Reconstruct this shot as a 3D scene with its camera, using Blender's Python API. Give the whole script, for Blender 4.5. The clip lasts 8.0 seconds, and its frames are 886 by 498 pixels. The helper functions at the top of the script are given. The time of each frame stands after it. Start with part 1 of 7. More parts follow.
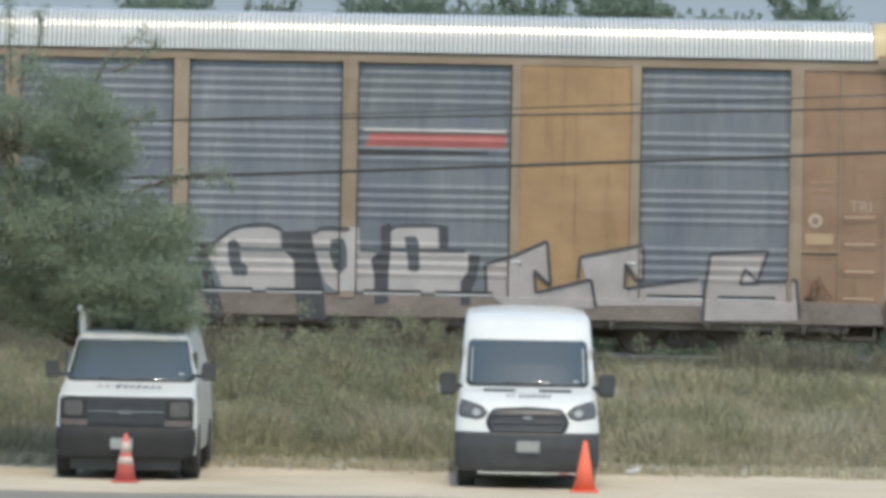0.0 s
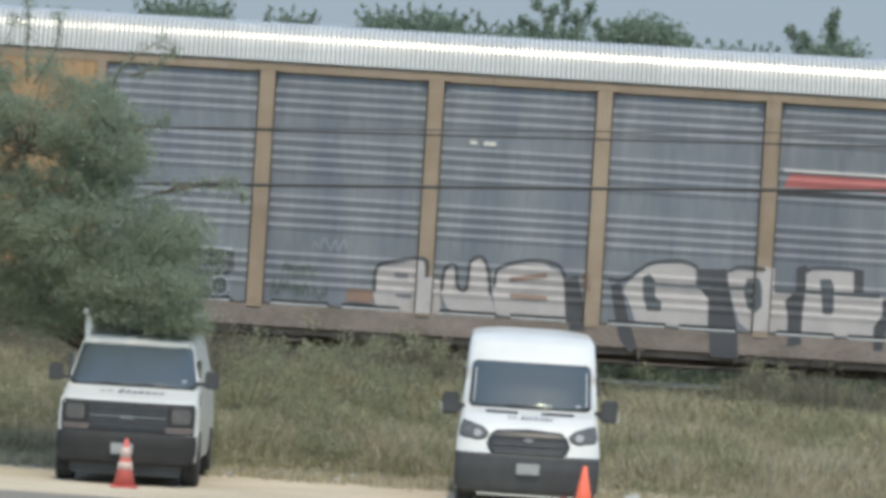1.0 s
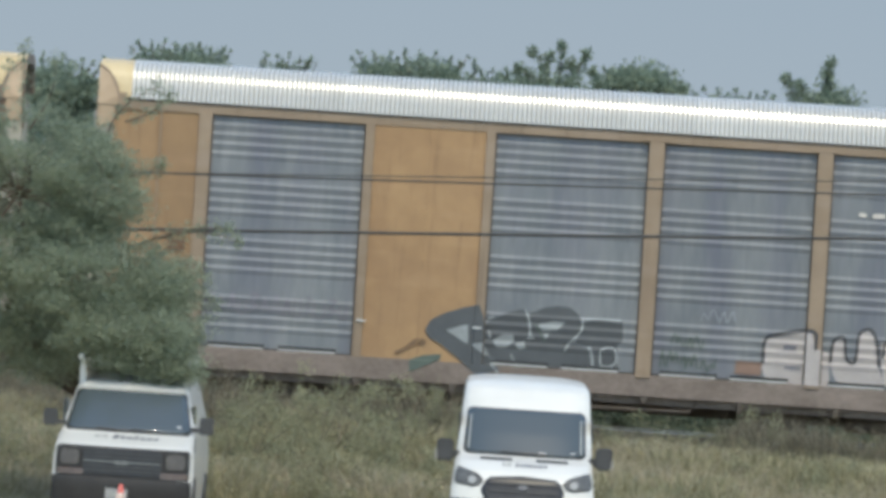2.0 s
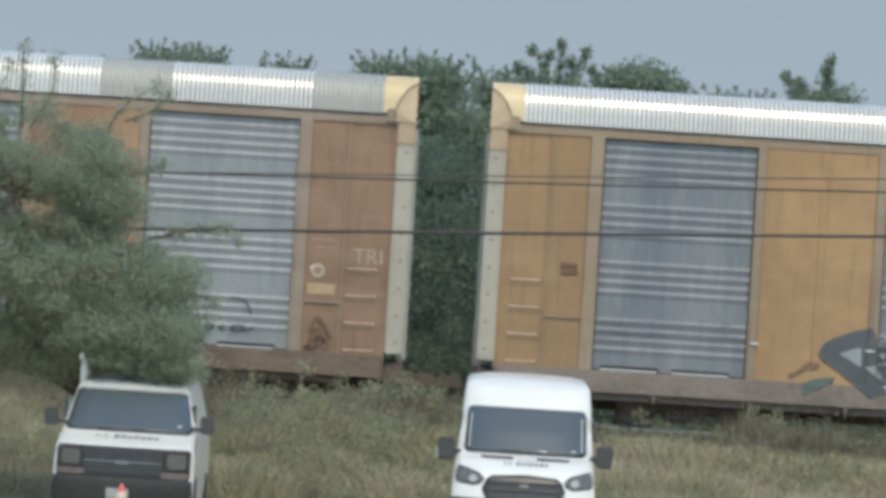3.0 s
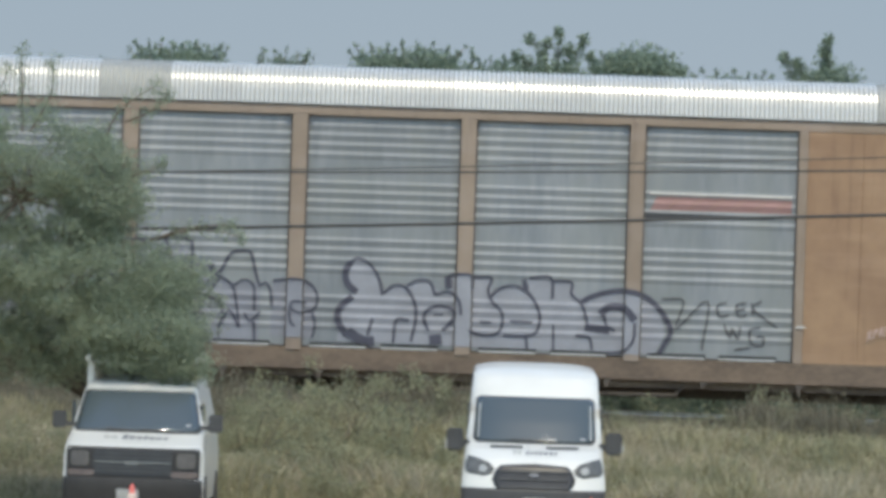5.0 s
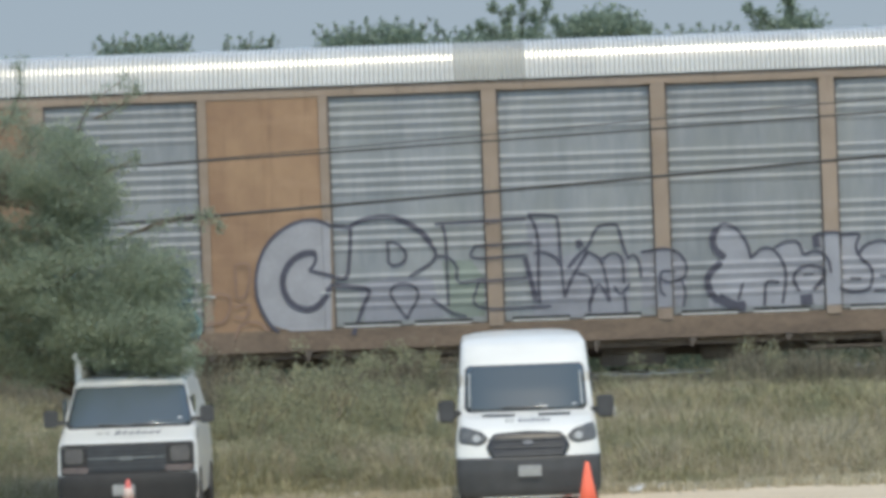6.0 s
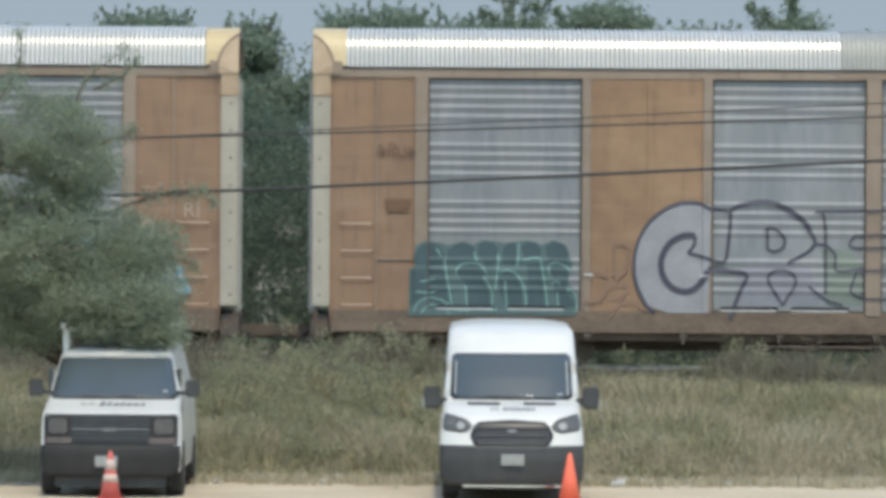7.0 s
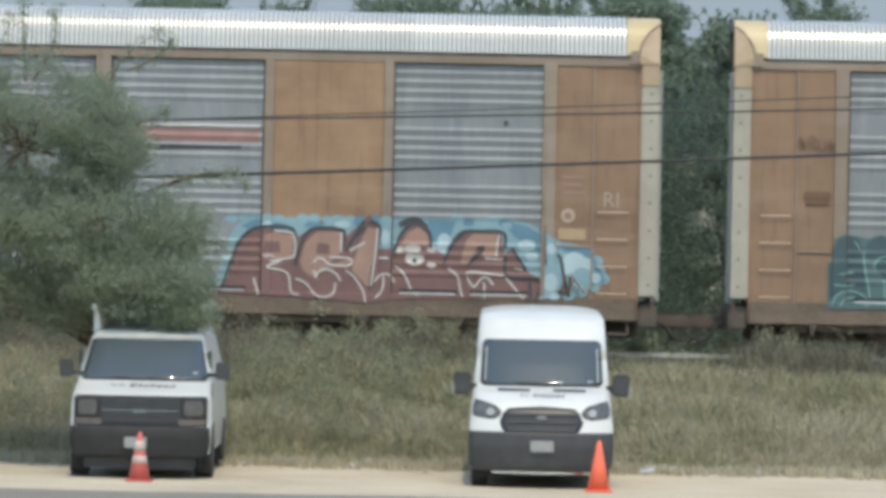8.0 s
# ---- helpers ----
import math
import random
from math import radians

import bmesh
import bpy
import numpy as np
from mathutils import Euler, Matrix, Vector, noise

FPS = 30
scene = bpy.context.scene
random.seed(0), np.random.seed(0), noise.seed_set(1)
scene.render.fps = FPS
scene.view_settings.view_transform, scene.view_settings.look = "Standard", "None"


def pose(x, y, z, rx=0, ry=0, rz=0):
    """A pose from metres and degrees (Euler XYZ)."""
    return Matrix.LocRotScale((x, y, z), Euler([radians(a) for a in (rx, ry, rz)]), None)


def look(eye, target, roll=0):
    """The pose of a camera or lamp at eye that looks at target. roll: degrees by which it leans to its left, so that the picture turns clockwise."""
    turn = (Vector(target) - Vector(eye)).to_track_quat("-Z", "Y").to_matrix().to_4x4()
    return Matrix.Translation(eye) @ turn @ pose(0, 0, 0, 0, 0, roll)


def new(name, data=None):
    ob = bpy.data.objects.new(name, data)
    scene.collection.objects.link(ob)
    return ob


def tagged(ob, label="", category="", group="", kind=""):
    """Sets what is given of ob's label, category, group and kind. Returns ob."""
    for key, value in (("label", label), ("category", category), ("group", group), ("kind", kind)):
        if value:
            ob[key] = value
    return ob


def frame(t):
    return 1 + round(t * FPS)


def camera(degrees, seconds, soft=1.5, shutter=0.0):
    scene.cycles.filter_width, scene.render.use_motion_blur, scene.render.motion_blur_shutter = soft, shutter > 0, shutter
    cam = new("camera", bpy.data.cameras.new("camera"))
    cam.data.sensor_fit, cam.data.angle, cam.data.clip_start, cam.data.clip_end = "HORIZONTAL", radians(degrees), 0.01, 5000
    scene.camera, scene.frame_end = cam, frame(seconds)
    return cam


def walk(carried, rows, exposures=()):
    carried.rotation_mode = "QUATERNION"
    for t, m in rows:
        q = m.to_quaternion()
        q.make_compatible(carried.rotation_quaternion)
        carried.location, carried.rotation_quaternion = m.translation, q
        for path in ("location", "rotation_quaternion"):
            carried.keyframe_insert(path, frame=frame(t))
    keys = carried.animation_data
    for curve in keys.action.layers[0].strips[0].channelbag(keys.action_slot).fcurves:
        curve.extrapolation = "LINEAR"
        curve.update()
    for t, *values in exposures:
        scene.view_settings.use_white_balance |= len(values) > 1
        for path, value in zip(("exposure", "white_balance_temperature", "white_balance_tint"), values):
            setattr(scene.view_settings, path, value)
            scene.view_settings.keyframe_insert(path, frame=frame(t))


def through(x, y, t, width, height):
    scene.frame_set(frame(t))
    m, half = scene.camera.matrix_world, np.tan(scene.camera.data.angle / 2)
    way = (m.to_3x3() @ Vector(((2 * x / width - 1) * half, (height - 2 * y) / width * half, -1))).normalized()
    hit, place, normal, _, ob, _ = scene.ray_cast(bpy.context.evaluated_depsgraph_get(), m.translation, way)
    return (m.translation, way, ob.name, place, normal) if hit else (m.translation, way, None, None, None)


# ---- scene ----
# The camera: held in the hand a storey up, far across the road, zoomed in.
EYE = (0, 0, 5.0)
cam = camera(6.63, 8.0, soft=4.2)
walk(cam, [
    (0.0, look(EYE, (-0.251, 110, 3.404), 1.05)),
    (0.2, look(EYE, (-0.343, 110, 3.445), 1.75)),
    (0.5, look(EYE, (-0.385, 110, 3.517), 2.55)),
    (0.8, look(EYE, (-0.397, 110, 3.519), 3.19)),
    (1.0, look(EYE, (-0.389, 110, 3.671), 3.54)),
    (1.2, look(EYE, (-0.388, 110, 3.935), 3.71)),
    (1.5, look(EYE, (-0.386, 110, 4.229), 3.80)),
    (1.7, look(EYE, (-0.377, 110, 4.334), 3.78)),
    (2.8, look(EYE, (-0.365, 110, 4.354), 3.63)),
    (3.0, look(EYE, (-0.365, 110, 4.327), 3.59)),
    (3.5, look(EYE, (-0.380, 110, 4.351), 3.51)),
    (4.0, look(EYE, (-0.402, 110, 4.322), 3.61)),
    (4.2, look(EYE, (-0.419, 110, 4.312), 3.70)),
    (5.3, look(EYE, (-0.283, 110, 4.176), 0.26)),
    (5.5, look(EYE, (-0.148, 110, 4.159), -0.98)),
    (5.8, look(EYE, (-0.067, 110, 3.990), -1.83)),
    (6.0, look(EYE, (-0.108, 110, 3.814), -2.13)),
    (6.2, look(EYE, (-0.100, 110, 3.651), -1.90)),
    (6.5, look(EYE, (-0.285, 110, 3.655), -0.40)),
    (6.8, look(EYE, (0.122, 110, 3.610), 0.14)),
    (7.0, look(EYE, (-0.000, 110, 3.607), 0.40)),
    (7.2, look(EYE, (0.108, 110, 3.606), 0.70)),
    (7.5, look(EYE, (-0.152, 110, 3.573), 0.99)),
    (7.8, look(EYE, (-0.387, 110, 3.469), 1.16)),
    (8.0, look(EYE, (-0.457, 110, 3.393), 1.15)),
], exposures=[(0.0, 0.98, 7100, 3), (8.0, 0.98, 7100, 3)])

# Sky and sun: a hazy bright noon, the sun high on the camera's side.
SUN_UP, SUN_AZ = 61.0, 171.0          # degrees; azimuth clockwise from +y
world = bpy.data.worlds.new("sky")
scene.world = world
world.use_nodes = True
wn = world.node_tree.nodes
sky = wn.new("ShaderNodeTexSky")
sky.sky_type = "NISHITA"
sky.sun_disc = False
sky.sun_elevation = radians(SUN_UP)
sky.sun_rotation = radians(SUN_AZ)
sky.air_density, sky.dust_density, sky.ozone_density = 1.0, 1.0, 2.0
wn["Background"].inputs[1].default_value = 0.15
world.node_tree.links.new(sky.outputs[0], wn["Background"].inputs[0])
sun = new("sun", bpy.data.lights.new("sun", "SUN"))
sun.data.energy, sun.data.angle, sun.data.color = 1.2, radians(2.0), (1.0, 0.91, 0.78)
a, e = radians(SUN_AZ), radians(SUN_UP)
sun.matrix_world = look((math.sin(a) * math.cos(e) * 50, math.cos(a) * math.cos(e) * 50, math.sin(e) * 50), (0, 0, 0))


# ---- materials ----
def mat(name, rough=0.7, metal=0.0, coat=0.0):
    m = bpy.data.materials.new(name)
    m.use_nodes = True
    b = m.node_tree.nodes["Principled BSDF"]
    b.inputs["Roughness"].default_value = rough
    b.inputs["Metallic"].default_value = metal
    b.inputs["Coat Weight"].default_value = coat
    return m, m.node_tree.nodes, m.node_tree.links, b


def noisy(name, c1, c2, scale=3.0, fine=40.0, rough=0.75, metal=0.0, bump=0.2, stretch=(1, 1, 1), coat=0.0, per_object=0.0, island=0.0, spread=(0.35, 0.65), dist=0.01):
    """Two colours mixed by a coarse and a fine noise, with relief; per_object and island vary the brightness."""
    m, n, l, b = mat(name, rough, metal, coat)
    co = n.new("ShaderNodeTexCoord")
    mp = n.new("ShaderNodeMapping")
    mp.inputs["Scale"].default_value = stretch
    l.new(co.outputs["Object"], mp.inputs[0])
    n1, n2 = n.new("ShaderNodeTexNoise"), n.new("ShaderNodeTexNoise")
    n1.inputs["Scale"].default_value, n2.inputs["Scale"].default_value = scale, fine
    n1.inputs["Detail"].default_value, n2.inputs["Detail"].default_value = 6, 4
    l.new(mp.outputs[0], n1.inputs["Vector"])
    l.new(mp.outputs[0], n2.inputs["Vector"])
    add = n.new("ShaderNodeMath")
    add.operation = "MULTIPLY_ADD"
    add.inputs[1].default_value = 0.35
    l.new(n2.outputs["Fac"], add.inputs[0])
    sc = n.new("ShaderNodeMath")
    sc.operation = "MULTIPLY"
    sc.inputs[1].default_value = 0.55
    l.new(n1.outputs["Fac"], sc.inputs[0])
    l.new(sc.outputs[0], add.inputs[2])
    ramp = n.new("ShaderNodeValToRGB")
    ramp.color_ramp.elements[0].position, ramp.color_ramp.elements[1].position = spread
    ramp.color_ramp.elements[0].color, ramp.color_ramp.elements[1].color = (*c1, 1), (*c2, 1)
    l.new(add.outputs[0], ramp.inputs[0])
    out = ramp.outputs[0]
    for amount, node, socket in ((per_object, "ShaderNodeObjectInfo", "Random"), (island, "ShaderNodeNewGeometry", "Random Per Island")):
        if amount:
            r = n.new(node)
            k = n.new("ShaderNodeMath")
            k.operation = "MULTIPLY_ADD"
            k.inputs[1].default_value, k.inputs[2].default_value = 2 * amount, 1 - amount
            l.new(r.outputs[socket], k.inputs[0])
            mul = n.new("ShaderNodeVectorMath")
            mul.operation = "SCALE"
            l.new(out, mul.inputs[0])
            l.new(k.outputs[0], mul.inputs["Scale"])
            out = mul.outputs[0]
    l.new(out, b.inputs["Base Color"])
    if bump:
        bp = n.new("ShaderNodeBump")
        bp.inputs["Strength"].default_value, bp.inputs["Distance"].default_value = bump, dist
        l.new(n2.outputs["Fac"], bp.inputs["Height"])
        l.new(bp.outputs[0], b.inputs["Normal"])
    return m


def leafy(name, c1, c2, c3, through=0.48):
    """Leaves: colour by island, a little light let through."""
    m, n, l, b = mat(name, 0.75)
    b.inputs["Specular IOR Level"].default_value = 0.2
    g = n.new("ShaderNodeNewGeometry")
    ramp = n.new("ShaderNodeValToRGB")
    ramp.color_ramp.elements[0].color, ramp.color_ramp.elements[1].color = (*c1, 1), (*c3, 1)
    mid = ramp.color_ramp.elements.new(0.55)
    mid.color = (*c2, 1)
    l.new(g.outputs["Random Per Island"], ramp.inputs[0])
    l.new(ramp.outputs[0], b.inputs["Base Color"])
    tr = n.new("ShaderNodeBsdfTranslucent")
    l.new(ramp.outputs[0], tr.inputs["Color"])
    mix = n.new("ShaderNodeMixShader")
    mix.inputs[0].default_value = through
    l.new(b.outputs[0], mix.inputs[1])
    l.new(tr.outputs[0], mix.inputs[2])
    l.new(mix.outputs[0], n["Material Output"].inputs["Surface"])
    return m


M_WHITE = noisy("van_white_paint", (0.58, 0.575, 0.545), (0.66, 0.655, 0.62), 1.5, 60, 0.38, coat=0.35, bump=0.0)
M_BLACK = noisy("black_plastic", (0.033, 0.034, 0.035), (0.058, 0.058, 0.06), 4, 80, 0.6, bump=0.1)
M_BUMPER_OLD = noisy("aged_black_bumper", (0.018, 0.018, 0.018), (0.036, 0.035, 0.034), 3, 60, 0.8, bump=0.15)
M_GRILLE = noisy("grille_black", (0.015, 0.015, 0.017), (0.03, 0.03, 0.032), 4, 80, 0.4, bump=0.0)
M_RUBBER = noisy("tyre_rubber", (0.035, 0.034, 0.033), (0.065, 0.062, 0.058), 5, 60, 0.85)
M_GLASS, _n, _l, _b = mat("tinted_windscreen", 0.04, 0.0, 0.3)
_b.inputs["Base Color"].default_value = (0.055, 0.07, 0.078, 1)
_b.inputs["Specular IOR Level"].default_value = 0.65
M_LAMP = noisy("headlight_glass", (0.075, 0.075, 0.07), (0.14, 0.138, 0.13), 12, 60, 0.25, coat=0.35, bump=0.0)
# The cargo van's cloudy lens, its colour darkened for the tree's shade.
M_LAMP_DULL = noisy("shaded_cloudy_headlight", (0.06, 0.052, 0.047), (0.1, 0.088, 0.078), 12, 60, 0.3, bump=0.0)
M_REFLECTOR = noisy("lamp_reflector", (0.3, 0.3, 0.28), (0.42, 0.41, 0.39), 20, 80, 0.35, metal=0.3, bump=0.0)
# Amber dimmed in colour, as if under the tree's shade.
M_AMBER = noisy("shaded_amber_lens", (0.085, 0.06, 0.052), (0.125, 0.088, 0.074), 8, 60, 0.2, bump=0.0)
M_CHROME = noisy("worn_chrome", (0.55, 0.55, 0.55), (0.7, 0.7, 0.7), 5, 50, 0.25, metal=1.0, bump=0.0)
M_PLATE = noisy("plate_white", (0.24, 0.245, 0.245), (0.33, 0.335, 0.33), 10, 60, 0.4, bump=0.0)
M_TEXT = noisy("sticker_grey", (0.11, 0.115, 0.13), (0.18, 0.185, 0.2), 10, 60, 0.5, bump=0.0)
M_ORANGE = noisy("cone_orange", (0.74, 0.13, 0.07), (0.82, 0.17, 0.095), 5, 40, 0.5, bump=0.05)
M_ORANGE_DULL = noisy("cone_orange_dull", (0.48, 0.1, 0.085), (0.58, 0.13, 0.11), 6, 40, 0.55, bump=0.05)
M_BAND = noisy("cone_white_band", (0.46, 0.34, 0.29), (0.6, 0.48, 0.42), 8, 60, 0.35, bump=0.0)
M_GALV = noisy("galvanised_panel", (0.185, 0.2, 0.215), (0.285, 0.295, 0.3), 0.8, 7, 0.55, metal=0.1, bump=0.05, stretch=(1.5, 1, 0.28), per_object=0.08)
M_GALV_DARK = noisy("darker_sheet", (0.135, 0.15, 0.165), (0.225, 0.235, 0.24), 0.8, 7, 0.6, metal=0.1, bump=0.05, stretch=(1.5, 1, 0.28), per_object=0.08)


def stained(m, tint, scale, amount):
    """Broad stains that run down a sheet, in a second colour."""
    n, l = m.node_tree.nodes, m.node_tree.links
    b = n["Principled BSDF"]
    old = b.inputs["Base Color"].links[0].from_socket
    co, mp, ns, rg, mx = n.new("ShaderNodeTexCoord"), n.new("ShaderNodeMapping"), n.new("ShaderNodeTexNoise"), n.new("ShaderNodeMapRange"), n.new("ShaderNodeMix")
    mp.inputs["Scale"].default_value = scale
    oi, shift = n.new("ShaderNodeObjectInfo"), n.new("ShaderNodeVectorMath")
    shift.operation = "SCALE"
    shift.inputs[0].default_value = (31.0, 0.0, 17.0)
    l.new(oi.outputs["Random"], shift.inputs["Scale"])
    l.new(shift.outputs[0], mp.inputs["Location"])
    l.new(co.outputs["Object"], mp.inputs["Vector"])
    ns.inputs["Scale"].default_value, ns.inputs["Detail"].default_value = 1.0, 5
    l.new(mp.outputs[0], ns.inputs["Vector"])
    rg.inputs["From Min"].default_value, rg.inputs["From Max"].default_value, rg.inputs["To Max"].default_value = 0.45, 0.68, amount
    l.new(ns.outputs["Fac"], rg.inputs["Value"])
    mx.data_type = "RGBA"
    l.new(rg.outputs["Result"], mx.inputs["Factor"])
    l.new(old, mx.inputs["A"])
    mx.inputs["B"].default_value = (*tint, 1)
    l.new(mx.outputs["Result"], b.inputs["Base Color"])


stained(M_GALV_DARK, (0.115, 0.12, 0.165), (1.9, 1.0, 0.35), 0.5)
stained(M_GALV, (0.215, 0.225, 0.215), (1.2, 1.0, 0.5), 0.6)
M_ROOF = noisy("galvanised_roof", (0.52, 0.52, 0.5), (0.62, 0.62, 0.595), 0.6, 20, 0.28, metal=0.2, bump=0.05, per_object=0.06)
M_ROOF_DULL = noisy("weathered_roof", (0.29, 0.295, 0.28), (0.36, 0.365, 0.345), 0.6, 20, 0.55, metal=0.15, bump=0.05)
M_PANEL_EDGE = noisy("dark_panel_edge", (0.06, 0.057, 0.055), (0.1, 0.095, 0.09), 3, 30, 0.8, bump=0.0)
# Darker than the roof sheet: the shade between its ribs, painted in.
M_GROOVE = noisy("shaded_roof_groove", (0.25, 0.25, 0.24), (0.34, 0.34, 0.325), 0.8, 20, 0.7, bump=0.05)
M_RUNG = noisy("painted_rung", (0.6, 0.48, 0.38), (0.75, 0.62, 0.5), 5, 40, 0.5, bump=0.0)
M_CREAM = noisy("cream_end_paint", (0.32, 0.29, 0.235), (0.45, 0.41, 0.34), 1.5, 30, 0.6, bump=0.1)
M_CAP = noisy("yellow_roof_end", (0.46, 0.36, 0.2), (0.54, 0.44, 0.27), 1.5, 30, 0.5, bump=0.1)
M_END = noisy("tan_end_paint", (0.36, 0.265, 0.175), (0.46, 0.345, 0.235), 1.2, 6, 0.6, bump=0.03)
M_UNDER = noisy("dirty_underframe", (0.09, 0.074, 0.062), (0.17, 0.14, 0.115), 2, 30, 0.9, bump=0.3)
M_BRAKE = noisy("rusty_linkage", (0.12, 0.065, 0.04), (0.2, 0.11, 0.07), 6, 40, 0.8, bump=0.2)
M_WHEEL = noisy("rail_wheel_steel", (0.1, 0.08, 0.07), (0.2, 0.16, 0.13), 3, 40, 0.6, metal=0.5)
M_SILL = noisy("grimy_sill", (0.10, 0.075, 0.058), (0.235, 0.17, 0.12), 1.3, 9, 0.85, bump=0.3, stretch=(1, 1, 2.2), spread=(0.3, 0.72))
# Near-black for gaps, undersides and the shade strip over each slot.
M_DARK = noisy("dark_parts_and_shade", (0.02, 0.02, 0.02), (0.035, 0.035, 0.035), 2, 20, 0.9)
M_SILL_GREY = noisy("grey_brown_sill", (0.15, 0.12, 0.1), (0.27, 0.22, 0.19), 1.1, 12, 0.8, bump=0.2, stretch=(1, 1, 2.0))
# Bright metal of the tabs; at the slots it paints light showing through.
M_SLOT = noisy("metal_and_slot_light", (0.54, 0.54, 0.53), (0.7, 0.7, 0.69), 5, 40, 0.4, metal=0.3, bump=0.0)
M_ASPHALT = noisy("asphalt", (0.19, 0.17, 0.14), (0.26, 0.235, 0.195), 0.4, 30, 0.9, bump=0.3)
M_SAND = noisy("sandy_gravel", (0.42, 0.35, 0.25), (0.58, 0.5, 0.38), 0.5, 9, 0.95, bump=0.5, dist=0.03)
M_SOIL = noisy("dry_soil", (0.22, 0.18, 0.125), (0.32, 0.27, 0.19), 0.4, 8, 0.95, bump=0.5, dist=0.03)
M_BALLAST = noisy("ballast_stone", (0.1, 0.085, 0.07), (0.19, 0.165, 0.14), 2, 25, 0.95, bump=0.8, dist=0.04)
# Pale, hardly metallic: the polished head's glint is put into its colour.
M_RAIL = noisy("rail_steel", (0.58, 0.56, 0.53), (0.72, 0.7, 0.66), 2, 30, 0.35, metal=0.1)
M_TIE = noisy("timber_sleeper", (0.07, 0.055, 0.045), (0.14, 0.11, 0.09), 3, 30, 0.9)
M_BARK = noisy("bark", (0.1, 0.08, 0.06), (0.2, 0.16, 0.12), 6, 40, 0.9, bump=0.6, stretch=(1, 1, 0.3))
M_WIRE = noisy("black_cable", (0.03, 0.03, 0.03), (0.05, 0.05, 0.05), 5, 40, 0.7, bump=0.0)
M_LEAF = leafy("mesquite_leaf", (0.235, 0.278, 0.202), (0.287, 0.33, 0.236), (0.35, 0.388, 0.285), 0.58)
# Lightened and turned bluish: the distance haze is mixed into these leaf colours.
M_LEAF_FAR = leafy("hazy_far_leaf", (0.18, 0.235, 0.18), (0.23, 0.285, 0.215), (0.275, 0.33, 0.245))
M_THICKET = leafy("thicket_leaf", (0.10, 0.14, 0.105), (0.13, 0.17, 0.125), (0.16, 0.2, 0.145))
M_GRASS = leafy("dry_grass", (0.443, 0.394, 0.270), (0.540, 0.481, 0.346), (0.637, 0.578, 0.432))
M_SEED = leafy("dry_seed_head", (0.26, 0.22, 0.14), (0.4, 0.345, 0.23), (0.54, 0.47, 0.34))
M_TRACKWEED = leafy("trackside_weed", (0.185, 0.172, 0.125), (0.255, 0.23, 0.168), (0.33, 0.3, 0.225))
M_SHRUB = leafy("shrub_leaf", (0.281, 0.286, 0.184), (0.340, 0.340, 0.216), (0.400, 0.389, 0.259), 0.55)
M_WEED = leafy("green_weed", (0.302, 0.283, 0.167), (0.421, 0.389, 0.243), (0.540, 0.491, 0.324))


# ---- mesh helpers ----
def finish(bm, name, material, parent=None, label="", smooth=False, m=None):
    """Links a bmesh as one object."""
    bmesh.ops.recalc_face_normals(bm, faces=bm.faces)
    me = bpy.data.meshes.new(name)
    bm.to_mesh(me)
    bm.free()
    if smooth:
        me.polygons.foreach_set("use_smooth", [True] * len(me.polygons))
    me.materials.append(material)
    return place(name, me, parent, label, m)


def place(name, me, parent=None, label="", m=None):
    ob = new(name, me)
    if parent:
        ob.parent = parent
    if m is not None:
        ob.matrix_basis = m
    if label:
        tagged(ob, label)
    return ob


def part(name, bm, material, parent, label="", smooth=False):
    return finish(bm, name, material, parent, label, smooth)


def box(x0, y0, z0, x1, y1, z1, bevel=0.0, bm=None):
    bm = bm or bmesh.new()
    vs = bmesh.ops.create_cube(bm, size=1)["verts"]
    for v in vs:
        v.co = Vector(((x0 + x1) / 2 + v.co.x * (x1 - x0), (y0 + y1) / 2 + v.co.y * (y1 - y0), (z0 + z1) / 2 + v.co.z * (z1 - z0)))
    if bevel:
        es = list({e for v in vs for e in v.link_edges})
        bmesh.ops.bevel(bm, geom=es, offset=bevel, segments=2, affect="EDGES")
    return bm


def grid(fn, nu, nv, bm=None):
    """A sheet from fn(u, v), u and v from 0 to 1."""
    bm = bm or bmesh.new()
    vs = [[bm.verts.new(fn(i / nu, j / nv)) for j in range(nv + 1)] for i in range(nu + 1)]
    for i in range(nu):
        for j in range(nv):
            bm.faces.new((vs[i][j], vs[i + 1][j], vs[i + 1][j + 1], vs[i][j + 1]))
    return bm


def tube(points, radius, sides=6, bm=None):
    """A round bar along points; radius: one number or one for each point."""
    bm = bm or bmesh.new()
    rings = []
    for i, p in enumerate(points):
        p = Vector(p)
        d = (Vector(points[min(i + 1, len(points) - 1)]) - Vector(points[max(i - 1, 0)])).normalized()
        u = d.orthogonal().normalized()
        w = d.cross(u)
        r = radius[i] if isinstance(radius, (list, tuple)) else radius
        rings.append([bm.verts.new(p + (u * math.cos(k * math.tau / sides) + w * math.sin(k * math.tau / sides)) * r) for k in range(sides)])
    for r0, r1 in zip(rings, rings[1:]):
        for k in range(sides):
            bm.faces.new((r0[k], r0[(k + 1) % sides], r1[(k + 1) % sides], r1[k]))
    bm.faces.new(rings[0][::-1])
    bm.faces.new(rings[-1])
    return bm


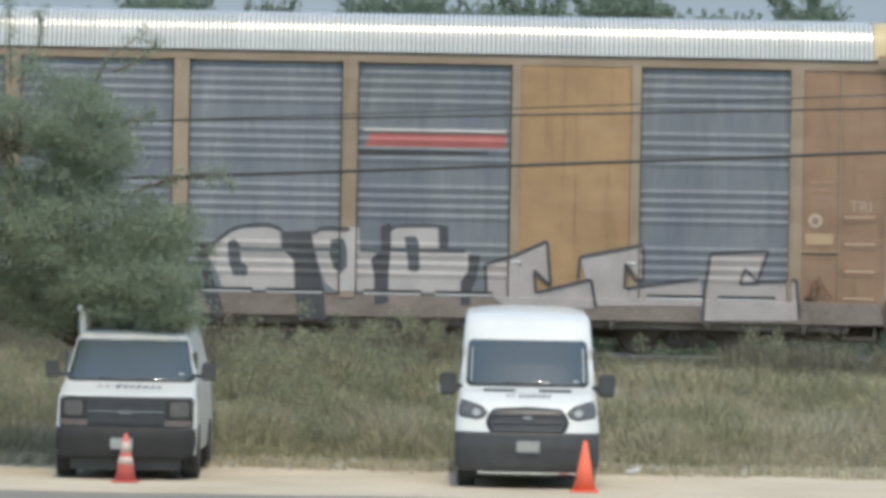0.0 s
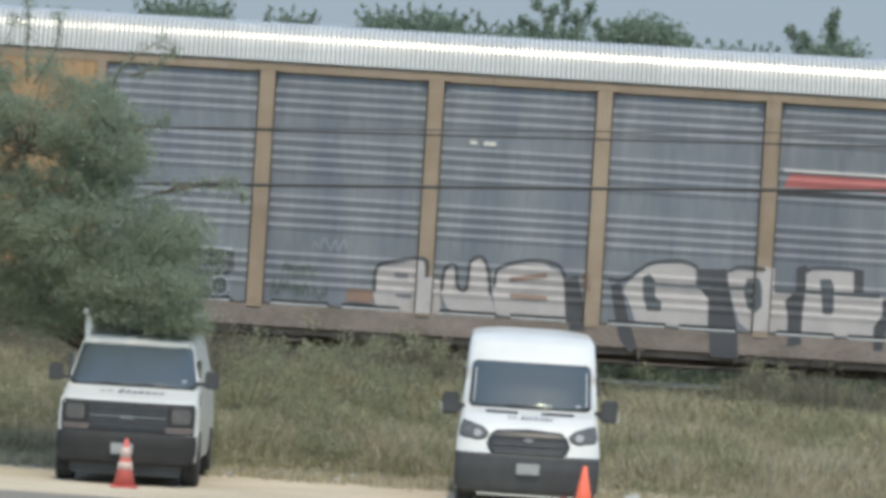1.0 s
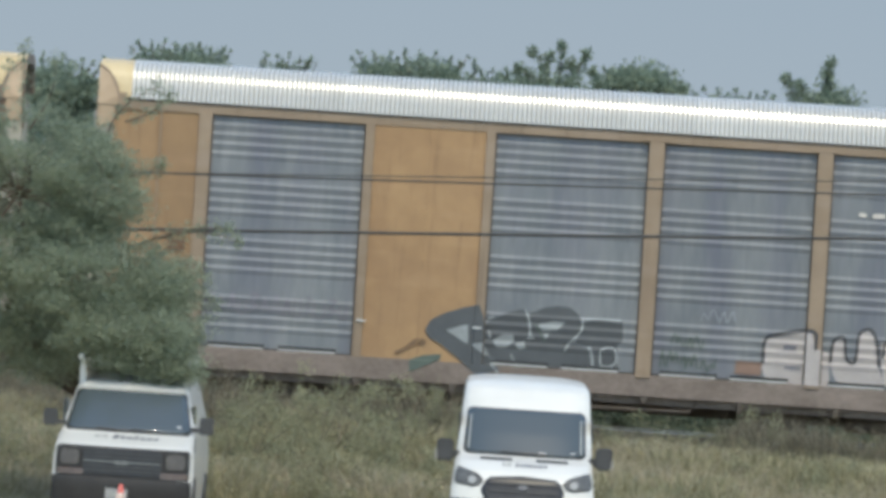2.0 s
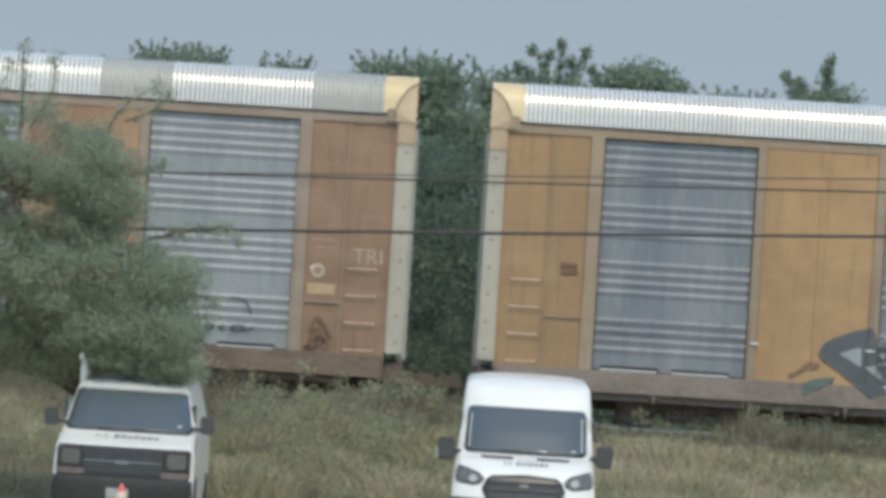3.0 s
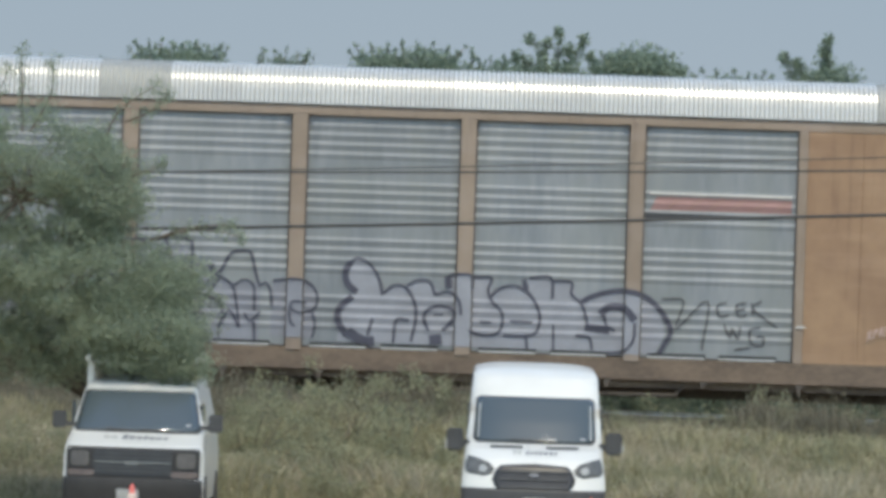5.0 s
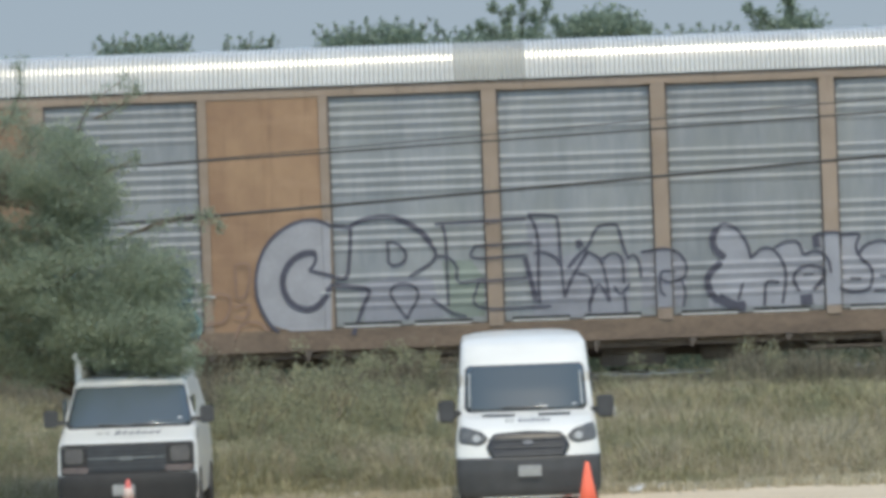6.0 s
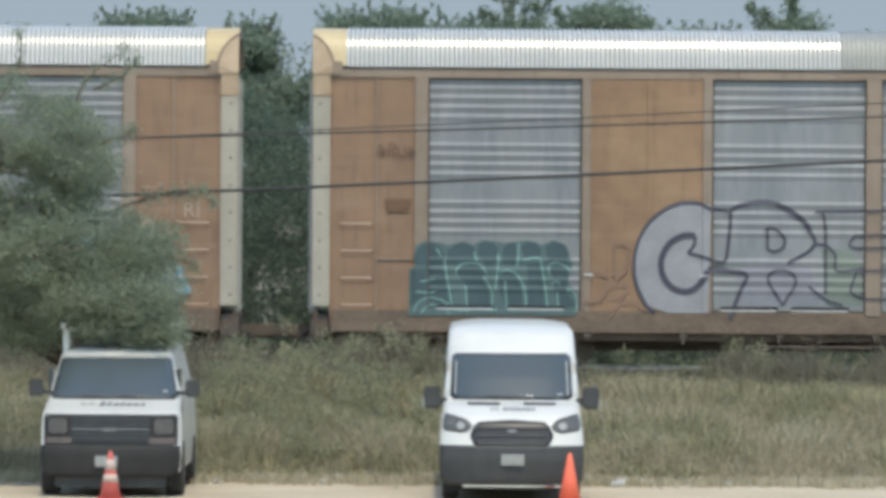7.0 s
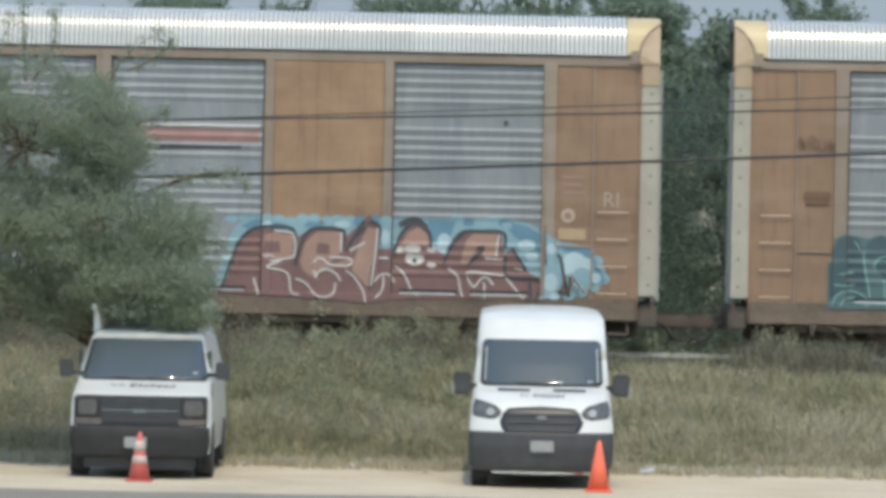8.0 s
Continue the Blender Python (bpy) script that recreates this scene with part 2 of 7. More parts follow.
def lathe(profile, sides=24, axis="z", bm=None):
    """A turned body from (radius, height) pairs about z, or about x."""
    bm = bm or bmesh.new()
    rings = []
    for r, h in profile:
        ring = []
        for k in range(sides):
            c, s = r * math.cos(k * math.tau / sides), r * math.sin(k * math.tau / sides)
            ring.append(bm.verts.new((c, s, h) if axis == "z" else (h, c, s)))
        rings.append(ring)
    for r0, r1 in zip(rings, rings[1:]):
        for k in range(sides):
            bm.faces.new((r0[k], r0[(k + 1) % sides], r1[(k + 1) % sides], r1[k]))
    bm.faces.new(rings[0][::-1])
    bm.faces.new(rings[-1])
    return bm


def cloud(name, verts, faces, material, parent=None, label=""):
    me = bpy.data.meshes.new(name)
    me.from_pydata(verts, [], faces)
    me.materials.append(material)
    return place(name, me, parent, label)


# ---- ground ----
def ground_z(x, y):
    """Road and verge are level; beyond the verge the ground climbs to the track."""
    t = min(max((y - 117.0) / 9.0, 0), 1)
    z = 0.85 * t * t * (3 - 2 * t)
    if y > 114:
        z += 0.06 * noise.noise((x * 0.5, y * 0.5, 0)) * min((y - 114) / 2, 1)
    return z


def build_backdrop():
    """Hazy blue sky low over the horizon, far behind everything."""
    m = bpy.data.materials.new("hazy_sky")
    m.use_nodes = True
    n, l = m.node_tree.nodes, m.node_tree.links
    n.remove(n["Principled BSDF"])
    em = n.new("ShaderNodeEmission")
    co, sep, ramp, ns = n.new("ShaderNodeTexCoord"), n.new("ShaderNodeSeparateXYZ"), n.new("ShaderNodeValToRGB"), n.new("ShaderNodeTexNoise")
    ns.inputs["Scale"].default_value = 0.004
    l.new(co.outputs["Object"], sep.inputs[0])
    l.new(co.outputs["Object"], ns.inputs["Vector"])
    k = n.new("ShaderNodeMath")
    k.operation = "MULTIPLY_ADD"
    k.inputs[1].default_value = 1 / 160
    l.new(sep.outputs["Z"], k.inputs[0])
    sc = n.new("ShaderNodeMath")
    sc.operation = "MULTIPLY"
    sc.inputs[1].default_value = 0.15
    l.new(ns.outputs["Fac"], sc.inputs[0])
    l.new(sc.outputs[0], k.inputs[2])
    l.new(k.outputs[0], ramp.inputs[0])
    ramp.color_ramp.elements[0].color, ramp.color_ramp.elements[1].color = (0.195, 0.234, 0.294, 1), (0.147, 0.199, 0.286, 1)
    l.new(ramp.outputs[0], em.inputs[0])
    l.new(em.outputs[0], n["Material Output"].inputs["Surface"])
    bm = grid(lambda u, v: (1800 * math.sin((u - 0.5) * 1.6), 1800 * math.cos((u - 0.5) * 1.6), -20 + 420 * v), 32, 2)
    tagged(finish(bm, "backdrop", m), "hazy blue sky low over the horizon", "sky", kind="structure")


def build_ground():
    ys = [-300, 0, 60, 100, 106, 110, 114] + [115 + 0.5 * i for i in range(26)] + [128, 132, 134, 140, 160, 220, 400, 900, 2500]
    xs = [-2500, -900, -300, -100, -40, -20] + [-16 + 0.5 * i for i in range(65)] + [20, 40, 100, 300, 900, 2500]
    bm = bmesh.new()
    vs = [[bm.verts.new((x, y, ground_z(x, y))) for x in xs] for y in ys]
    for r0, r1 in zip(vs, vs[1:]):
        for i in range(len(xs) - 1):
            bm.faces.new((r0[i], r0[i + 1], r1[i + 1], r1[i]))
    tagged(finish(bm, "ground", M_SOIL, smooth=True), "dry soil rising to a low railway embankment", "ground", kind="structure")
    bm = grid(lambda u, v: (-60 + 120 * u, 105.9 + 0.25 * noise.noise((u * 60, 0, 3)) * (v < 0.1) + (v * 9.6) + (0.5 * noise.noise((u * 50, 7, 1)) + 0.25 * noise.noise((u * 170, 2, 1))) * (v > 0.9), 0.012 + 0.02 * noise.noise((u * 90, v * 8, 2)) * (0 < v < 1)), 480, 10)
    tagged(finish(bm, "verge", M_SAND, smooth=True), "pale sandy gravel verge beside the road", "verge", kind="structure")
    bm = grid(lambda u, v: (-300 + 600 * u, 97 + v * 9.2, 0.006), 4, 2)
    tagged(finish(bm, "road", M_ASPHALT), "worn grey asphalt road", "road", kind="structure")


# ---- railway ----
RAIL_Z, SIDE_Y = 1.38, 128.86         # top of rail; the train's near side
CAR_Z, RAIL_UP = 1.10, 0.28           # height of the cars' origin; top of rail in their space


def build_track():
    bm = bmesh.new()
    for x0, x1, nx in ((-120, -16, 8), (-16, 16, 120), (16, 120, 8)):
        prof = [(126.2, 0.6), (127.3, 0.92), (128.4, 1.19), (132.2, 1.19), (133.2, 0.98), (134.6, 0.3)]
        rows = [[bm.verts.new((x0 + (x1 - x0) * i / nx, y + 0.05 * noise.noise((i * 0.9, y, 4)), z + 0.03 * noise.noise((i * 1.3, y * 3, 1)))) for y, z in prof] for i in range(nx + 1)]
        for r0, r1 in zip(rows, rows[1:]):
            for j in range(len(prof) - 1):
                bm.faces.new((r0[j], r1[j], r1[j + 1], r0[j + 1]))
    tagged(finish(bm, "ballast", M_BALLAST, smooth=True), "grey stone ballast bed under the railway track", "ballast", kind="structure")
    for y in (SIDE_Y + 0.78, SIDE_Y + 2.24):
        rail = tagged(finish(box(-120, y - 0.035, RAIL_Z - 0.03, 120, y + 0.035, RAIL_Z, 0.008), "rail", M_RAIL), "worn steel rail on timber sleepers", "rail", "track rails", "structure")
        bm = box(-120, y - 0.01, RAIL_Z - 0.15, 120, y + 0.01, RAIL_Z - 0.03)
        part("rail_web", box(-120, y - 0.07, RAIL_Z - 0.17, 120, y + 0.07, RAIL_Z - 0.15, bm=bm), M_WHEEL, rail, "rusty brown web and foot")
    me = None
    for i in range(100):
        if me is None:
            ob = finish(box(-0.11, -1.3, -0.16, 0.11, 1.3, 0, 0.015), "sleeper", M_TIE)
            me = ob.data
        else:
            ob = new("sleeper", me)
        ob.location = (-27 + i * 0.54, SIDE_Y + 1.51, RAIL_Z - 0.17)
        tagged(ob, "dark timber railway sleeper in ballast", "sleeper", "track sleepers", "structure")


CAR_L, PANEL_W = 27.37, 2.59
PANEL_X = [1.95] + [6.74 + 2.848 * i for i in range(5)] + [22.90]     # left edges of the seven sheet panels
PANEL_Z0, PANEL_Z1, WALL_Z0, WALL_Z1 = 1.26, 5.17, 1.02, 5.34
ROOF_PROFILE = [(0.0, 5.33), (0.03, 5.45), (0.065, 5.57), (0.11, 5.68), (0.165, 5.775), (0.235, 5.845), (0.33, 5.895), (0.5, 5.935), (0.8, 5.96), (1.525, 5.98)]
ROOF_PROFILE += [(3.05 - y, z) for y, z in ROOF_PROFILE[-2::-1]]


def sheet_section():
    """The panel's section (depth, height): four groups of four ridges with flats between them."""
    pts = [(0.0, PANEL_Z1)]
    for g in range(4):
        for r in range(4):
            z = PANEL_Z1 - 0.20 - 0.965 * g - 0.162 * r
            pts += [(0.0, z + 0.062), (-0.016, z + 0.022), (-0.016, z - 0.004), (-0.003, z - 0.066)]
    pts.append((0.0, PANEL_Z0))
    return pts


def sheet_mesh():
    bm = bmesh.new()
    nx = 6
    rows = []
    for d, z in sheet_section():
        rows.append([bm.verts.new((PANEL_W * i / nx, d + 0.07, z)) for i in range(nx + 1)])
    for r0, r1 in zip(rows, rows[1:]):
        for i in range(nx):
            bm.faces.new((r0[i], r0[i + 1], r1[i + 1], r1[i]))
    bmesh.ops.recalc_face_normals(bm, faces=bm.faces)
    me = bpy.data.meshes.new("sheet_panel")
    bm.to_mesh(me)
    bm.free()
    return me


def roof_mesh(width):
    """A sheet with narrow round-shouldered ribs; the shade in the grooves is a darker colour."""
    bm = bmesh.new()
    ribs = max(2, round(width / 0.0795))
    cols = []
    for i in range(ribs * 6 + 1):
        up = (0.0, 0.024, 0.034, 0.034, 0.024, 0.0)[i % 6]
        col = []
        for k, (y, z) in enumerate(ROOF_PROFILE):
            n = Vector((0, (y - 1.525) / 1.525 * 1.1, 1 - abs(y - 1.525) / 1.6)).normalized()
            col.append(bm.verts.new((width * (i // 6 + (0.0, 0.08, 0.2, 0.5, 0.62, 0.7)[i % 6]) / ribs, y + n.y * up, z + n.z * up)))
        cols.append(col)
    for i, (c0, c1) in enumerate(zip(cols, cols[1:])):
        for k in range(len(ROOF_PROFILE) - 1):
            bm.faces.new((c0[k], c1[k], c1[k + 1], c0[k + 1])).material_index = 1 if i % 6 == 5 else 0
    bmesh.ops.recalc_face_normals(bm, faces=bm.faces)
    me = bpy.data.meshes.new("roof_panel")
    bm.to_mesh(me)
    bm.free()
    return me


SHEET, ROOF_SHEET = None, {}


def truck(x, car):
    """A four-wheel truck under the car, on small wheels; the rail lies at RAIL_UP."""
    hub = RAIL_UP + 0.36
    for side in (0.58, 2.44):
        bm = box(x - 1.2, side - 0.06, hub - 0.03, x + 1.2, side + 0.06, hub + 0.09, 0.03)
        box(x - 0.36, side - 0.09, hub - 0.22, x + 0.36, side + 0.09, hub + 0.12, 0.03, bm)
        for s in (-1, 1):
            box(x + s * 0.85 - 0.18, side - 0.1, hub - 0.1, x + s * 0.85 + 0.18, side + 0.1, hub + 0.1, 0.03, bm)
        part("truck_frame", bm, M_UNDER, car)
        for k in range(3):
            part("spring", lathe([(0.05, hub - 0.2), (0.065, hub - 0.15), (0.05, hub - 0.1), (0.065, hub - 0.05), (0.05, hub), (0.05, hub + 0.06)], 10, "z", bm=None), M_WHEEL, car).matrix_basis = pose(x - 0.2 + 0.2 * k, side - 0.1 if side < 1 else side + 0.1, 0)
    for s in (-1, 1):
        bm = tube([(x + s * 0.85, 0.7, hub), (x + s * 0.85, 2.3, hub)], 0.07, 8)
        for y in (0.78, 2.24):
            ring = bmesh.new()
            lathe([(0.14, -0.06), (0.31, -0.06), (0.33, -0.02), (0.36, -0.02), (0.36, 0.07), (0.14, 0.05)], 24, "x", bm=ring)
            bmesh.ops.transform(ring, matrix=Matrix.Translation((x + s * 0.85, y, hub)) @ Euler((0, 0, radians(90))).to_matrix().to_4x4(), verts=ring.verts)
            part("wheel", ring, M_WHEEL, car)
        part("axle", bm, M_WHEEL, car)


def rack_car(x, m_paint, m_post, label, dull=(), m_sheet=None, m_end=None, m_start=None, m_sill=None):
    """An enclosed two-storey car carrier wagon; its origin lies below its near left corner, RAIL_UP under the rail."""
    global SHEET
    if SHEET is None:
        SHEET = sheet_mesh()
        SHEET.materials.append(M_GALV)
    sheet = SHEET
    if m_sheet:
        sheet = SHEET.copy()
        sheet.materials.clear()
        sheet.materials.append(m_sheet)
    car = new("rack_car")
    car.location = (x, SIDE_Y, CAR_Z)
    tagged(car, label, "railway car", "freight train cars")
    # added solid dark core, unseen, so that no daylight shows through
    part("dark_core", box(0.42, 0.14, 1.0, CAR_L - 0.42, 2.9, 5.36), M_DARK, car)
    # sheet panels
    for px in PANEL_X:
        place("sheet_panel", sheet, car, m=pose(px, 0, 0))
        # thin dark strips along the panel's two sides and its top
        for x0, z0, x1 in ((0.004, PANEL_Z0, 0.026), (PANEL_W - 0.026, PANEL_Z0, PANEL_W - 0.004), (0.026, PANEL_Z1 - 0.046, PANEL_W - 0.026)):
            part("panel_edge", box(px + x0, 0.034, z0, px + x1, 0.068, PANEL_Z1 - 0.024), M_PANEL_EDGE, car)
        z = PANEL_Z0 + 0.02
        for k in range(2):
            # pale strip coloured as the light that comes through the slot
            part("slot", box(px + 0.15 + k * 1.2, 0.025, z - 0.032, px + 1.1 + k * 1.2, 0.06, z - 0.004, 0.005), M_SLOT, car, "bright strip for light through the slot")
            # dark strip standing in for the shade above the slot
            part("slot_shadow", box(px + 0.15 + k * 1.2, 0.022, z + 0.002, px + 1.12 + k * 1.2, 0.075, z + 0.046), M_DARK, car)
    # posts between the panels
    edges = [0.72] + [v for px in PANEL_X for v in (px, px + PANEL_W)] + [CAR_L - 0.72]
    for i in range(1, 6):
        x0 = PANEL_X[i] + PANEL_W if i < 5 else None
        if x0 and i < 5:
            bm = box(x0, -0.044, WALL_Z0 + 0.2, PANEL_X[i + 1], 0.1, PANEL_Z1 + 0.02, 0.012)
            box(x0 + 0.08, -0.05, WALL_Z0 + 0.25, PANEL_X[i + 1] - 0.08, 0.0, PANEL_Z1 - 0.05, 0.004, bm)
            part("post", bm, m_post, car)
            part("post_cap", box(x0 - 0.1, -0.05, PANEL_Z1 - 0.005, PANEL_X[i + 1] + 0.1, 0.03, PANEL_Z1 + 0.03, 0.006), m_post, car)
            part("post_foot", box(x0, -0.053, WALL_Z0 + 0.16, PANEL_X[i + 1], 0.05, WALL_Z0 + 0.62, 0.01), m_post, car)
    # painted door bays
    for x0, x1 in ((PANEL_X[0] + PANEL_W, PANEL_X[1]), (PANEL_X[5] + PANEL_W, PANEL_X[6])):
        w = x1 - x0
        part("post", box(x0, -0.03, WALL_Z0 + 0.2, x0 + 0.16, 0.1, PANEL_Z1 + 0.02, 0.015), m_post, car)
        part("post", box(x1 - 0.16, -0.03, WALL_Z0 + 0.2, x1, 0.1, PANEL_Z1 + 0.02, 0.015), m_post, car)
        mid = (x0 + x1) / 2
        for k, (a0, a1) in enumerate(((x0 + 0.16, mid - 0.001), (mid + 0.001, x1 - 0.16))):
            part("painted_panel", box(a0, 0.01, WALL_Z0 + 0.2, a1, 0.1, PANEL_Z1 + 0.02, 0.008), m_paint, car)
        for xx in (x0 + 0.04, x1 - 0.2):
            part("door_tab", box(xx, -0.06, 1.83, xx + 0.16, -0.028, 1.86, 0.006), M_SLOT, car, "small bright metal tab")
        part("gusset", box(x0 + 0.16, 0.0, WALL_Z0 + 0.16, x0 + 0.32, 0.02, WALL_Z0 + 0.62, 0.004), m_paint, car)
        part("gusset", box(x1 - 0.32, 0.0, WALL_Z0 + 0.16, x1 - 0.16, 0.02, WALL_Z0 + 0.62, 0.004), m_paint, car)
    # end bays with ladder, end post and brake gear
    for end in (0, 1):
        def X(v):
            return v if end == 0 else CAR_L - v

        def b(x0, y0, z0, x1, y1, z1, bevel=0.0, bm=None):
            return box(min(X(x0), X(x1)), y0, z0, max(X(x0), X(x1)), y1, z1, bevel, bm)
        part("end_panel", b(0.29, 0.03, WALL_Z0 + 0.15, 1.08, 0.1, PANEL_Z1 + 0.02, 0.01), m_end if end else m_start, car)
        part("end_panel", b(1.10, 0.02, WALL_Z0 + 0.15, 1.72, 0.1, PANEL_Z1 + 0.02, 0.01), m_end if end else m_start, car)
        part("post", b(1.72, -0.02, WALL_Z0 + 0.2, 1.95, 0.1, PANEL_Z1 + 0.02, 0.015), m_post, car)
        part("seam", b(1.075, -0.012, WALL_Z0 + 0.2, 1.105, 0.05, PANEL_Z1), m_post, car)
        part("shelf_seam", b(1.12, -0.01, 2.08, 1.70, 0.05, 2.11), m_post, car)
        for k in range(4):
            bm = b(0.50, -0.03, 1.309 + 0.458 * k, 1.0, -0.014, 1.325 + 0.458 * k, 0.005)
            for s in (0.50, 0.975):
                b(s, -0.03, 1.305 + 0.458 * k, s + 0.025, 0.04, 1.33 + 0.458 * k, 0, bm)
            part("rung", bm, M_RUNG, car, "pale worn ladder rung")
        # end post: cream below, painted above, bent in along the roof's curve
        part("end_post", b(0.0, -0.03, 1.28, 0.30, 0.3, 4.82, 0.02), M_CREAM, car, "cream painted end post with bolt holes")
        for k in range(8):
            part("bolt_hole", b(0.11, -0.036, 1.46 + 0.46 * k, 0.145, -0.02, 1.495 + 0.46 * k), M_UNDER, car)
        part("end_post_top", b(0.0, -0.03, 4.82, 0.30, 0.3, 5.30, 0.02), M_END, car)
        arch = [(y, z) for y, z in ROOF_PROFILE]
        bm = bmesh.new()
        ins = [(1.525 + (y - 1.525) * 0.86, z - 0.16 if abs(y - 1.525) < 1.2 else z - 0.02) for y, z in arch]
        loops = [[bm.verts.new((X(xx), y, z + dz)) for y, z in pts] for xx, pts, dz in ((0.0, arch, 0.0), (0.30, arch, 0.0), (0.30, ins, 0.0), (0.0, ins, 0.0))]
        for p, q in ((0, 1), (1, 2), (2, 3), (3, 0)):
            for i in range(len(arch) - 1):
                bm.faces.new((loops[p][i], loops[p][i + 1], loops[q][i + 1], loops[q][i]))
        part("end_arch", bm, m_post, car)
        part("roof_end", plain_roof_bm(min(X(0.0), X(0.56)), max(X(0.0), X(0.56)), 0.015), M_CAP, car, "pale yellow painted roof end")
        part("inner_post", b(-0.06, 0.3, 1.2, 0.10, 0.45, 5.1, 0.01), M_ROOF_DULL, car)
        bm = bmesh.new()
        curve = [(0.36, 5.2), (0.355, 5.36), (0.32, 5.51), (0.25, 5.65), (0.15, 5.77), (0.04, 5.85), (0.0, 5.86), (0.0, 5.2)]
        f0, f1 = [[bm.verts.new((X(xx), yy + max(zz - 5.4, 0) * 0.35, zz)) for xx, zz in curve] for yy in (-0.045, 0.02)]
        bm.faces.new(f0)
        bm.faces.new(f1[::-1])
        for i in range(len(curve)):
            bm.faces.new((f0[i], f0[i - 1], f1[i - 1], f1[i]))
        part("end_gusset", bm, M_END, car)
        part("gusset_rim", tube([(X(xx), max(zz - 5.4, 0) * 0.35 - 0.045, zz) for xx, zz in curve[:7]], 0.022, 6), m_post, car)
        part("corner_bracket", b(0.34, -0.04, 5.18, 0.5, 0.05, 5.42, 0.02), m_post, car)
        part("door", b(0.05, 0.34, 1.15, 0.10, 2.7, 5.2), m_post, car)
        for k, yy in enumerate((0.9, 1.95)):
            part("air_hose", tube([(X(0.05), yy, 0.86), (X(-0.18), yy - 0.02, 0.8), (X(-0.34), yy - 0.05, 0.58 - 0.05 * k), (X(-0.5), yy - 0.02, 0.52), (X(-0.62), yy, 0.6)], 0.028, 6), M_RUBBER, car, "black rubber air hose")
        part("grab_iron", tube([(X(0.06), -0.05, 1.2), (X(0.06), -0.09, 1.06), (X(0.2), -0.09, 0.98), (X(0.34), -0.09, 1.06), (X(0.34), -0.04, 1.2)], 0.016, 6), M_BRAKE, car, "rusty grab iron")
        part("coupler", b(-0.62, 1.42, 0.72, 0.2, 1.63, 0.95, 0.04), M_UNDER, car)
        part("end_sill", b(-0.02, 0.1, 0.75, 0.3, 2.9, 1.15, 0.03), M_UNDER, car)
        part("footstep", b(0.45, 0.0, 0.62, 1.0, 0.12, 0.66, 0.01, b(0.45, 0.02, 0.64, 0.48, 0.06, 1.1, 0, b(0.97, 0.02, 0.64, 1.0, 0.06, 1.1))), M_UNDER, car)
    # top rail, sill and roof
    part("top_rail", box(0.30, 0.012, PANEL_Z1, CAR_L - 0.30, 0.12, WALL_Z1 + 0.02, 0.02), m_post, car)
    part("drip_edge", box(0.30, -0.004, PANEL_Z1 - 0.02, CAR_L - 0.30, 0.02, PANEL_Z1 + 0.015, 0.005), m_post, car)
    bm = box(0.30, -0.03, 0.86, CAR_L - 0.30, 0.2, WALL_Z0 + 0.22, 0.02)
    box(0.9, 0.12, 0.74, CAR_L - 0.9, 0.2, 0.87, 0.01, bm)
    part("side_sill", bm, m_sill or M_SILL, car, "grimy brown side sill")
    for k in range(16):
        xb = 1.35 + 1.62 * k
        bm = box(xb, -0.012, 0.80, xb + 0.13, 0.15, 0.88, 0.01)
        box(xb + 0.03, -0.02, 0.69 + 0.03 * (k % 3), xb + 0.08, 0.1, 0.84, 0.006, bm)
        part("sill_bracket", bm, M_UNDER, car, "rusty bracket below the side sill")
    for x0, x1, zz in ((7.2, 10.4, 0.66), (14.6, 18.9, 0.63)):
        part("air_pipe", tube([(x0, 0.09, 0.84), (x0 + 0.12, 0.09, zz), ((x0 + x1) / 2, 0.09, zz - 0.015), (x1 - 0.12, 0.09, zz), (x1, 0.09, 0.84)], 0.022, 6), M_UNDER, car, "thin rusty brake pipe")
    bm = box(11.2, 0.5, 0.42, 12.3, 0.95, 0.86, 0.03)
    box(11.35, 0.47, 0.5, 12.15, 0.52, 0.78, 0.02, bm)
    part("equipment_box", bm, M_UNDER, car, "rusty box hung under the floor")
    bm = lathe([(0.05, 12.9), (0.17, 12.95), (0.17, 13.95), (0.05, 14.0)], 16, "x")
    bmesh.ops.translate(bm, verts=bm.verts, vec=(0, 0.7, 0.64))
    part("air_tank", bm, M_UNDER, car, "rusty air tank hung under the floor", True)
    part("deck", box(0.3, 0.2, WALL_Z0 - 0.10, CAR_L - 0.3, 2.9, WALL_Z0 + 0.05), M_UNDER, car)
    part("centre_sill", box(0.3, 1.2, 0.55, CAR_L - 0.3, 1.85, WALL_Z0, 0.03), M_UNDER, car)
    part("far_wall", box(0.3, 2.9, WALL_Z0, CAR_L - 0.3, 3.05, WALL_Z1 + 0.02), m_post, car)
    n = 22
    w = (CAR_L - 1.12) / n
    if "m" not in ROOF_SHEET:
        ROOF_SHEET["m"] = roof_mesh(w)
        ROOF_SHEET["m"].materials.append(M_ROOF)
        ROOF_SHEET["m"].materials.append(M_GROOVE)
        ROOF_SHEET["d"] = ROOF_SHEET["m"].copy()
        ROOF_SHEET["d"].materials.clear()
        ROOF_SHEET["d"].materials.append(M_ROOF_DULL)
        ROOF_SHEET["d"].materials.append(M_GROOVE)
    for i in range(n):
        if dull and i in dull:
            place("roof_panel", ROOF_SHEET["d"], car, "weathered dull grey corrugated roof panel", pose(0.56 + w * i, 0, 0))
        else:
            place("roof_panel", ROOF_SHEET["m"], car, m=pose(0.56 + w * i, 0, 0))
    part("roof_lining", plain_roof_bm(0.35, CAR_L - 0.35, -0.03), M_DARK, car)
    truck(3.6, car)
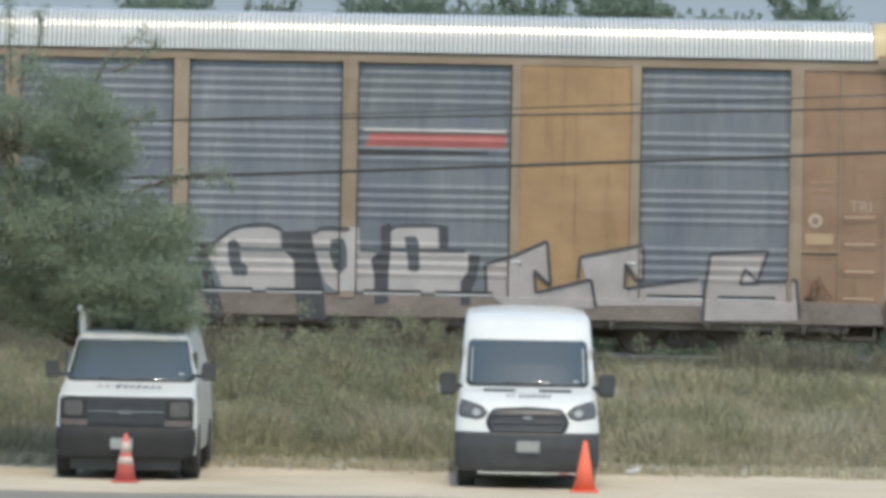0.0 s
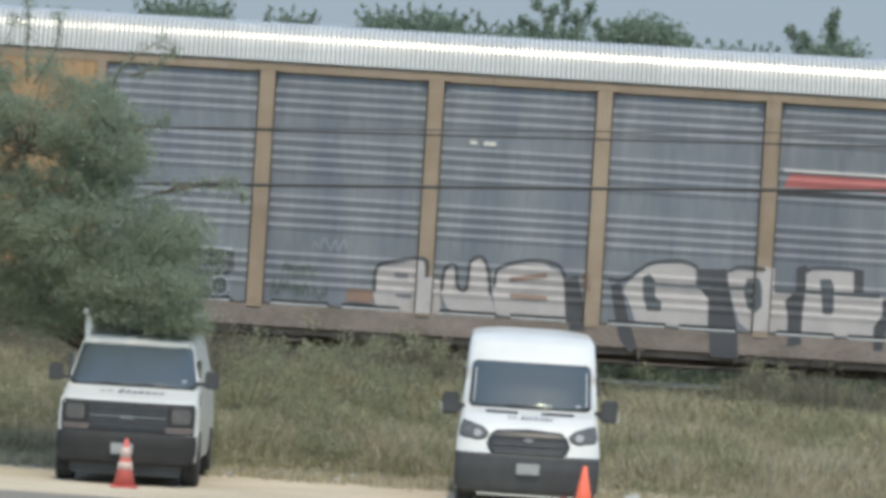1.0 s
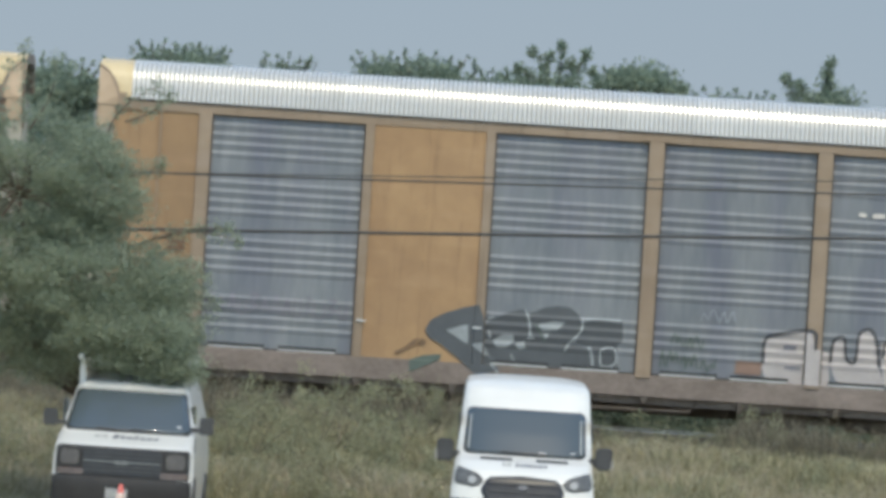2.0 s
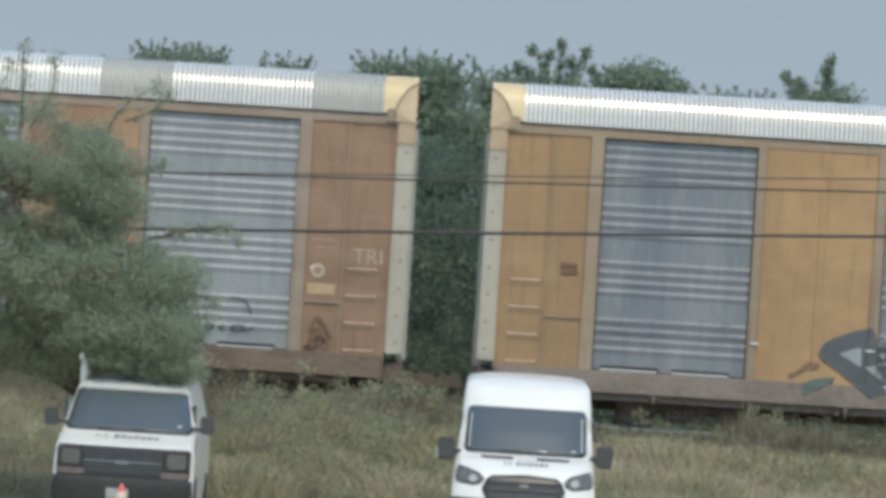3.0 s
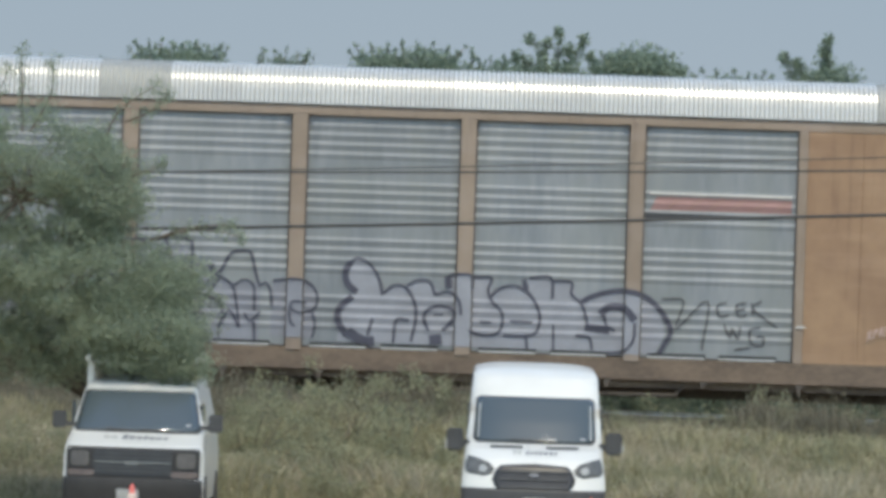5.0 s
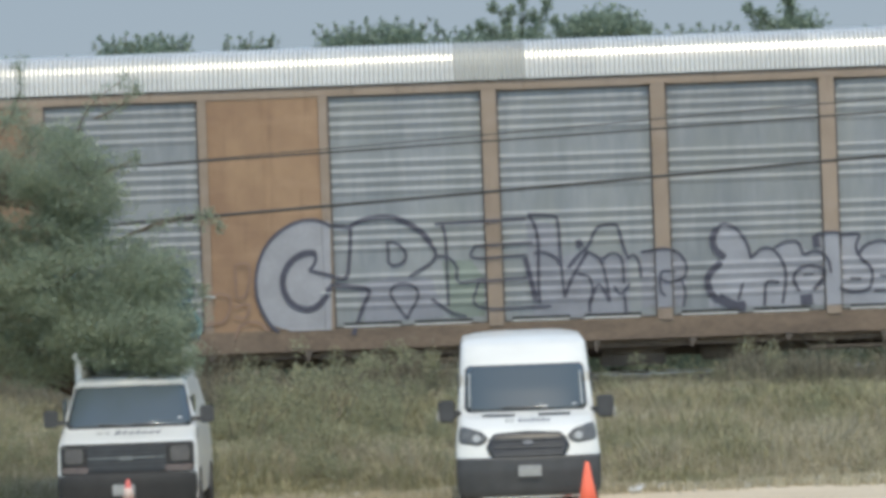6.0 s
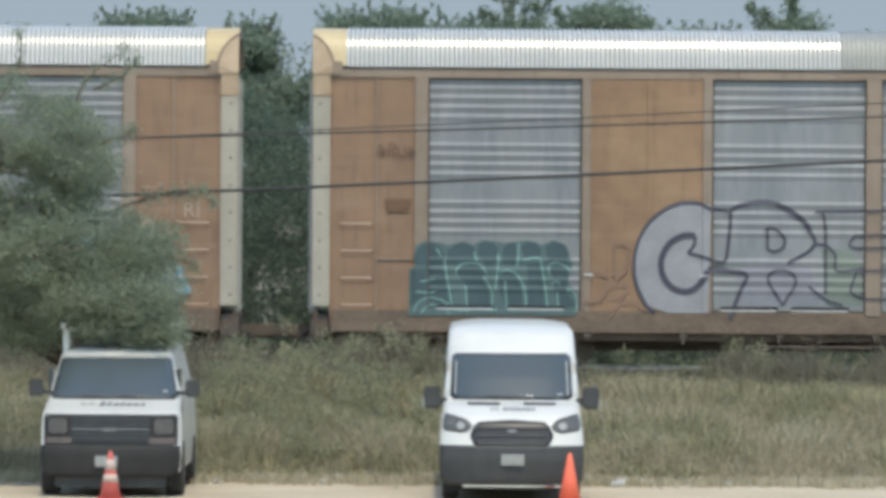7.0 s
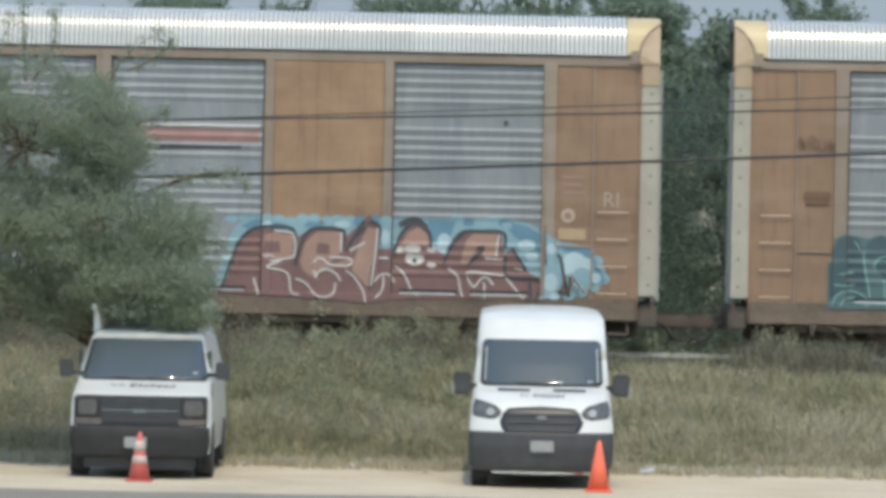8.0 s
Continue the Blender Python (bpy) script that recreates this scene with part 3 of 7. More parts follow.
    truck(CAR_L - 3.6, car)
    return car


def plain_roof_bm(x0, x1, lift):
    bm = bmesh.new()
    a = [bm.verts.new((x0, y, z + lift)) for y, z in ROOF_PROFILE]
    b = [bm.verts.new((x1, y, z + lift)) for y, z in ROOF_PROFILE]
    for i in range(len(a) - 1):
        bm.faces.new((a[i], b[i], b[i + 1], a[i + 1]))
    return bm


def rusty_paint(name, c1, c2, c3):
    """Faded rail-car paint: blotches, vertical streaks and fine dirt."""
    m = noisy(name, c1, c2, 0.55, 3.2, 0.62, bump=0.03, stretch=(1, 1, 0.8), per_object=0.06)
    n, l = m.node_tree.nodes, m.node_tree.links
    b = n["Principled BSDF"]
    old = b.inputs["Base Color"].links[0].from_socket
    co = n.new("ShaderNodeTexCoord")
    mp = n.new("ShaderNodeMapping")
    mp.inputs["Scale"].default_value = (0.7, 0.7, 1.3)
    l.new(co.outputs["Object"], mp.inputs[0])
    ns = n.new("ShaderNodeTexNoise")
    ns.inputs["Scale"].default_value, ns.inputs["Detail"].default_value = 1.0, 4
    l.new(mp.outputs[0], ns.inputs["Vector"])
    rp = n.new("ShaderNodeValToRGB")
    rp.color_ramp.elements[0].position, rp.color_ramp.elements[1].position = 0.45, 1.0
    l.new(ns.outputs["Fac"], rp.inputs[0])
    mx = n.new("ShaderNodeMix")
    mx.data_type = "RGBA"
    l.new(rp.outputs[0], mx.inputs["Factor"])
    l.new(old, mx.inputs["A"])
    mx.inputs["B"].default_value = (*c3, 1)
    # thin dark drips that run down the sheet, and worn paler bands
    last = mx.outputs["Result"]
    for scale, lo, hi, tint, amount in (((5.0, 5.0, 0.45), 0.56, 0.78, (c3[0] * 0.55, c3[1] * 0.5, c3[2] * 0.5), 0.55), ((0.5, 0.5, 2.2), 0.5, 0.75, (c2[0] * 1.08, c2[1] * 1.12, c2[2] * 1.25), 0.5)):
        mp2, ns2, rg, mx2 = n.new("ShaderNodeMapping"), n.new("ShaderNodeTexNoise"), n.new("ShaderNodeMapRange"), n.new("ShaderNodeMix")
        mp2.inputs["Scale"].default_value = scale
        l.new(co.outputs["Object"], mp2.inputs[0])
        ns2.inputs["Scale"].default_value, ns2.inputs["Detail"].default_value = 1.3, 5
        l.new(mp2.outputs[0], ns2.inputs["Vector"])
        rg.inputs["From Min"].default_value, rg.inputs["From Max"].default_value, rg.inputs["To Max"].default_value = lo, hi, amount
        l.new(ns2.outputs["Fac"], rg.inputs["Value"])
        mx2.data_type = "RGBA"
        l.new(rg.outputs["Result"], mx2.inputs["Factor"])
        l.new(last, mx2.inputs["A"])
        mx2.inputs["B"].default_value = (*tint, 1)
        last = mx2.outputs["Result"]
    l.new(last, b.inputs["Base Color"])
    return m


M_PAINT_A = rusty_paint("faded_yellow_paint", (0.276, 0.166, 0.083), (0.396, 0.250, 0.124), (0.253, 0.152, 0.081))
M_POST_A = rusty_paint("faded_yellow_post", (0.25, 0.185, 0.125), (0.32, 0.245, 0.175), (0.2, 0.145, 0.1))
M_PAINT_B = rusty_paint("faded_tan_paint", (0.236, 0.140, 0.083), (0.367, 0.236, 0.136), (0.218, 0.131, 0.079))
M_POST_B = rusty_paint("faded_tan_post", (0.238, 0.182, 0.137), (0.3, 0.233, 0.18), (0.2, 0.147, 0.108))

M_START_A = rusty_paint("faded_ochre_paint", (0.258, 0.161, 0.083), (0.345, 0.216, 0.110), (0.239, 0.147, 0.081))
M_END_B = rusty_paint("faded_brown_paint", (0.216, 0.130, 0.080), (0.303, 0.190, 0.117), (0.203, 0.121, 0.078))


# ---- vans ----
class Shell:
    """A van's outer skin: a side profile (depth, height) from the front bumper up and back, with a half width for each height."""

    def __init__(self, front, widths, bow, back):
        self.front, self.widths, self.bow, self.back = front, widths, bow, back

    def lerp(self, table, v):
        for (a, p), (b, q) in zip(table, table[1:]):
            if v <= b:
                return p + (q - p) * max(v - a, 0) / (b - a)
        return table[-1][1]

    def half(self, z):
        return self.lerp(self.widths, z)

    def depth(self, x, z):
        s = min(abs(x) / self.half(z), 1)
        return self.lerp(self.front, z) + self.bow * (0.45 * s ** 2 + 0.55 * s ** 6)

    def body(self):
        """The closed skin."""
        zs = sorted({z for z, _ in self.front} | {self.front[0][0] + (self.front[-1][0] - self.front[0][0]) * i / 40 for i in range(41)})
        top = zs[-1]
        y_top = self.lerp(self.front, top)
        nx = 24
        bm = bmesh.new()
        rows = []
        for z in zs:
            w = self.half(z)
            rows.append([bm.verts.new((x, self.depth(x, z), z)) for x in (w * (2 * i / nx - 1) for i in range(nx + 1))])
        w = self.half(top)
        steps = 14
        for k in range(1, steps + 1):
            row = []
            y = y_top + (self.back - y_top) * k / steps
            rise = self.crown * math.sin(min(k / 3.0, 1) * math.pi / 2)
            for i in range(nx + 1):
                s = 2 * i / nx - 1
                row.append(bm.verts.new((w * s, max(y, self.depth(w * s, top) + 0.02 * k), top + rise * (1 - abs(s) ** 4))))
            rows.append(row)
        for r0, r1 in zip(rows, rows[1:]):
            for i in range(nx):
                bm.faces.new((r0[i], r0[i + 1], r1[i + 1], r1[i]))
        # sides: from the front's edge back to the rear
        for side in (0, nx):
            edge = [r[side] for r in rows[:len(zs)]]
            prev = edge
            for k in range(1, 9):
                cur = []
                for v0 in edge[:-1]:
                    cur.append(bm.verts.new((v0.co.x, v0.co.y + (self.back - v0.co.y) * k / 8, v0.co.z)))
                # the topmost follows the roof's edge
                cur.append(bm.verts.new((edge[-1].co.x, edge[-1].co.y + (self.back - edge[-1].co.y) * k / 8, edge[-1].co.z)))
                for i in range(len(cur) - 1):
                    bm.faces.new((prev[i], prev[i + 1], cur[i + 1], cur[i]))
                prev = cur
        bmesh.ops.remove_doubles(bm, verts=bm.verts, dist=0.012)
        return bm

    def patch(self, outline, lift=0.012, thick=0.02, rows=10, cols=12):
        """A plate that lies on the front, bounded by an outline of (x, z) pairs; each height crosses it once."""
        z0, z1 = min(p[1] for p in outline), max(p[1] for p in outline)
        bm = bmesh.new()
        sheets = []
        for out in (lift, lift - thick):
            grid_rows = []
            for j in range(rows + 1):
                z = z0 + (z1 - z0) * (0.002 + 0.996 * j / rows)
                hits = []
                for (xa, za), (xb, zb) in zip(outline, outline[1:] + outline[:1]):
                    if (za - z) * (zb - z) <= 0 and za != zb:
                        hits.append(xa + (xb - xa) * (z - za) / (zb - za))
                lo, hi = min(hits), max(hits)
                grid_rows.append([bm.verts.new((x, self.depth(x, z) - out, z)) for x in (lo + (hi - lo) * i / cols for i in range(cols + 1))])
            for r0, r1 in zip(grid_rows, grid_rows[1:]):
                for i in range(cols):
                    bm.faces.new((r0[i], r0[i + 1], r1[i + 1], r1[i]))
            sheets.append(grid_rows)
        f, b = sheets
        ring = lambda g: g[0] + [r[-1] for r in g[1:]] + g[-1][-2::-1] + [r[0] for r in g[-2:0:-1]]
        for (p, q), (r, s) in zip(zip(ring(f), ring(f)[1:] + ring(f)[:1]), zip(ring(b), ring(b)[1:] + ring(b)[:1])):
            bm.faces.new((p, q, s, r))
        return bm


def rounded(x0, z0, x1, z1, r, n=5, x2=None, x3=None):
    """A rectangle with round corners; x2, x3: other ends for its top edge."""
    x2, x3 = x0 if x2 is None else x2, x1 if x3 is None else x3
    out = []
    for cx, cz, a0 in ((x1 - r, z0 + r, -90), (x3 - r, z1 - r, 0), (x2 + r, z1 - r, 90), (x0 + r, z0 + r, 180)):
        for k in range(n + 1):
            a = radians(a0 + 90 * k / n)
            out.append((cx + r * math.cos(a), cz + r * math.sin(a)))
    return out


def mirror(outline):
    return [(-x, z) for x, z in outline[::-1]]


def van_wheel(x, y, van, r=0.36, w=0.24):
    wheel = new("wheel")
    wheel.parent = van
    wheel.matrix_basis = pose(x, y, r)
    part("tyre", lathe([(0.2, -w / 2), (r - 0.03, -w / 2), (r, -w / 2 + 0.03), (r, w / 2 - 0.03), (r - 0.03, w / 2), (0.2, w / 2)], 32, "x"), M_RUBBER, wheel)
    s = 1 if x > 0 else -1
    part("rim", lathe([(0.06, s * 0.06), (0.16, s * 0.07), (0.2, s * (w / 2 - 0.005)), (0.215, s * (w / 2 - 0.02)), (0.215, 0)], 24, "x"), M_CHROME, wheel, "grey steel rim")


def tall_van(x, y):
    """White high-roofed delivery van, nose to the road."""
    van = new("tall_van")
    van.location = (x, y, 0.012)
    tagged(van, "white medium-roof delivery van parked nose-out on sandy verge", "van", "parked vans")
    sh = Shell(front=[(0.27, 0.03), (0.30, 0.0), (0.62, -0.02), (0.80, 0.0), (1.10, 0.10), (1.22, 0.22), (1.34, 0.50), (1.43, 0.93), (1.75, 1.19), (2.07, 1.50), (2.20, 1.64), (2.36, 1.86), (2.44, 2.1)],
               widths=[(0.2, 0.99), (0.5, 1.03), (0.85, 1.03), (1.2, 0.99), (1.45, 0.975), (2.05, 0.925), (2.3, 0.905), (2.40, 0.895), (2.44, 0.86)], bow=0.28, back=5.6)
    sh.crown = 0.06
    bm = sh.body()
    part("body", bm, M_WHITE, van, smooth=True)
    for s in (-1, 1):
        door = part("rear_door", box(min(s * 0.005, s * 0.86), 5.56, 0.45, max(s * 0.005, s * 0.86), 5.63, 2.42, 0.02), M_WHITE, van)
        part("rear_window", box(s * 0.45 - 0.28, 5.62, 1.45, s * 0.45 + 0.28, 5.64, 2.0, 0.008), M_GLASS, door)
    part("rear_frame", box(-0.99, 5.5, 0.3, 0.99, 5.58, 1.3, 0.02), M_WHITE, van)
    part("bumper", sh.patch([(-1.02, 0.30), (-0.9, 0.24), (0.9, 0.24), (1.02, 0.30), (1.035, 0.60), (1.035, 0.81), (0.6, 0.735), (-0.6, 0.735), (-1.035, 0.81), (-1.035, 0.60)], 0.03, 0.06, 12, 24), M_BLACK, van, "black plastic lower bumper", True)
    part("skid_strip", sh.patch(rounded(-0.7, 0.215, 0.72, 0.245, 0.012), 0.05, 0.04, 3, 12), M_CHROME, van)
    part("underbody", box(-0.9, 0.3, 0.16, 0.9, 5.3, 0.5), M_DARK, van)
    g = [(-0.42, 0.755), (0.42, 0.755), (0.55, 0.84), (0.60, 0.95), (0.54, 1.085), (0.46, 1.15), (0.0, 1.175), (-0.46, 1.15), (-0.54, 1.085), (-0.60, 0.95), (-0.55, 0.84)]
    grille = part("grille", sh.patch(g, 0.02, 0.04, 14, 16), M_GRILLE, van, "black hexagonal radiator grille", True)
    for z in (0.84, 0.95, 1.06):
        part("grille_bar", sh.patch(rounded(-0.49, z - 0.014, 0.49, z + 0.014, 0.01), 0.04, 0.02, 3, 14), M_BLACK, grille)
    em = [(0.075 * math.cos(k * math.tau / 16), 1.015 + 0.032 * math.sin(k * math.tau / 16)) for k in range(16)]
    part("emblem", sh.patch(em, 0.055, 0.02, 6, 6), M_TEXT, grille, "small dark oval emblem")
    h = [(-0.985, 1.05), (-0.93, 1.005), (-0.72, 0.985), (-0.605, 1.02), (-0.57, 1.10), (-0.65, 1.175), (-0.80, 1.225), (-0.945, 1.26), (-0.98, 1.16)]
    for outline in (h, mirror(h)):
        lamp = part("headlight", sh.patch(outline, 0.014, 0.03, 10, 12), M_BLACK, van, "dark-rimmed headlight", True)
        s = 1 if outline[0][0] > 0 else -1
        inner = [(s * 0.79 + (x - s * 0.79) * 0.86, 1.11 + (z - 1.11) * 0.84) for x, z in outline]
        part("lens", sh.patch(inner, 0.020, 0.01, 8, 10), M_LAMP, lamp)
        part("reflector", sh.patch([(s * 0.73 + 0.06 * math.cos(k * math.tau / 14), 1.085 + 0.055 * math.sin(k * math.tau / 14)) for k in range(14)], 0.026, 0.01, 6, 6), M_REFLECTOR, lamp)
    ws = part("windscreen_seal", sh.patch(rounded(-0.885, 1.43, 0.885, 2.09, 0.07, 5, -0.86, 0.86), 0.008, 0.03, 14, 18), M_BLACK, van, "", True)
    part("windscreen", sh.patch(rounded(-0.855, 1.455, 0.855, 2.07, 0.06, 5, -0.835, 0.835), 0.014, 0.01, 14, 18), M_GLASS, van, "dark reflecting windscreen", True)
    for s in (-1, 1):
        part("screen_edge", sh.patch([(s * 0.80, 1.5), (s * 0.825, 1.5), (s * 0.81, 1.98), (s * 0.785, 1.98)], 0.017, 0.004, 6, 2), M_ROOF_DULL, van, "pale pillar edge behind the glass")
        part("cowl_vent", sh.patch(rounded(s * 0.40 - 0.235, 1.368, s * 0.40 + 0.235, 1.404, 0.012), 0.012, 0.02, 3, 8), M_BLACK, van, "black slot below the windscreen")
        part("wiper", tube([(s * 0.1 + 0.2, sh.depth(0.2, 1.47) - 0.03, 1.47), (s * 0.1 - 0.25, sh.depth(0.2, 1.49) - 0.03, 1.49)], 0.012), M_BLACK, van)
    part("dash_paper", sh.patch([(0.2, 1.475), (0.31, 1.475), (0.31, 1.505), (0.2, 1.505)], 0.017, 0.004, 2, 2), M_PLATE, van, "pale paper on the dashboard")
    part("dash_paper", sh.patch([(0.66, 1.5), (0.74, 1.5), (0.74, 1.525), (0.66, 1.525)], 0.017, 0.004, 2, 2), M_PLATE, van, "pale sticker in the windscreen corner")
    for x0, x1 in ((-0.31, -0.18),):
        for k in range(2):
            for j in range(2):
                part("decal", sh.patch(rounded(x0 + k * 0.07, 1.295 + j * 0.028, x0 + 0.055 + k * 0.07, 1.315 + j * 0.028, 0.006), 0.008, 0.006, 2, 3), M_ROOF_DULL, van)
    letters = [(-0.13, -0.065, 0.06), (-0.055, -0.01, 0.05), (0.0, 0.05, 0.045), (0.06, 0.12, 0.05), (0.13, 0.19, 0.04), (0.2, 0.27, 0.04), (0.28, 0.33, 0.04)]
    for x0, x1, hh in letters:
        part("decal", sh.patch([(x0, 1.295), (x1 - 0.01, 1.295), (x1 + 0.005, 1.295 + hh), (x0 + 0.02, 1.295 + hh)], 0.008, 0.006, 2, 2), M_TEXT, van)
    plate = part("number_plate", box(-0.15, sh.depth(0, 0.6) - 0.075, 0.53, 0.18, sh.depth(0, 0.6) - 0.03, 0.69, 0.008), M_PLATE, van, "white number plate")
    part("plate_bar", box(-0.1, sh.depth(0, 0.6) - 0.079, 0.575, 0.13, sh.depth(0, 0.6) - 0.07, 0.635), M_ROOF_DULL, plate)
    for s in (-1, 1):
        bm = box(s * 1.02 if s > 0 else -1.27, 0.98, 1.30, 1.27 if s > 0 else -1.02, 1.16, 1.62, 0.03)
        mir = part("mirror", bm, M_BLACK, van, "large black door mirror")
        part("mirror_indicator", box(s * 1.255 if s > 0 else -1.285, 0.965, 1.32, 1.285 if s > 0 else -1.255, 1.0, 1.46, 0.01), M_REFLECTOR, mir, "pale indicator strip")
        part("mirror_arm", box(min(s * 0.93, s * 1.05), 1.05, 1.36, max(s * 0.93, s * 1.05), 1.12, 1.46, 0.02), M_BLACK, mir)
        part("side_window", box(s * 0.958 - 0.012, 1.5, 1.46, s * 0.958 + 0.012, 2.35, 1.98, 0.01), M_GLASS, van)
        van_wheel(s * 0.87, 0.98, van)
        van_wheel(s * 0.87, 4.6, van)
    return van


def low_van(x, y):
    """White cargo van with a roof rack, nose to the road."""
    van = new("cargo_van")
    van.matrix_basis = pose(x, y, 0.012, 0, 0, -0.5)
    tagged(van, "white cargo van with roof ladder rack parked under tree", "van", "parked vans")
    sh = Shell(front=[(0.36, 0.04), (0.40, 0.02), (0.62, 0.0), (0.74, 0.02), (0.77, 0.08), (1.15, 0.12), (1.21, 0.20), (1.30, 0.62), (1.38, 1.02), (1.67, 1.34), (1.97, 1.66), (2.04, 1.80), (2.08, 2.0)],
               widths=[(0.2, 0.98), (0.6, 1.005), (1.0, 1.0), (1.4, 0.96), (1.95, 0.82), (2.04, 0.79), (2.08, 0.74)], bow=0.2, back=5.7)
    sh.crown = 0.05
    part("body", sh.body(), M_WHITE, van, smooth=True)
    for s in (-1, 1):
        door = part("rear_door", box(min(s * 0.005, s * 0.78), 5.66, 0.45, max(s * 0.005, s * 0.78), 5.73, 2.05, 0.02), M_WHITE, van)
        part("rear_window", box(s * 0.4 - 0.26, 5.72, 1.3, s * 0.4 + 0.26, 5.74, 1.8, 0.008), M_GLASS, door)
    part("rear_frame", box(-0.96, 5.6, 0.4, 0.96, 5.68, 1.3, 0.02), M_WHITE, van)
    part("bumper", sh.patch([(-0.98, 0.36), (-0.9, 0.30), (0.9, 0.30), (0.98, 0.36), (1.01, 0.55), (1.0, 0.745), (-1.0, 0.745), (-1.01, 0.55)], 0.06, 0.1, 8, 20), M_BUMPER_OLD, van, "dark grey bumper", True)
    part("air_dam", sh.patch(rounded(-0.8, 0.14, 0.8, 0.34, 0.03), -0.02, 0.05, 4, 12), M_GRILLE, van)
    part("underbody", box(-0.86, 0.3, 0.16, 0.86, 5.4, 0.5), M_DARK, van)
    face = part("front_panel", sh.patch(rounded(-0.965, 0.725, 0.965, 1.19, 0.03), 0.012, 0.03, 9, 20), M_BUMPER_OLD, van, "dark front panel", True)
    grille = part("grille", sh.patch(rounded(-0.57, 0.79, 0.57, 1.15, 0.03), 0.025, 0.02, 8, 14), M_GRILLE, van, "black radiator grille")
    for z in (0.85, 0.91, 1.04, 1.1):
        part("grille_bar", sh.patch(rounded(-0.55, z - 0.01, 0.55, z + 0.01, 0.006), 0.036, 0.012, 2, 12), M_BLACK, grille)
    part("chrome_bar", sh.patch(rounded(-0.56, 0.965, 0.56, 0.99, 0.01), 0.042, 0.015, 2, 12), M_LAMP, grille, "dull grey trim bar")
    part("emblem", sh.patch([(-0.1, 0.94), (0.08, 0.94), (0.1, 0.965), (0.1, 1.0), (-0.08, 1.0), (-0.1, 0.975)], 0.055, 0.015, 4, 4), M_LAMP, grille, "small pale emblem")
    for s in (-1, 1):
        o = rounded(0.59, 0.88, 0.94, 1.155, 0.03)
        o = o if s > 0 else mirror(o)
        lamp = part("headlight", sh.patch(o, 0.03, 0.03, 6, 8), M_BUMPER_OLD, van, "rectangular headlight")
        inner = rounded(0.63, 0.91, 0.90, 1.125, 0.03)
        part("lens", sh.patch(inner if s > 0 else mirror(inner), 0.036, 0.01, 5, 6), M_LAMP_DULL, lamp)
        t = rounded(0.55, 0.77, 0.945, 0.86, 0.02)
        part("indicator", sh.patch(t if s > 0 else mirror(t), 0.03, 0.03, 3, 8), M_AMBER, van, "amber indicator lens darkened for tree shade")
        part("door_gap", box(s * 0.985 - 0.004, 1.15, 0.5, s * 0.985 + 0.004, 1.17, 1.35), M_DARK, van)
        bm = box(1.03 if s > 0 else -1.24, 1.12, 1.41, 1.24 if s > 0 else -1.03, 1.24, 1.66, 0.022)
        mir = part("mirror", bm, M_BLACK, van, "black door mirror")
        part("mirror_arm", box(min(s * 0.9, s * 1.06), 1.17, 1.44, max(s * 0.9, s * 1.06), 1.22, 1.5, 0.01), M_BLACK, mir)
        part("side_window", box(s * 0.925 - 0.06, 1.6, 1.42, s * 0.925 + 0.0, 2.4, 1.8, 0.02), M_GLASS, van)
        part("wheel_arch", box(s * 1.0 - 0.012, 0.72, 0.62, s * 1.0 + 0.012, 1.55, 0.78, 0.01), M_BLACK, van)
        van_wheel(s * 0.895, 0.98, van, 0.37, 0.27)
        van_wheel(s * 0.895, 4.75, van, 0.37, 0.27)
        part("wiper", tube([(s * 0.25 + 0.3, sh.depth(0.3, 1.39) - 0.03, 1.40), (s * 0.25 - 0.2, sh.depth(0.3, 1.42) - 0.03, 1.43)], 0.014), M_BLACK, van)
    part("windscreen_seal", sh.patch(rounded(-0.92, 1.375, 0.92, 1.985, 0.05, 5, -0.81, 0.81), 0.008, 0.03, 12, 18), M_BLACK, van, "", True)
    part("windscreen", sh.patch(rounded(-0.885, 1.395, 0.885, 1.965, 0.05, 5, -0.79, 0.79), 0.014, 0.01, 12, 18), M_GLASS, van, "dark reflecting windscreen", True)
    part("sticker", sh.patch([(0.70, 1.48), (0.77, 1.48), (0.765, 1.51), (0.70, 1.51)], 0.018, 0.004, 2, 2), M_PLATE, van)
    for k in range(2):
        for j in range(2):
            part("decal", sh.patch(rounded(-0.46 + k * 0.11, 1.30 + j * 0.02, -0.37 + k * 0.11, 1.314 + j * 0.02, 0.004), 0.008, 0.006, 2, 3), M_ROOF_DULL, van)
    for x0, x1, hh in ((-0.2, -0.1, 0.05), (-0.09, -0.01, 0.045), (0.0, 0.09, 0.035), (0.1, 0.18, 0.045), (0.19, 0.28, 0.035), (0.29, 0.38, 0.035), (0.39, 0.47, 0.035)):
        part("decal", sh.patch([(x0, 1.295), (x1 - 0.02, 1.295), (x1 + 0.015, 1.295 + hh), (x0 + 0.035, 1.295 + hh)], 0.008, 0.006, 2, 2), M_TEXT, van)
    plate = part("number_plate", box(-0.21, -0.10, 0.44, 0.11, -0.05, 0.60, 0.008), M_PLATE, van, "white number plate")
    part("plate_bar", box(-0.16, -0.104, 0.485, 0.06, -0.09, 0.545), M_ROOF_DULL, plate)
    rack = new("ladder_rack")
    rack.parent = van
    tagged(rack, "white steel ladder rack")
    for yy in (2.2, 3.4, 4.6):
        bm = tube([(-0.8, yy, 2.36), (0.8, yy, 2.36)], 0.035, 8)
        part("crossbar", bm, M_WHITE, rack)
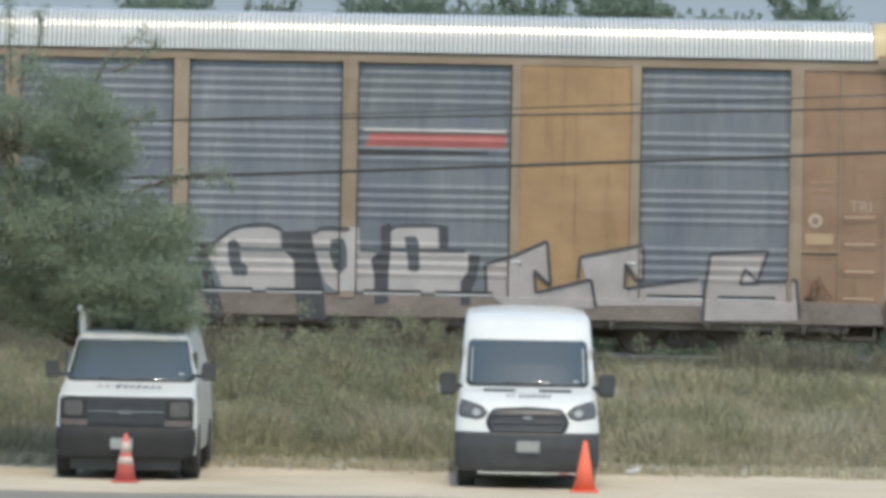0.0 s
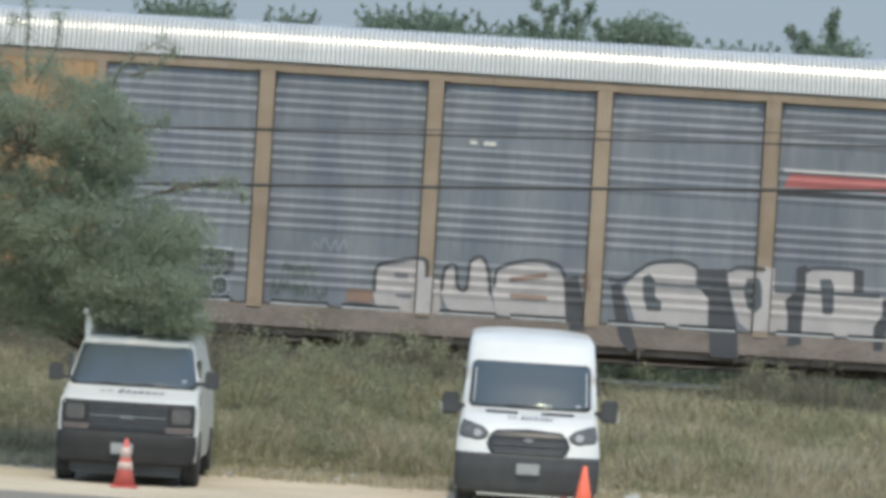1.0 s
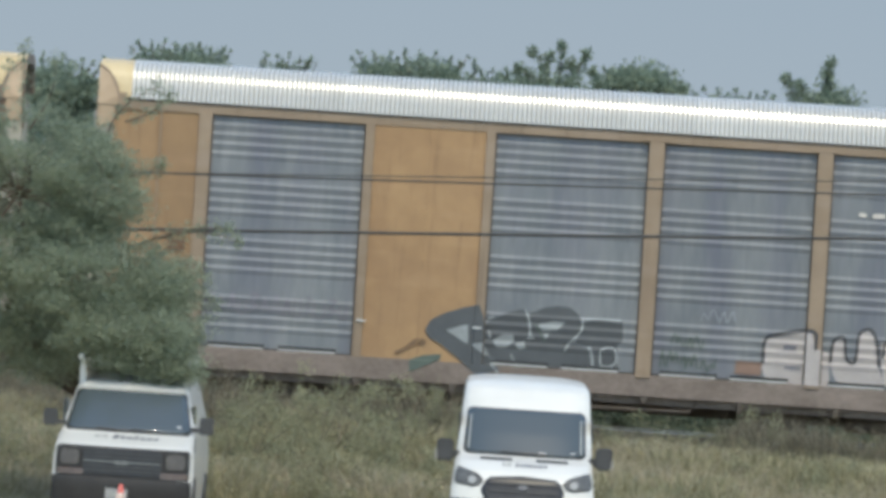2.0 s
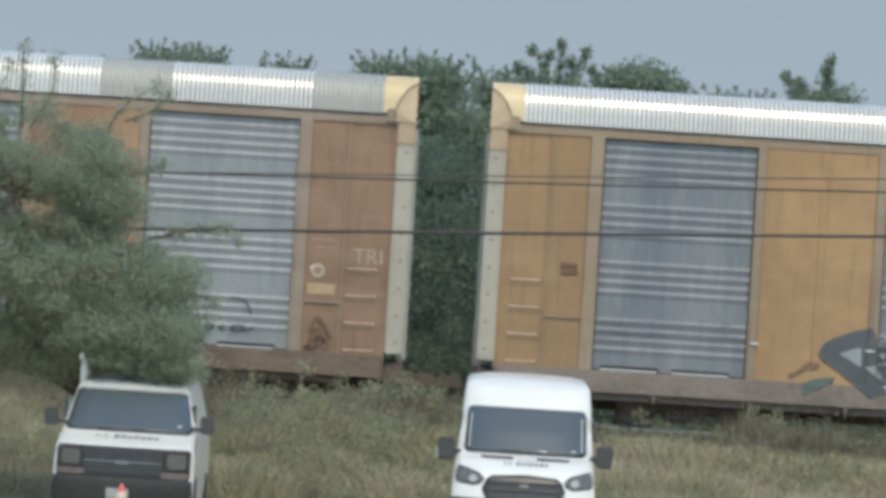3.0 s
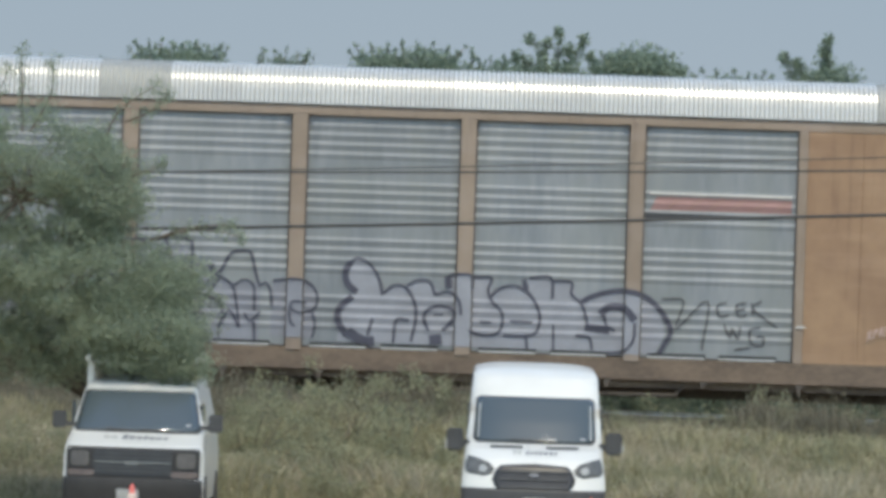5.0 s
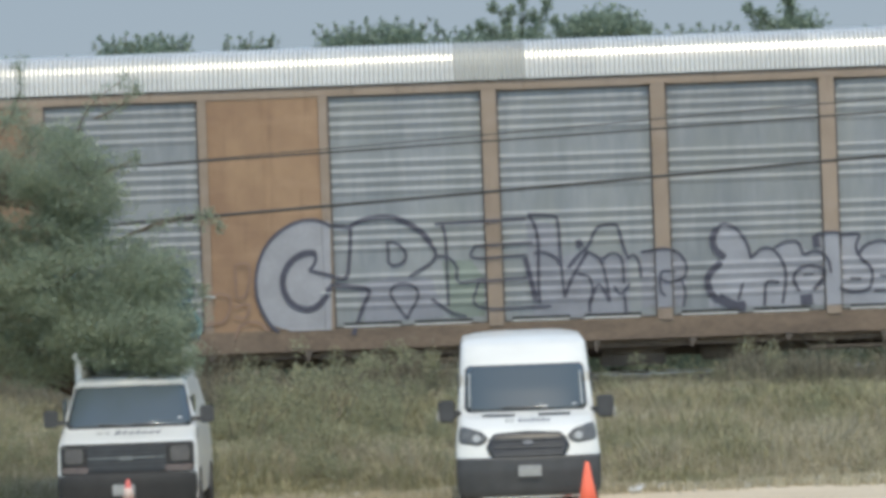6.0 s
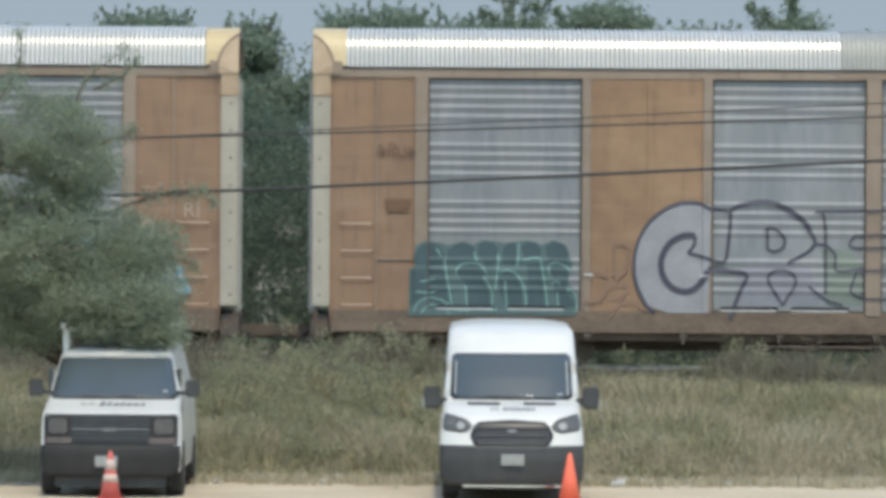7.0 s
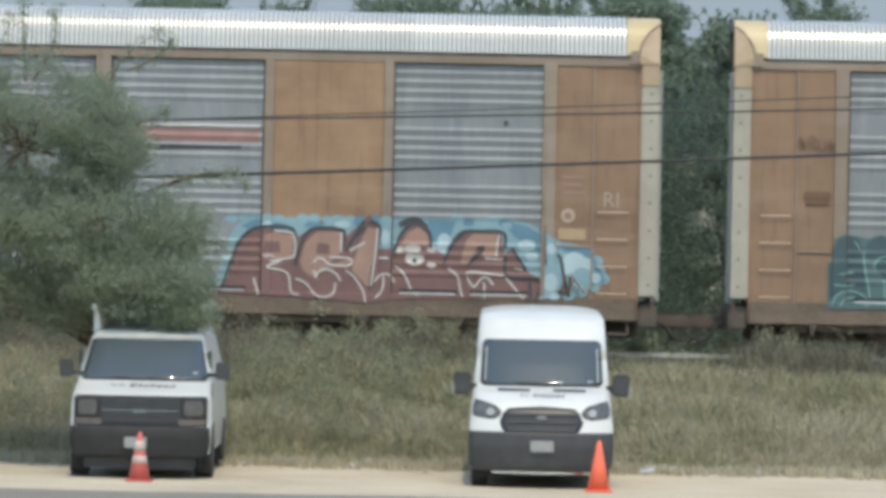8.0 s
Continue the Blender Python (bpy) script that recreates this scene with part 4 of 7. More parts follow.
        for s in (-1, 1):
            part("rack_foot", box(s * 0.76 - 0.05, yy - 0.05, 2.02, s * 0.76 + 0.05, yy + 0.05, 2.38, 0.02), M_WHITE, rack)
    for s in (-1, 1):
        part("rack_rail", box(s * 0.79 - 0.045, 2.0, 2.36, s * 0.79 + 0.045, 4.9, 2.46, 0.02), M_WHITE, rack)
    return van


def cone(name, x, y, h, m_body, bands, label):
    ob = new(name)
    ob.location = (x, y, 0.014)
    tagged(ob, label, "traffic cone", "traffic cones")
    part("base", box(-0.2 * h / 0.72, -0.2 * h / 0.72, 0, 0.2 * h / 0.72, 0.2 * h / 0.72, 0.035, 0.012), m_body, ob)
    r = lambda z: 0.165 * h / 0.72 * (1 - z / h) + 0.028 * z / h
    part("body", lathe([(r(0.03), 0.03), (r(h * 0.5), h * 0.5), (r(h), h - 0.01), (0.018, h)], 24), m_body, ob, smooth=True)
    for z0, z1 in bands:
        part("band", lathe([(r(z0) - 0.01, z0), (r(z0) + 0.004, z0), (r(z1) + 0.004, z1), (r(z1) - 0.01, z1)], 24), M_BAND, ob, "pale reflective band", True)
    return ob


# ---- paint and lettering on the cars ----
SPRAY = {}
SPRAY_COLOURS = {
    "white": (0.43, 0.392, 0.375), "pink": (0.38, 0.335, 0.32), "black": (0.065, 0.065, 0.07), "haze": (0.2, 0.195, 0.225), "dark": (0.085, 0.093, 0.1), "moss": (0.1, 0.13, 0.11), "pale": (0.40, 0.43, 0.44),
    "rust": (0.25, 0.16, 0.12), "teal": (0.09, 0.145, 0.148), "deep": (0.055, 0.095, 0.105), "mint": (0.22, 0.38, 0.36), "ink": (0.065, 0.065, 0.09),
    "lilac": (0.29, 0.295, 0.325), "silver": (0.305, 0.305, 0.325), "brown": (0.16, 0.09, 0.05), "grey": (0.25, 0.27, 0.29), "sky": (0.23, 0.36, 0.40),
    "deepsky": (0.12, 0.24, 0.31), "foam": (0.40, 0.51, 0.54), "maroon": (0.2, 0.11, 0.1), "clay": (0.36, 0.22, 0.17), "bone": (0.62, 0.58, 0.53), "stain": (0.2, 0.125, 0.07), "wash": (0.235, 0.24, 0.27), "moss_wash": (0.2, 0.235, 0.205), "pale_spray": (0.29, 0.315, 0.32), "tag": (0.46, 0.34, 0.3), "scrawl": (0.17, 0.105, 0.07), "sandy": (0.42, 0.3, 0.18), "sand": (0.43, 0.335, 0.25), "red": (0.40, 0.125, 0.115), "faded": (0.33, 0.19, 0.175)}
LAYER = {}


def spray(colour):
    if colour not in SPRAY:
        c = SPRAY_COLOURS[colour]
        SPRAY[colour] = noisy("spray_" + colour, tuple(v * 0.8 for v in c), tuple(min(v * 1.12, 0.8) for v in c), 1.8, 30, 0.65, bump=0.05)
    return SPRAY[colour]


def wall_regions():
    """Stretches of the car's side, each with its kind."""
    out = [(-1, 0.3, -0.034), (0.3, 1.09, 0.026), (1.09, 1.72, 0.016), (1.72, 1.95, -0.024)]
    for i, px in enumerate(PANEL_X):
        out.append((px, px + PANEL_W, None))
        if i < 6:
            a, b = px + PANEL_W, PANEL_X[i + 1]
            if i in (0, 5):
                out += [(a, a + 0.16, -0.034), (a + 0.16, b - 0.16, -0.006), (b - 0.16, b, -0.034)]
            else:
                out.append((a, b, -0.054))
    end = PANEL_X[6] + PANEL_W
    out += [(end, CAR_L - 1.72, -0.024), (CAR_L - 1.72, CAR_L - 1.09, 0.016), (CAR_L - 1.09, CAR_L - 0.3, 0.026), (CAR_L - 0.3, CAR_L + 1, -0.034)]
    return out


REGIONS = wall_regions()
SECTION = sorted((z, d + 0.07) for d, z in sheet_section())


def wrap(bm, lift):
    """Bends a flat sheet in the xz plane onto the car's side, over posts, ridges and sill."""
    def cut(co, no):
        g = bmesh.ops.bisect_plane(bm, geom=bm.verts[:] + bm.edges[:] + bm.faces[:], plane_co=co, plane_no=no)
        return [e for e in g["geom_cut"] if isinstance(e, bmesh.types.BMEdge)]
    bmesh.ops.bisect_plane(bm, geom=bm.verts[:] + bm.edges[:] + bm.faces[:], plane_co=(0, 0, 0.805), plane_no=(0, 0, 1), clear_inner=True)
    xs, zs = [v.co.x for v in bm.verts], [v.co.z for v in bm.verts]
    lo, hi, zl, zh = min(xs), max(xs), min(zs), max(zs)
    for z, _ in SECTION:
        if zl < z < zh:
            cut((0, 0, z), (0, 0, 1))
    for a, _, _ in REGIONS:
        for x in (a - 0.004, a + 0.004):
            if lo < x < hi:
                cut((x, 0, 0), (1, 0, 0))
    for z in (1.236, 1.244):
        if zl < z < zh:
            cut((0, 0, z), (0, 0, 1))
    for v in bm.verts:
        kind = next((k for a, b, k in REGIONS if a <= v.co.x < b), -0.034)
        if v.co.z < 1.24:
            y = -0.034
        elif kind is None:
            y = SECTION[-1][1]
            for (za, da), (zb, db) in zip(SECTION, SECTION[1:]):
                if za <= v.co.z <= zb and zb > za:
                    y = da + (db - da) * (v.co.z - za) / (zb - za)
                    break
        else:
            y = kind
        v.co.y = y - lift
    return bm


def fill(car, colour, pts):
    """A sprayed patch."""
    LAYER[car.name] = LAYER.get(car.name, 0) + 1
    bm = bmesh.new()
    vs = [bm.verts.new((x, 0, z)) for x, z in pts]
    f = bm.faces.new(vs)
    f.normal_update()
    bmesh.ops.triangulate(bm, faces=[f])
    part("graffiti_fill", wrap(bm, 0.004 + LAYER[car.name] * 0.0001), spray(colour), car)


def blob(car, colour, x, z, r, squash=1.0):
    """A sprayed round dot."""
    fill(car, colour, [(x + r * math.cos(k * math.tau / 14), z + r * squash * math.sin(k * math.tau / 14)) for k in range(14)])


def line(car, colour, width, pts, sharp=False):
    """A sprayed line, rounded at its bends unless sharp."""
    LAYER[car.name] = LAYER.get(car.name, 0) + 1
    p = [Vector((x, 0, z)) for x, z in pts]
    q = [2 * p[0] - p[1]] + p + [2 * p[-1] - p[-2]]
    path = []
    for i in range(1, len(q) - 2):
        for k in range(4):
            t = k / 4
            path.append(0.5 * (2 * q[i] + (q[i + 1] - q[i - 1]) * t + (2 * q[i - 1] - 5 * q[i] + 4 * q[i + 1] - q[i + 2]) * t * t + (3 * q[i] - q[i - 1] - 3 * q[i + 1] + q[i + 2]) * t ** 3))
    path.append(q[-2])
    if sharp:
        path = [a + (b - a) * t for a, b in zip(p, p[1:]) for t in (0.04, 0.5, 0.96)]
    bm = bmesh.new()
    prev = None
    for i, c in enumerate(path):
        d = (path[min(i + 1, len(path) - 1)] - path[max(i - 1, 0)]).normalized()
        n = Vector((-d.z, 0, d.x)) * width / 2
        cur = (bm.verts.new(c + n), bm.verts.new(c - n))
        if prev:
            bm.faces.new((prev[0], cur[0], cur[1], prev[1]))
        prev = cur
    part("graffiti_line", wrap(bm, 0.018 + LAYER[car.name] * 0.0001), spray(colour), car)


def lettering(car, words, x, z, size, colour):
    cu = bpy.data.curves.new("lettering", "FONT")
    cu.body, cu.size, cu.extrude = words, size, 0.002
    ob = bpy.data.objects.new("lettering", cu)
    me = bpy.data.meshes.new_from_object(ob)
    bpy.data.objects.remove(ob)
    me.materials.append(spray(colour))
    place("lettering", me, car, "pale stencilled lettering", pose(x, 0.022, z, 90))


def markings(car, words, colour):
    """Stencils, placard and the red banner that each car carries."""
    lettering(car, words, CAR_L - 0.93, 2.78, 0.27 if colour == "red" else 0.36, "sand")
    bm = lathe([(0.12, -0.004), (0.12, 0.004)], 20)
    bmesh.ops.transform(bm, matrix=pose(CAR_L - 1.5, 0.012, 2.62, 90), verts=bm.verts)
    disc = part("placard", bm, spray("sand"), car, "round pale placard")
    bm = lathe([(0.06, -0.004), (0.06, 0.004)], 16)
    bmesh.ops.transform(bm, matrix=pose(CAR_L - 1.5, 0.006, 2.62, 90), verts=bm.verts)
    part("placard_mark", bm, spray("rust"), disc)
    part("stencil", box(CAR_L - 1.66, 0.012, 2.22, CAR_L - 1.2, 0.022, 2.4), spray("sandy"), car, "pale yellow stencil box")
    for k in range(3):
        part("stencil", box(CAR_L - 1.62, 0.012, 3.0 + k * 0.13, CAR_L - 1.2 - 0.08 * (k % 2), 0.022, 3.035 + k * 0.13), spray("clay"), car)
    bm = tube([(CAR_L - 1.60, -0.06, 1.34), (CAR_L - 1.53, -0.07, 1.58), (CAR_L - 1.44, -0.07, 1.66), (CAR_L - 1.36, -0.07, 1.52), (CAR_L - 1.2, -0.06, 1.32)], 0.016, 6)
    tube([(CAR_L - 1.48, -0.05, 1.3), (CAR_L - 1.42, -0.07, 1.48), (CAR_L - 1.46, -0.06, 1.6)], 0.022, 6, bm)
    box(CAR_L - 1.66, -0.03, 1.3, CAR_L - 1.5, 0.03, 1.36, 0.012, bm)
    part("brake_gear", bm, M_BRAKE, car, "brown rusty brake linkage")
    x = PANEL_X[5]
    fill(car, colour, [(x + 0.22, 3.97), (x + 2.5, 3.97), (x + 2.5, 3.74), (x + 0.12, 3.74)])
    line(car, "bone", 0.03, [(x + 0.1, 4.02), (x + 2.5, 4.02)])
    if colour == "faded":
        for k in range(6):
            line(car, "clay", 0.022, [(x + 0.4 + k * 0.36, 3.77), (x + 0.62 + k * 0.36, 3.94)])
    fill(car, "black", [(x + 0.03, 3.70), (x + 2.2, 3.68), (x + 2.2, 3.64), (x + 0.03, 3.58)])


# ---- plants ----
def leaf_quads(rng, centre, radius, count, size, verts, faces, squash=(1, 1, 1)):
    """Small folded leaves scattered through a ball."""
    d = rng.normal(size=(count, 3))
    d /= np.linalg.norm(d, axis=1)[:, None]
    p = np.array(centre) + d * (radius * rng.random((count, 1)) ** 0.5) * np.array(squash)
    u = rng.normal(size=(count, 3))
    u /= np.linalg.norm(u, axis=1)[:, None]
    w = np.cross(u, rng.normal(size=(count, 3)))
    w /= np.linalg.norm(w, axis=1)[:, None]
    s = size * (0.6 + 0.8 * rng.random((count, 1)))
    for a, b, c, e in zip(p - u * s, p + w * s * 0.38, p + u * s, p - w * s * 0.38):
        k = len(verts)
        verts += [tuple(a), tuple(b), tuple(c), tuple(e)]
        faces.append((k, k + 1, k + 2, k + 3))


def limb(start, end, r0, r1, rng, bend=0.25, n=6):
    start, end = np.array(start, float), np.array(end, float)
    off = rng.normal(size=3) * bend
    pts = [start + (end - start) * t + off * math.sin(t * math.pi) for t in (i / n for i in range(n + 1))]
    return [tuple(p) for p in pts], [r0 + (r1 - r0) * i / n for i in range(n + 1)]


def tree(name, base, lobes, leaf_mat, label, seed, leaves=90, size=0.05, clump=0.34, per=1.0, sprigs=(), trunk_r=0.16, group="", spiky=False):
    """A trunk, limbs to every lobe and a crown of leaf clumps. lobes: (x, y, z, rx, ry, rz, clumps)."""
    rng = np.random.default_rng(seed)
    ob = new(name)
    ob.location = base
    tagged(ob, label, "tree", group)
    base = np.array(base)
    fork = np.array((0, 0, max(1.5, 0.3 * (lobes[0][2] - base[2]))))
    bm = bmesh.new()
    pts, rad = limb((0, 0, -0.1), fork, trunk_r, trunk_r * 0.8, rng, 0.08)
    tube(pts, rad, 9, bm)
    part("trunk", bm, M_BARK, ob)
    verts, faces = [], []
    for lx, ly, lz, rx, ry, rz, n in lobes:
        c = np.array((lx, ly, lz)) - base
        bm = bmesh.new()
        pts, rad = limb(fork, c, trunk_r * 0.55, 0.025, rng)
        tube(pts, rad, 7, bm)
        for k in range(n):
            d = rng.normal(size=3)
            d /= np.linalg.norm(d)
            p = c + d * np.array((rx, ry, rz)) * (0.35 + 0.65 * rng.random() ** 0.6)
            r = clump * (0.6 + 0.8 * rng.random())
            leaf_quads(rng, p, r, int(leaves * (0.5 + rng.random()) * per), size, verts, faces, (1.2, 1.2, 0.75))
            if k % 3 == 0:
                q, rr = limb(c, p, 0.022, 0.006, rng, 0.12, 4)
                tube(q, rr, 4, bm)
        part("limb", bm, M_BARK, ob)
    for x0, y0, z0, x1, y1, z1 in sprigs:
        bm = bmesh.new()
        q, rr = limb(np.array((x0, y0, z0)) - base, np.array((x1, y1, z1)) - base, 0.02, 0.006, rng, 0.08, 6)
        tube(q, rr, 5, bm)
        part("twig", bm, M_BARK, ob)
        for i, p in enumerate(q[1:]):
            leaf_quads(rng, p, 0.05 if spiky else 0.08 + 0.06 * rng.random(), 9 if spiky else 34, size, verts, faces, (1, 1, 1.6))
        if not spiky:
            leaf_quads(rng, q[-1], 0.14, 52, size, verts, faces)
    cloud("crown", verts, faces, leaf_mat, ob)
    return ob


def build_trees():
    y = 113.3
    tree("mesquite_tree", (-5.5, 117.4, 0.05), [
        (-6.7, y, 4.7, 1.3, 1.5, 1.35, 100), (-5.7, y - 0.3, 3.5, 1.3, 1.6, 1.0, 110), (-4.9, y - 0.3, 2.98, 0.95, 1.5, 0.75, 90), (-7.4, y, 3.1, 1.3, 1.5, 1.2, 66),
        (-5.6, y, 4.9, 0.75, 1.2, 0.9, 48), (-4.6, y, 3.6, 0.75, 1.1, 0.45, 28), (-8.6, y + 1, 4.4, 1.4, 1.6, 1.8, 60), (-6.3, y, 2.5, 1.3, 1.1, 0.4, 40), (-4.5, y, 2.6, 0.6, 0.7, 0.3, 28),
        (-4.2, 111.8, 2.36, 0.42, 0.25, 0.18, 16), (-4.75, 111.75, 2.46, 0.6, 0.2, 0.12, 18), (-4.8, 111.7, 2.8, 0.9, 0.7, 0.24, 44), (-5.5, 112.0, 2.7, 0.5, 0.4, 0.16, 14), (-5.4, 112.0, 2.74, 0.5, 0.3, 0.12, 14), (-7.6, y, 2.7, 1.0, 1.0, 0.6, 22), (-4.5, y + 1.2, 2.35, 0.5, 0.9, 0.4, 22), (-5.0, y + 0.6, 2.55, 0.9, 0.8, 0.2, 24)],
        M_LEAF, "leafy green mesquite tree with drooping crown over the van", 3, leaves=260, size=0.031,
        sprigs=[(-5.5, y, 5.4, -4.75, y, 6.45), (-5.2, y, 5.9, -4.55, y, 6.35), (-6.6, y, 5.7, -6.3, y, 6.75), (-6.7, y, 5.7, -6.75, y, 6.9), (-7.1, y, 5.6, -6.95, y, 6.6),
                (-4.9, y, 4.1, -3.55, y, 4.42), (-4.6, y, 4.2, -3.4, y, 4.25), (-4.6, y, 3.4, -3.7, y, 3.3), (-5.3, y, 5.0, -4.6, y, 5.3)])
    # the row of trees beyond the track
    far = [(-8.2, 7.2, 0.7), (-6.25, 7.6, 0.4), (-5.5, 7.55, 0.35), (-3.8, 7.5, 0.3), (-1.8, 7.65, 0.5), (-0.9, 7.7, 0.5), (0.5, 7.5, 0.4), (1.45, 7.7, 0.45), (3.25, 7.78, 0.6), (5.0, 7.4, 0.5), (6.7, 7.75, 0.22), (8.3, 7.2, 0.6)]
    tufts = ((0, -1.1), (1, -0.9), (-0.5, -0.7), (1, -0.45), (0.2, -0.2), (1.2, 0.05), (-0.6, 0.25), (0.7, 0.5), (0.1, 0.75), (0.9, 1.0), (0.4, 1.2))
    for i, (x, top, w) in enumerate(far):
        d, top = 150 + 1.2 * math.sin(i * 2.4), top + 0.06
        lobes = [(x, d, top - 0.55, w, 0.8, 0.4, 30), (x + 0.3, d, top - 1.6, w + 0.6, 1.3, 0.9, 50), (x - 0.3, d, 4.4, 1.5, 1.4, 1.7, 80), (x, d, 1.9, 1.6, 1.3, 1.7, 70)]
        sprigs = [(x + s * w * 0.5, d, top - 0.8, x + s * (w * 0.9 + 0.2), d, top + 0.13 * k) for k, s in tufts]
        if i == 7:      # airy crown of separate small clumps
            lobes[0] = (x, d, top - 0.5, 0.55, 0.6, 0.2, 14)
            sprigs = [(x + s * 0.4, d, top - 0.7, x + s, d, top + k) for k, s in ((-0.05, -0.72), (0.3, -0.45), (0.22, -0.1), (0.42, 0.12), (0.12, 0.3), (0.3, 0.6), (-0.02, 0.75))]
        elif i == 8:    # dense and flat-topped
            lobes[0] = (x - 0.05, d, top - 0.35, 0.62, 0.7, 0.34, 46)
            sprigs = sprigs[::4]
        elif i == 10:   # a thin spire with a side branch
            lobes[0] = (x + 0.05, d, top - 0.5, 0.26, 0.4, 0.45, 22)
            sprigs = [(x, d, top - 0.5, x + 0.1, d, top + 0.4), (x, d, top - 0.3, x + 0.02, d, top + 0.2), (x - 0.1, d, top - 0.7, x - 0.75, d, top + 0.05), (x - 0.3, d, top - 0.5, x - 0.5, d, top - 0.05)]
        tree("roadside_tree", (x, d, 0.2), lobes,
             M_LEAF_FAR, "dark green tree in a dense row beyond the track", 20 + i, leaves=190, size=0.058, clump=0.42, group="tree row beyond the track", trunk_r=0.14,
             spiky=i not in (7, 10), sprigs=sprigs)


def stand_z(x, y):
    """The ground, or the ballast's shoulder where it lies over it."""
    return max(ground_z(x, y), 0.6 + (y - 126.2) * 0.27 - 0.03 if 126.2 < y < 128.4 else 0.0)


def blades(name, material, label, n, rng, where, height, width):
    """Tufts of thin bent blades; where() gives a place, height(x, y) how tall."""
    verts, faces = [], []
    for _ in range(n):
        x, y = where()
        z = stand_z(x, y)
        h0 = height(x, y)
        for k in range(9):
            a = rng.random() * math.tau
            r = 0.05 + 0.08 * rng.random()
            bx, by = x + math.cos(a) * r, y + math.sin(a) * r
            h = h0 * (0.5 + 0.7 * rng.random())
            lean = h * (0.15 + 0.4 * rng.random())
            tx, ty = bx + math.cos(a) * lean, by + math.sin(a) * lean
            w = width * (0.6 + 0.8 * rng.random())
            c, s = math.cos(a + 1.57 + rng.normal() * 0.6) * w, math.sin(a + 1.57) * w
            i = len(verts)
            mx, my = bx + (tx - bx) * 0.35, by + (ty - by) * 0.35
            verts += [(bx - c, by - s, z - 0.02), (bx + c, by + s, z - 0.02), (mx + c * 0.8, my + s * 0.8, z + h * 0.6), (mx - c * 0.8, my - s * 0.8, z + h * 0.6), (tx, ty, z + h)]
            faces += [(i, i + 1, i + 2, i + 3), (i + 3, i + 2, i + 4)]
    return tagged(cloud(name, verts, faces, material), label, "grass", kind="stuff")


def build_grass():
    rng = np.random.default_rng(11)

    def spot():
        return -11 + 22 * rng.random(), 115.4 + 9.2 * rng.random() ** 0.9

    def tall(x, y):
        edge = min(max((y - 115.2) / 2.2, 0.12), 1)
        return edge * (0.62 + 0.35 * noise.noise((x * 0.7, y * 0.35, 5)) - 0.2 * min(max((y - 122) / 3, 0), 1))

    def green(x, y):
        return noise.noise((x * 0.45 + 3, y * 0.3, 2)) + 0.5 * noise.noise((x * 1.3, y * 0.9, 6)) + (0.25 if -4 < x < 0 else -0.1) + (0.2 if y > 122 else 0)

    def pick(sign):
        while True:
            x, y = spot()
            if sign * green(x, y) > -0.12 or rng.random() < 0.12:
                return x, y
    blades("dry_grass", M_GRASS, "tall dry yellow-green grass on the embankment", 8000, rng, lambda: pick(-1), tall, 0.012)
    blades("green_weeds", M_WEED, "tall green weeds among dry grass", 6000, rng, lambda: pick(1), lambda x, y: tall(x, y) * (1.0 + 0.35 * noise.noise((x, y, 9))), 0.02)
    blades("verge_grass", M_GRASS, "short dry grass along the verge's edge", 1200, rng, lambda: (-11 + 22 * rng.random(), 114.9 + rng.normal() * 0.35), lambda x, y: 0.16, 0.012)

    def trackside(x, y):
        h = 0.56 + 0.42 * noise.noise((x * 0.55, y * 0.5, 4)) + 0.3 * noise.noise((x * 1.9, y * 1.2, 8)) + 0.5 * max(0.0, noise.noise((x * 1.1 + 7, y * 0.8, 3)))
        return h * (0.35 if 1.9 < x < 4.5 else 1.0)
    blades("trackside_weeds", M_TRACKWEED, "dull grey-brown weeds beside the ballast", 5200, rng, lambda: (-11 + 22 * rng.random(), 124.0 + 4.4 * rng.random()), lambda x, y: max(0.15, trackside(x, y)), 0.014)
    verts, faces = [], []
    for _ in range(3000):
        x, y = -11 + 22 * rng.random(), 123.6 + 4.8 * rng.random()
        h = trackside(x, y) * (0.7 + 0.8 * rng.random())
        if h > 0.2:
            for k in range(int(2 + h * 4)):
                leaf_quads(rng, (x + rng.normal() * 0.06, y, stand_z(x, y) + h * (k + 0.5) / (2 + h * 4)), 0.11, 9, 0.026, verts, faces, (1, 1, 1.3))
    tagged(cloud("trackside_leaves", verts, faces, M_TRACKWEED), "small dull leaves of weeds beside the ballast", "weeds", kind="stuff")
    # seed heads and small leaves that break up the blades
    for name, material, label, n, sign in (("seed_heads", M_SEED, "dry seed heads among tall grass", 5200, -1), ("weed_leaves", M_WEED, "small leaves of weeds among tall grass", 4200, 1)):
        verts, faces = [], []
        for _ in range(n):
            x, y = pick(sign)
            h = tall(x, y)
            leaf_quads(rng, (x, y, ground_z(x, y) + h * (0.45 + 0.65 * rng.random())), 0.13, 10, 0.028, verts, faces, (1, 1, 0.8))
        tagged(cloud(name, verts, faces, material), label, "grass", kind="stuff")
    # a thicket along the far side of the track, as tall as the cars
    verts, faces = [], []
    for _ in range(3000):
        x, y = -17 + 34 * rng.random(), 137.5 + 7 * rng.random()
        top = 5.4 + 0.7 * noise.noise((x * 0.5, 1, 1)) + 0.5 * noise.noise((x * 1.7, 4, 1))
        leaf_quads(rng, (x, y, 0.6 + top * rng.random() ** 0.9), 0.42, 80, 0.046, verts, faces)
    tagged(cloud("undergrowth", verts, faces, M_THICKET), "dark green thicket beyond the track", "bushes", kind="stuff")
    # pale stones and litter at the verge's edge
    verts, faces = [], []
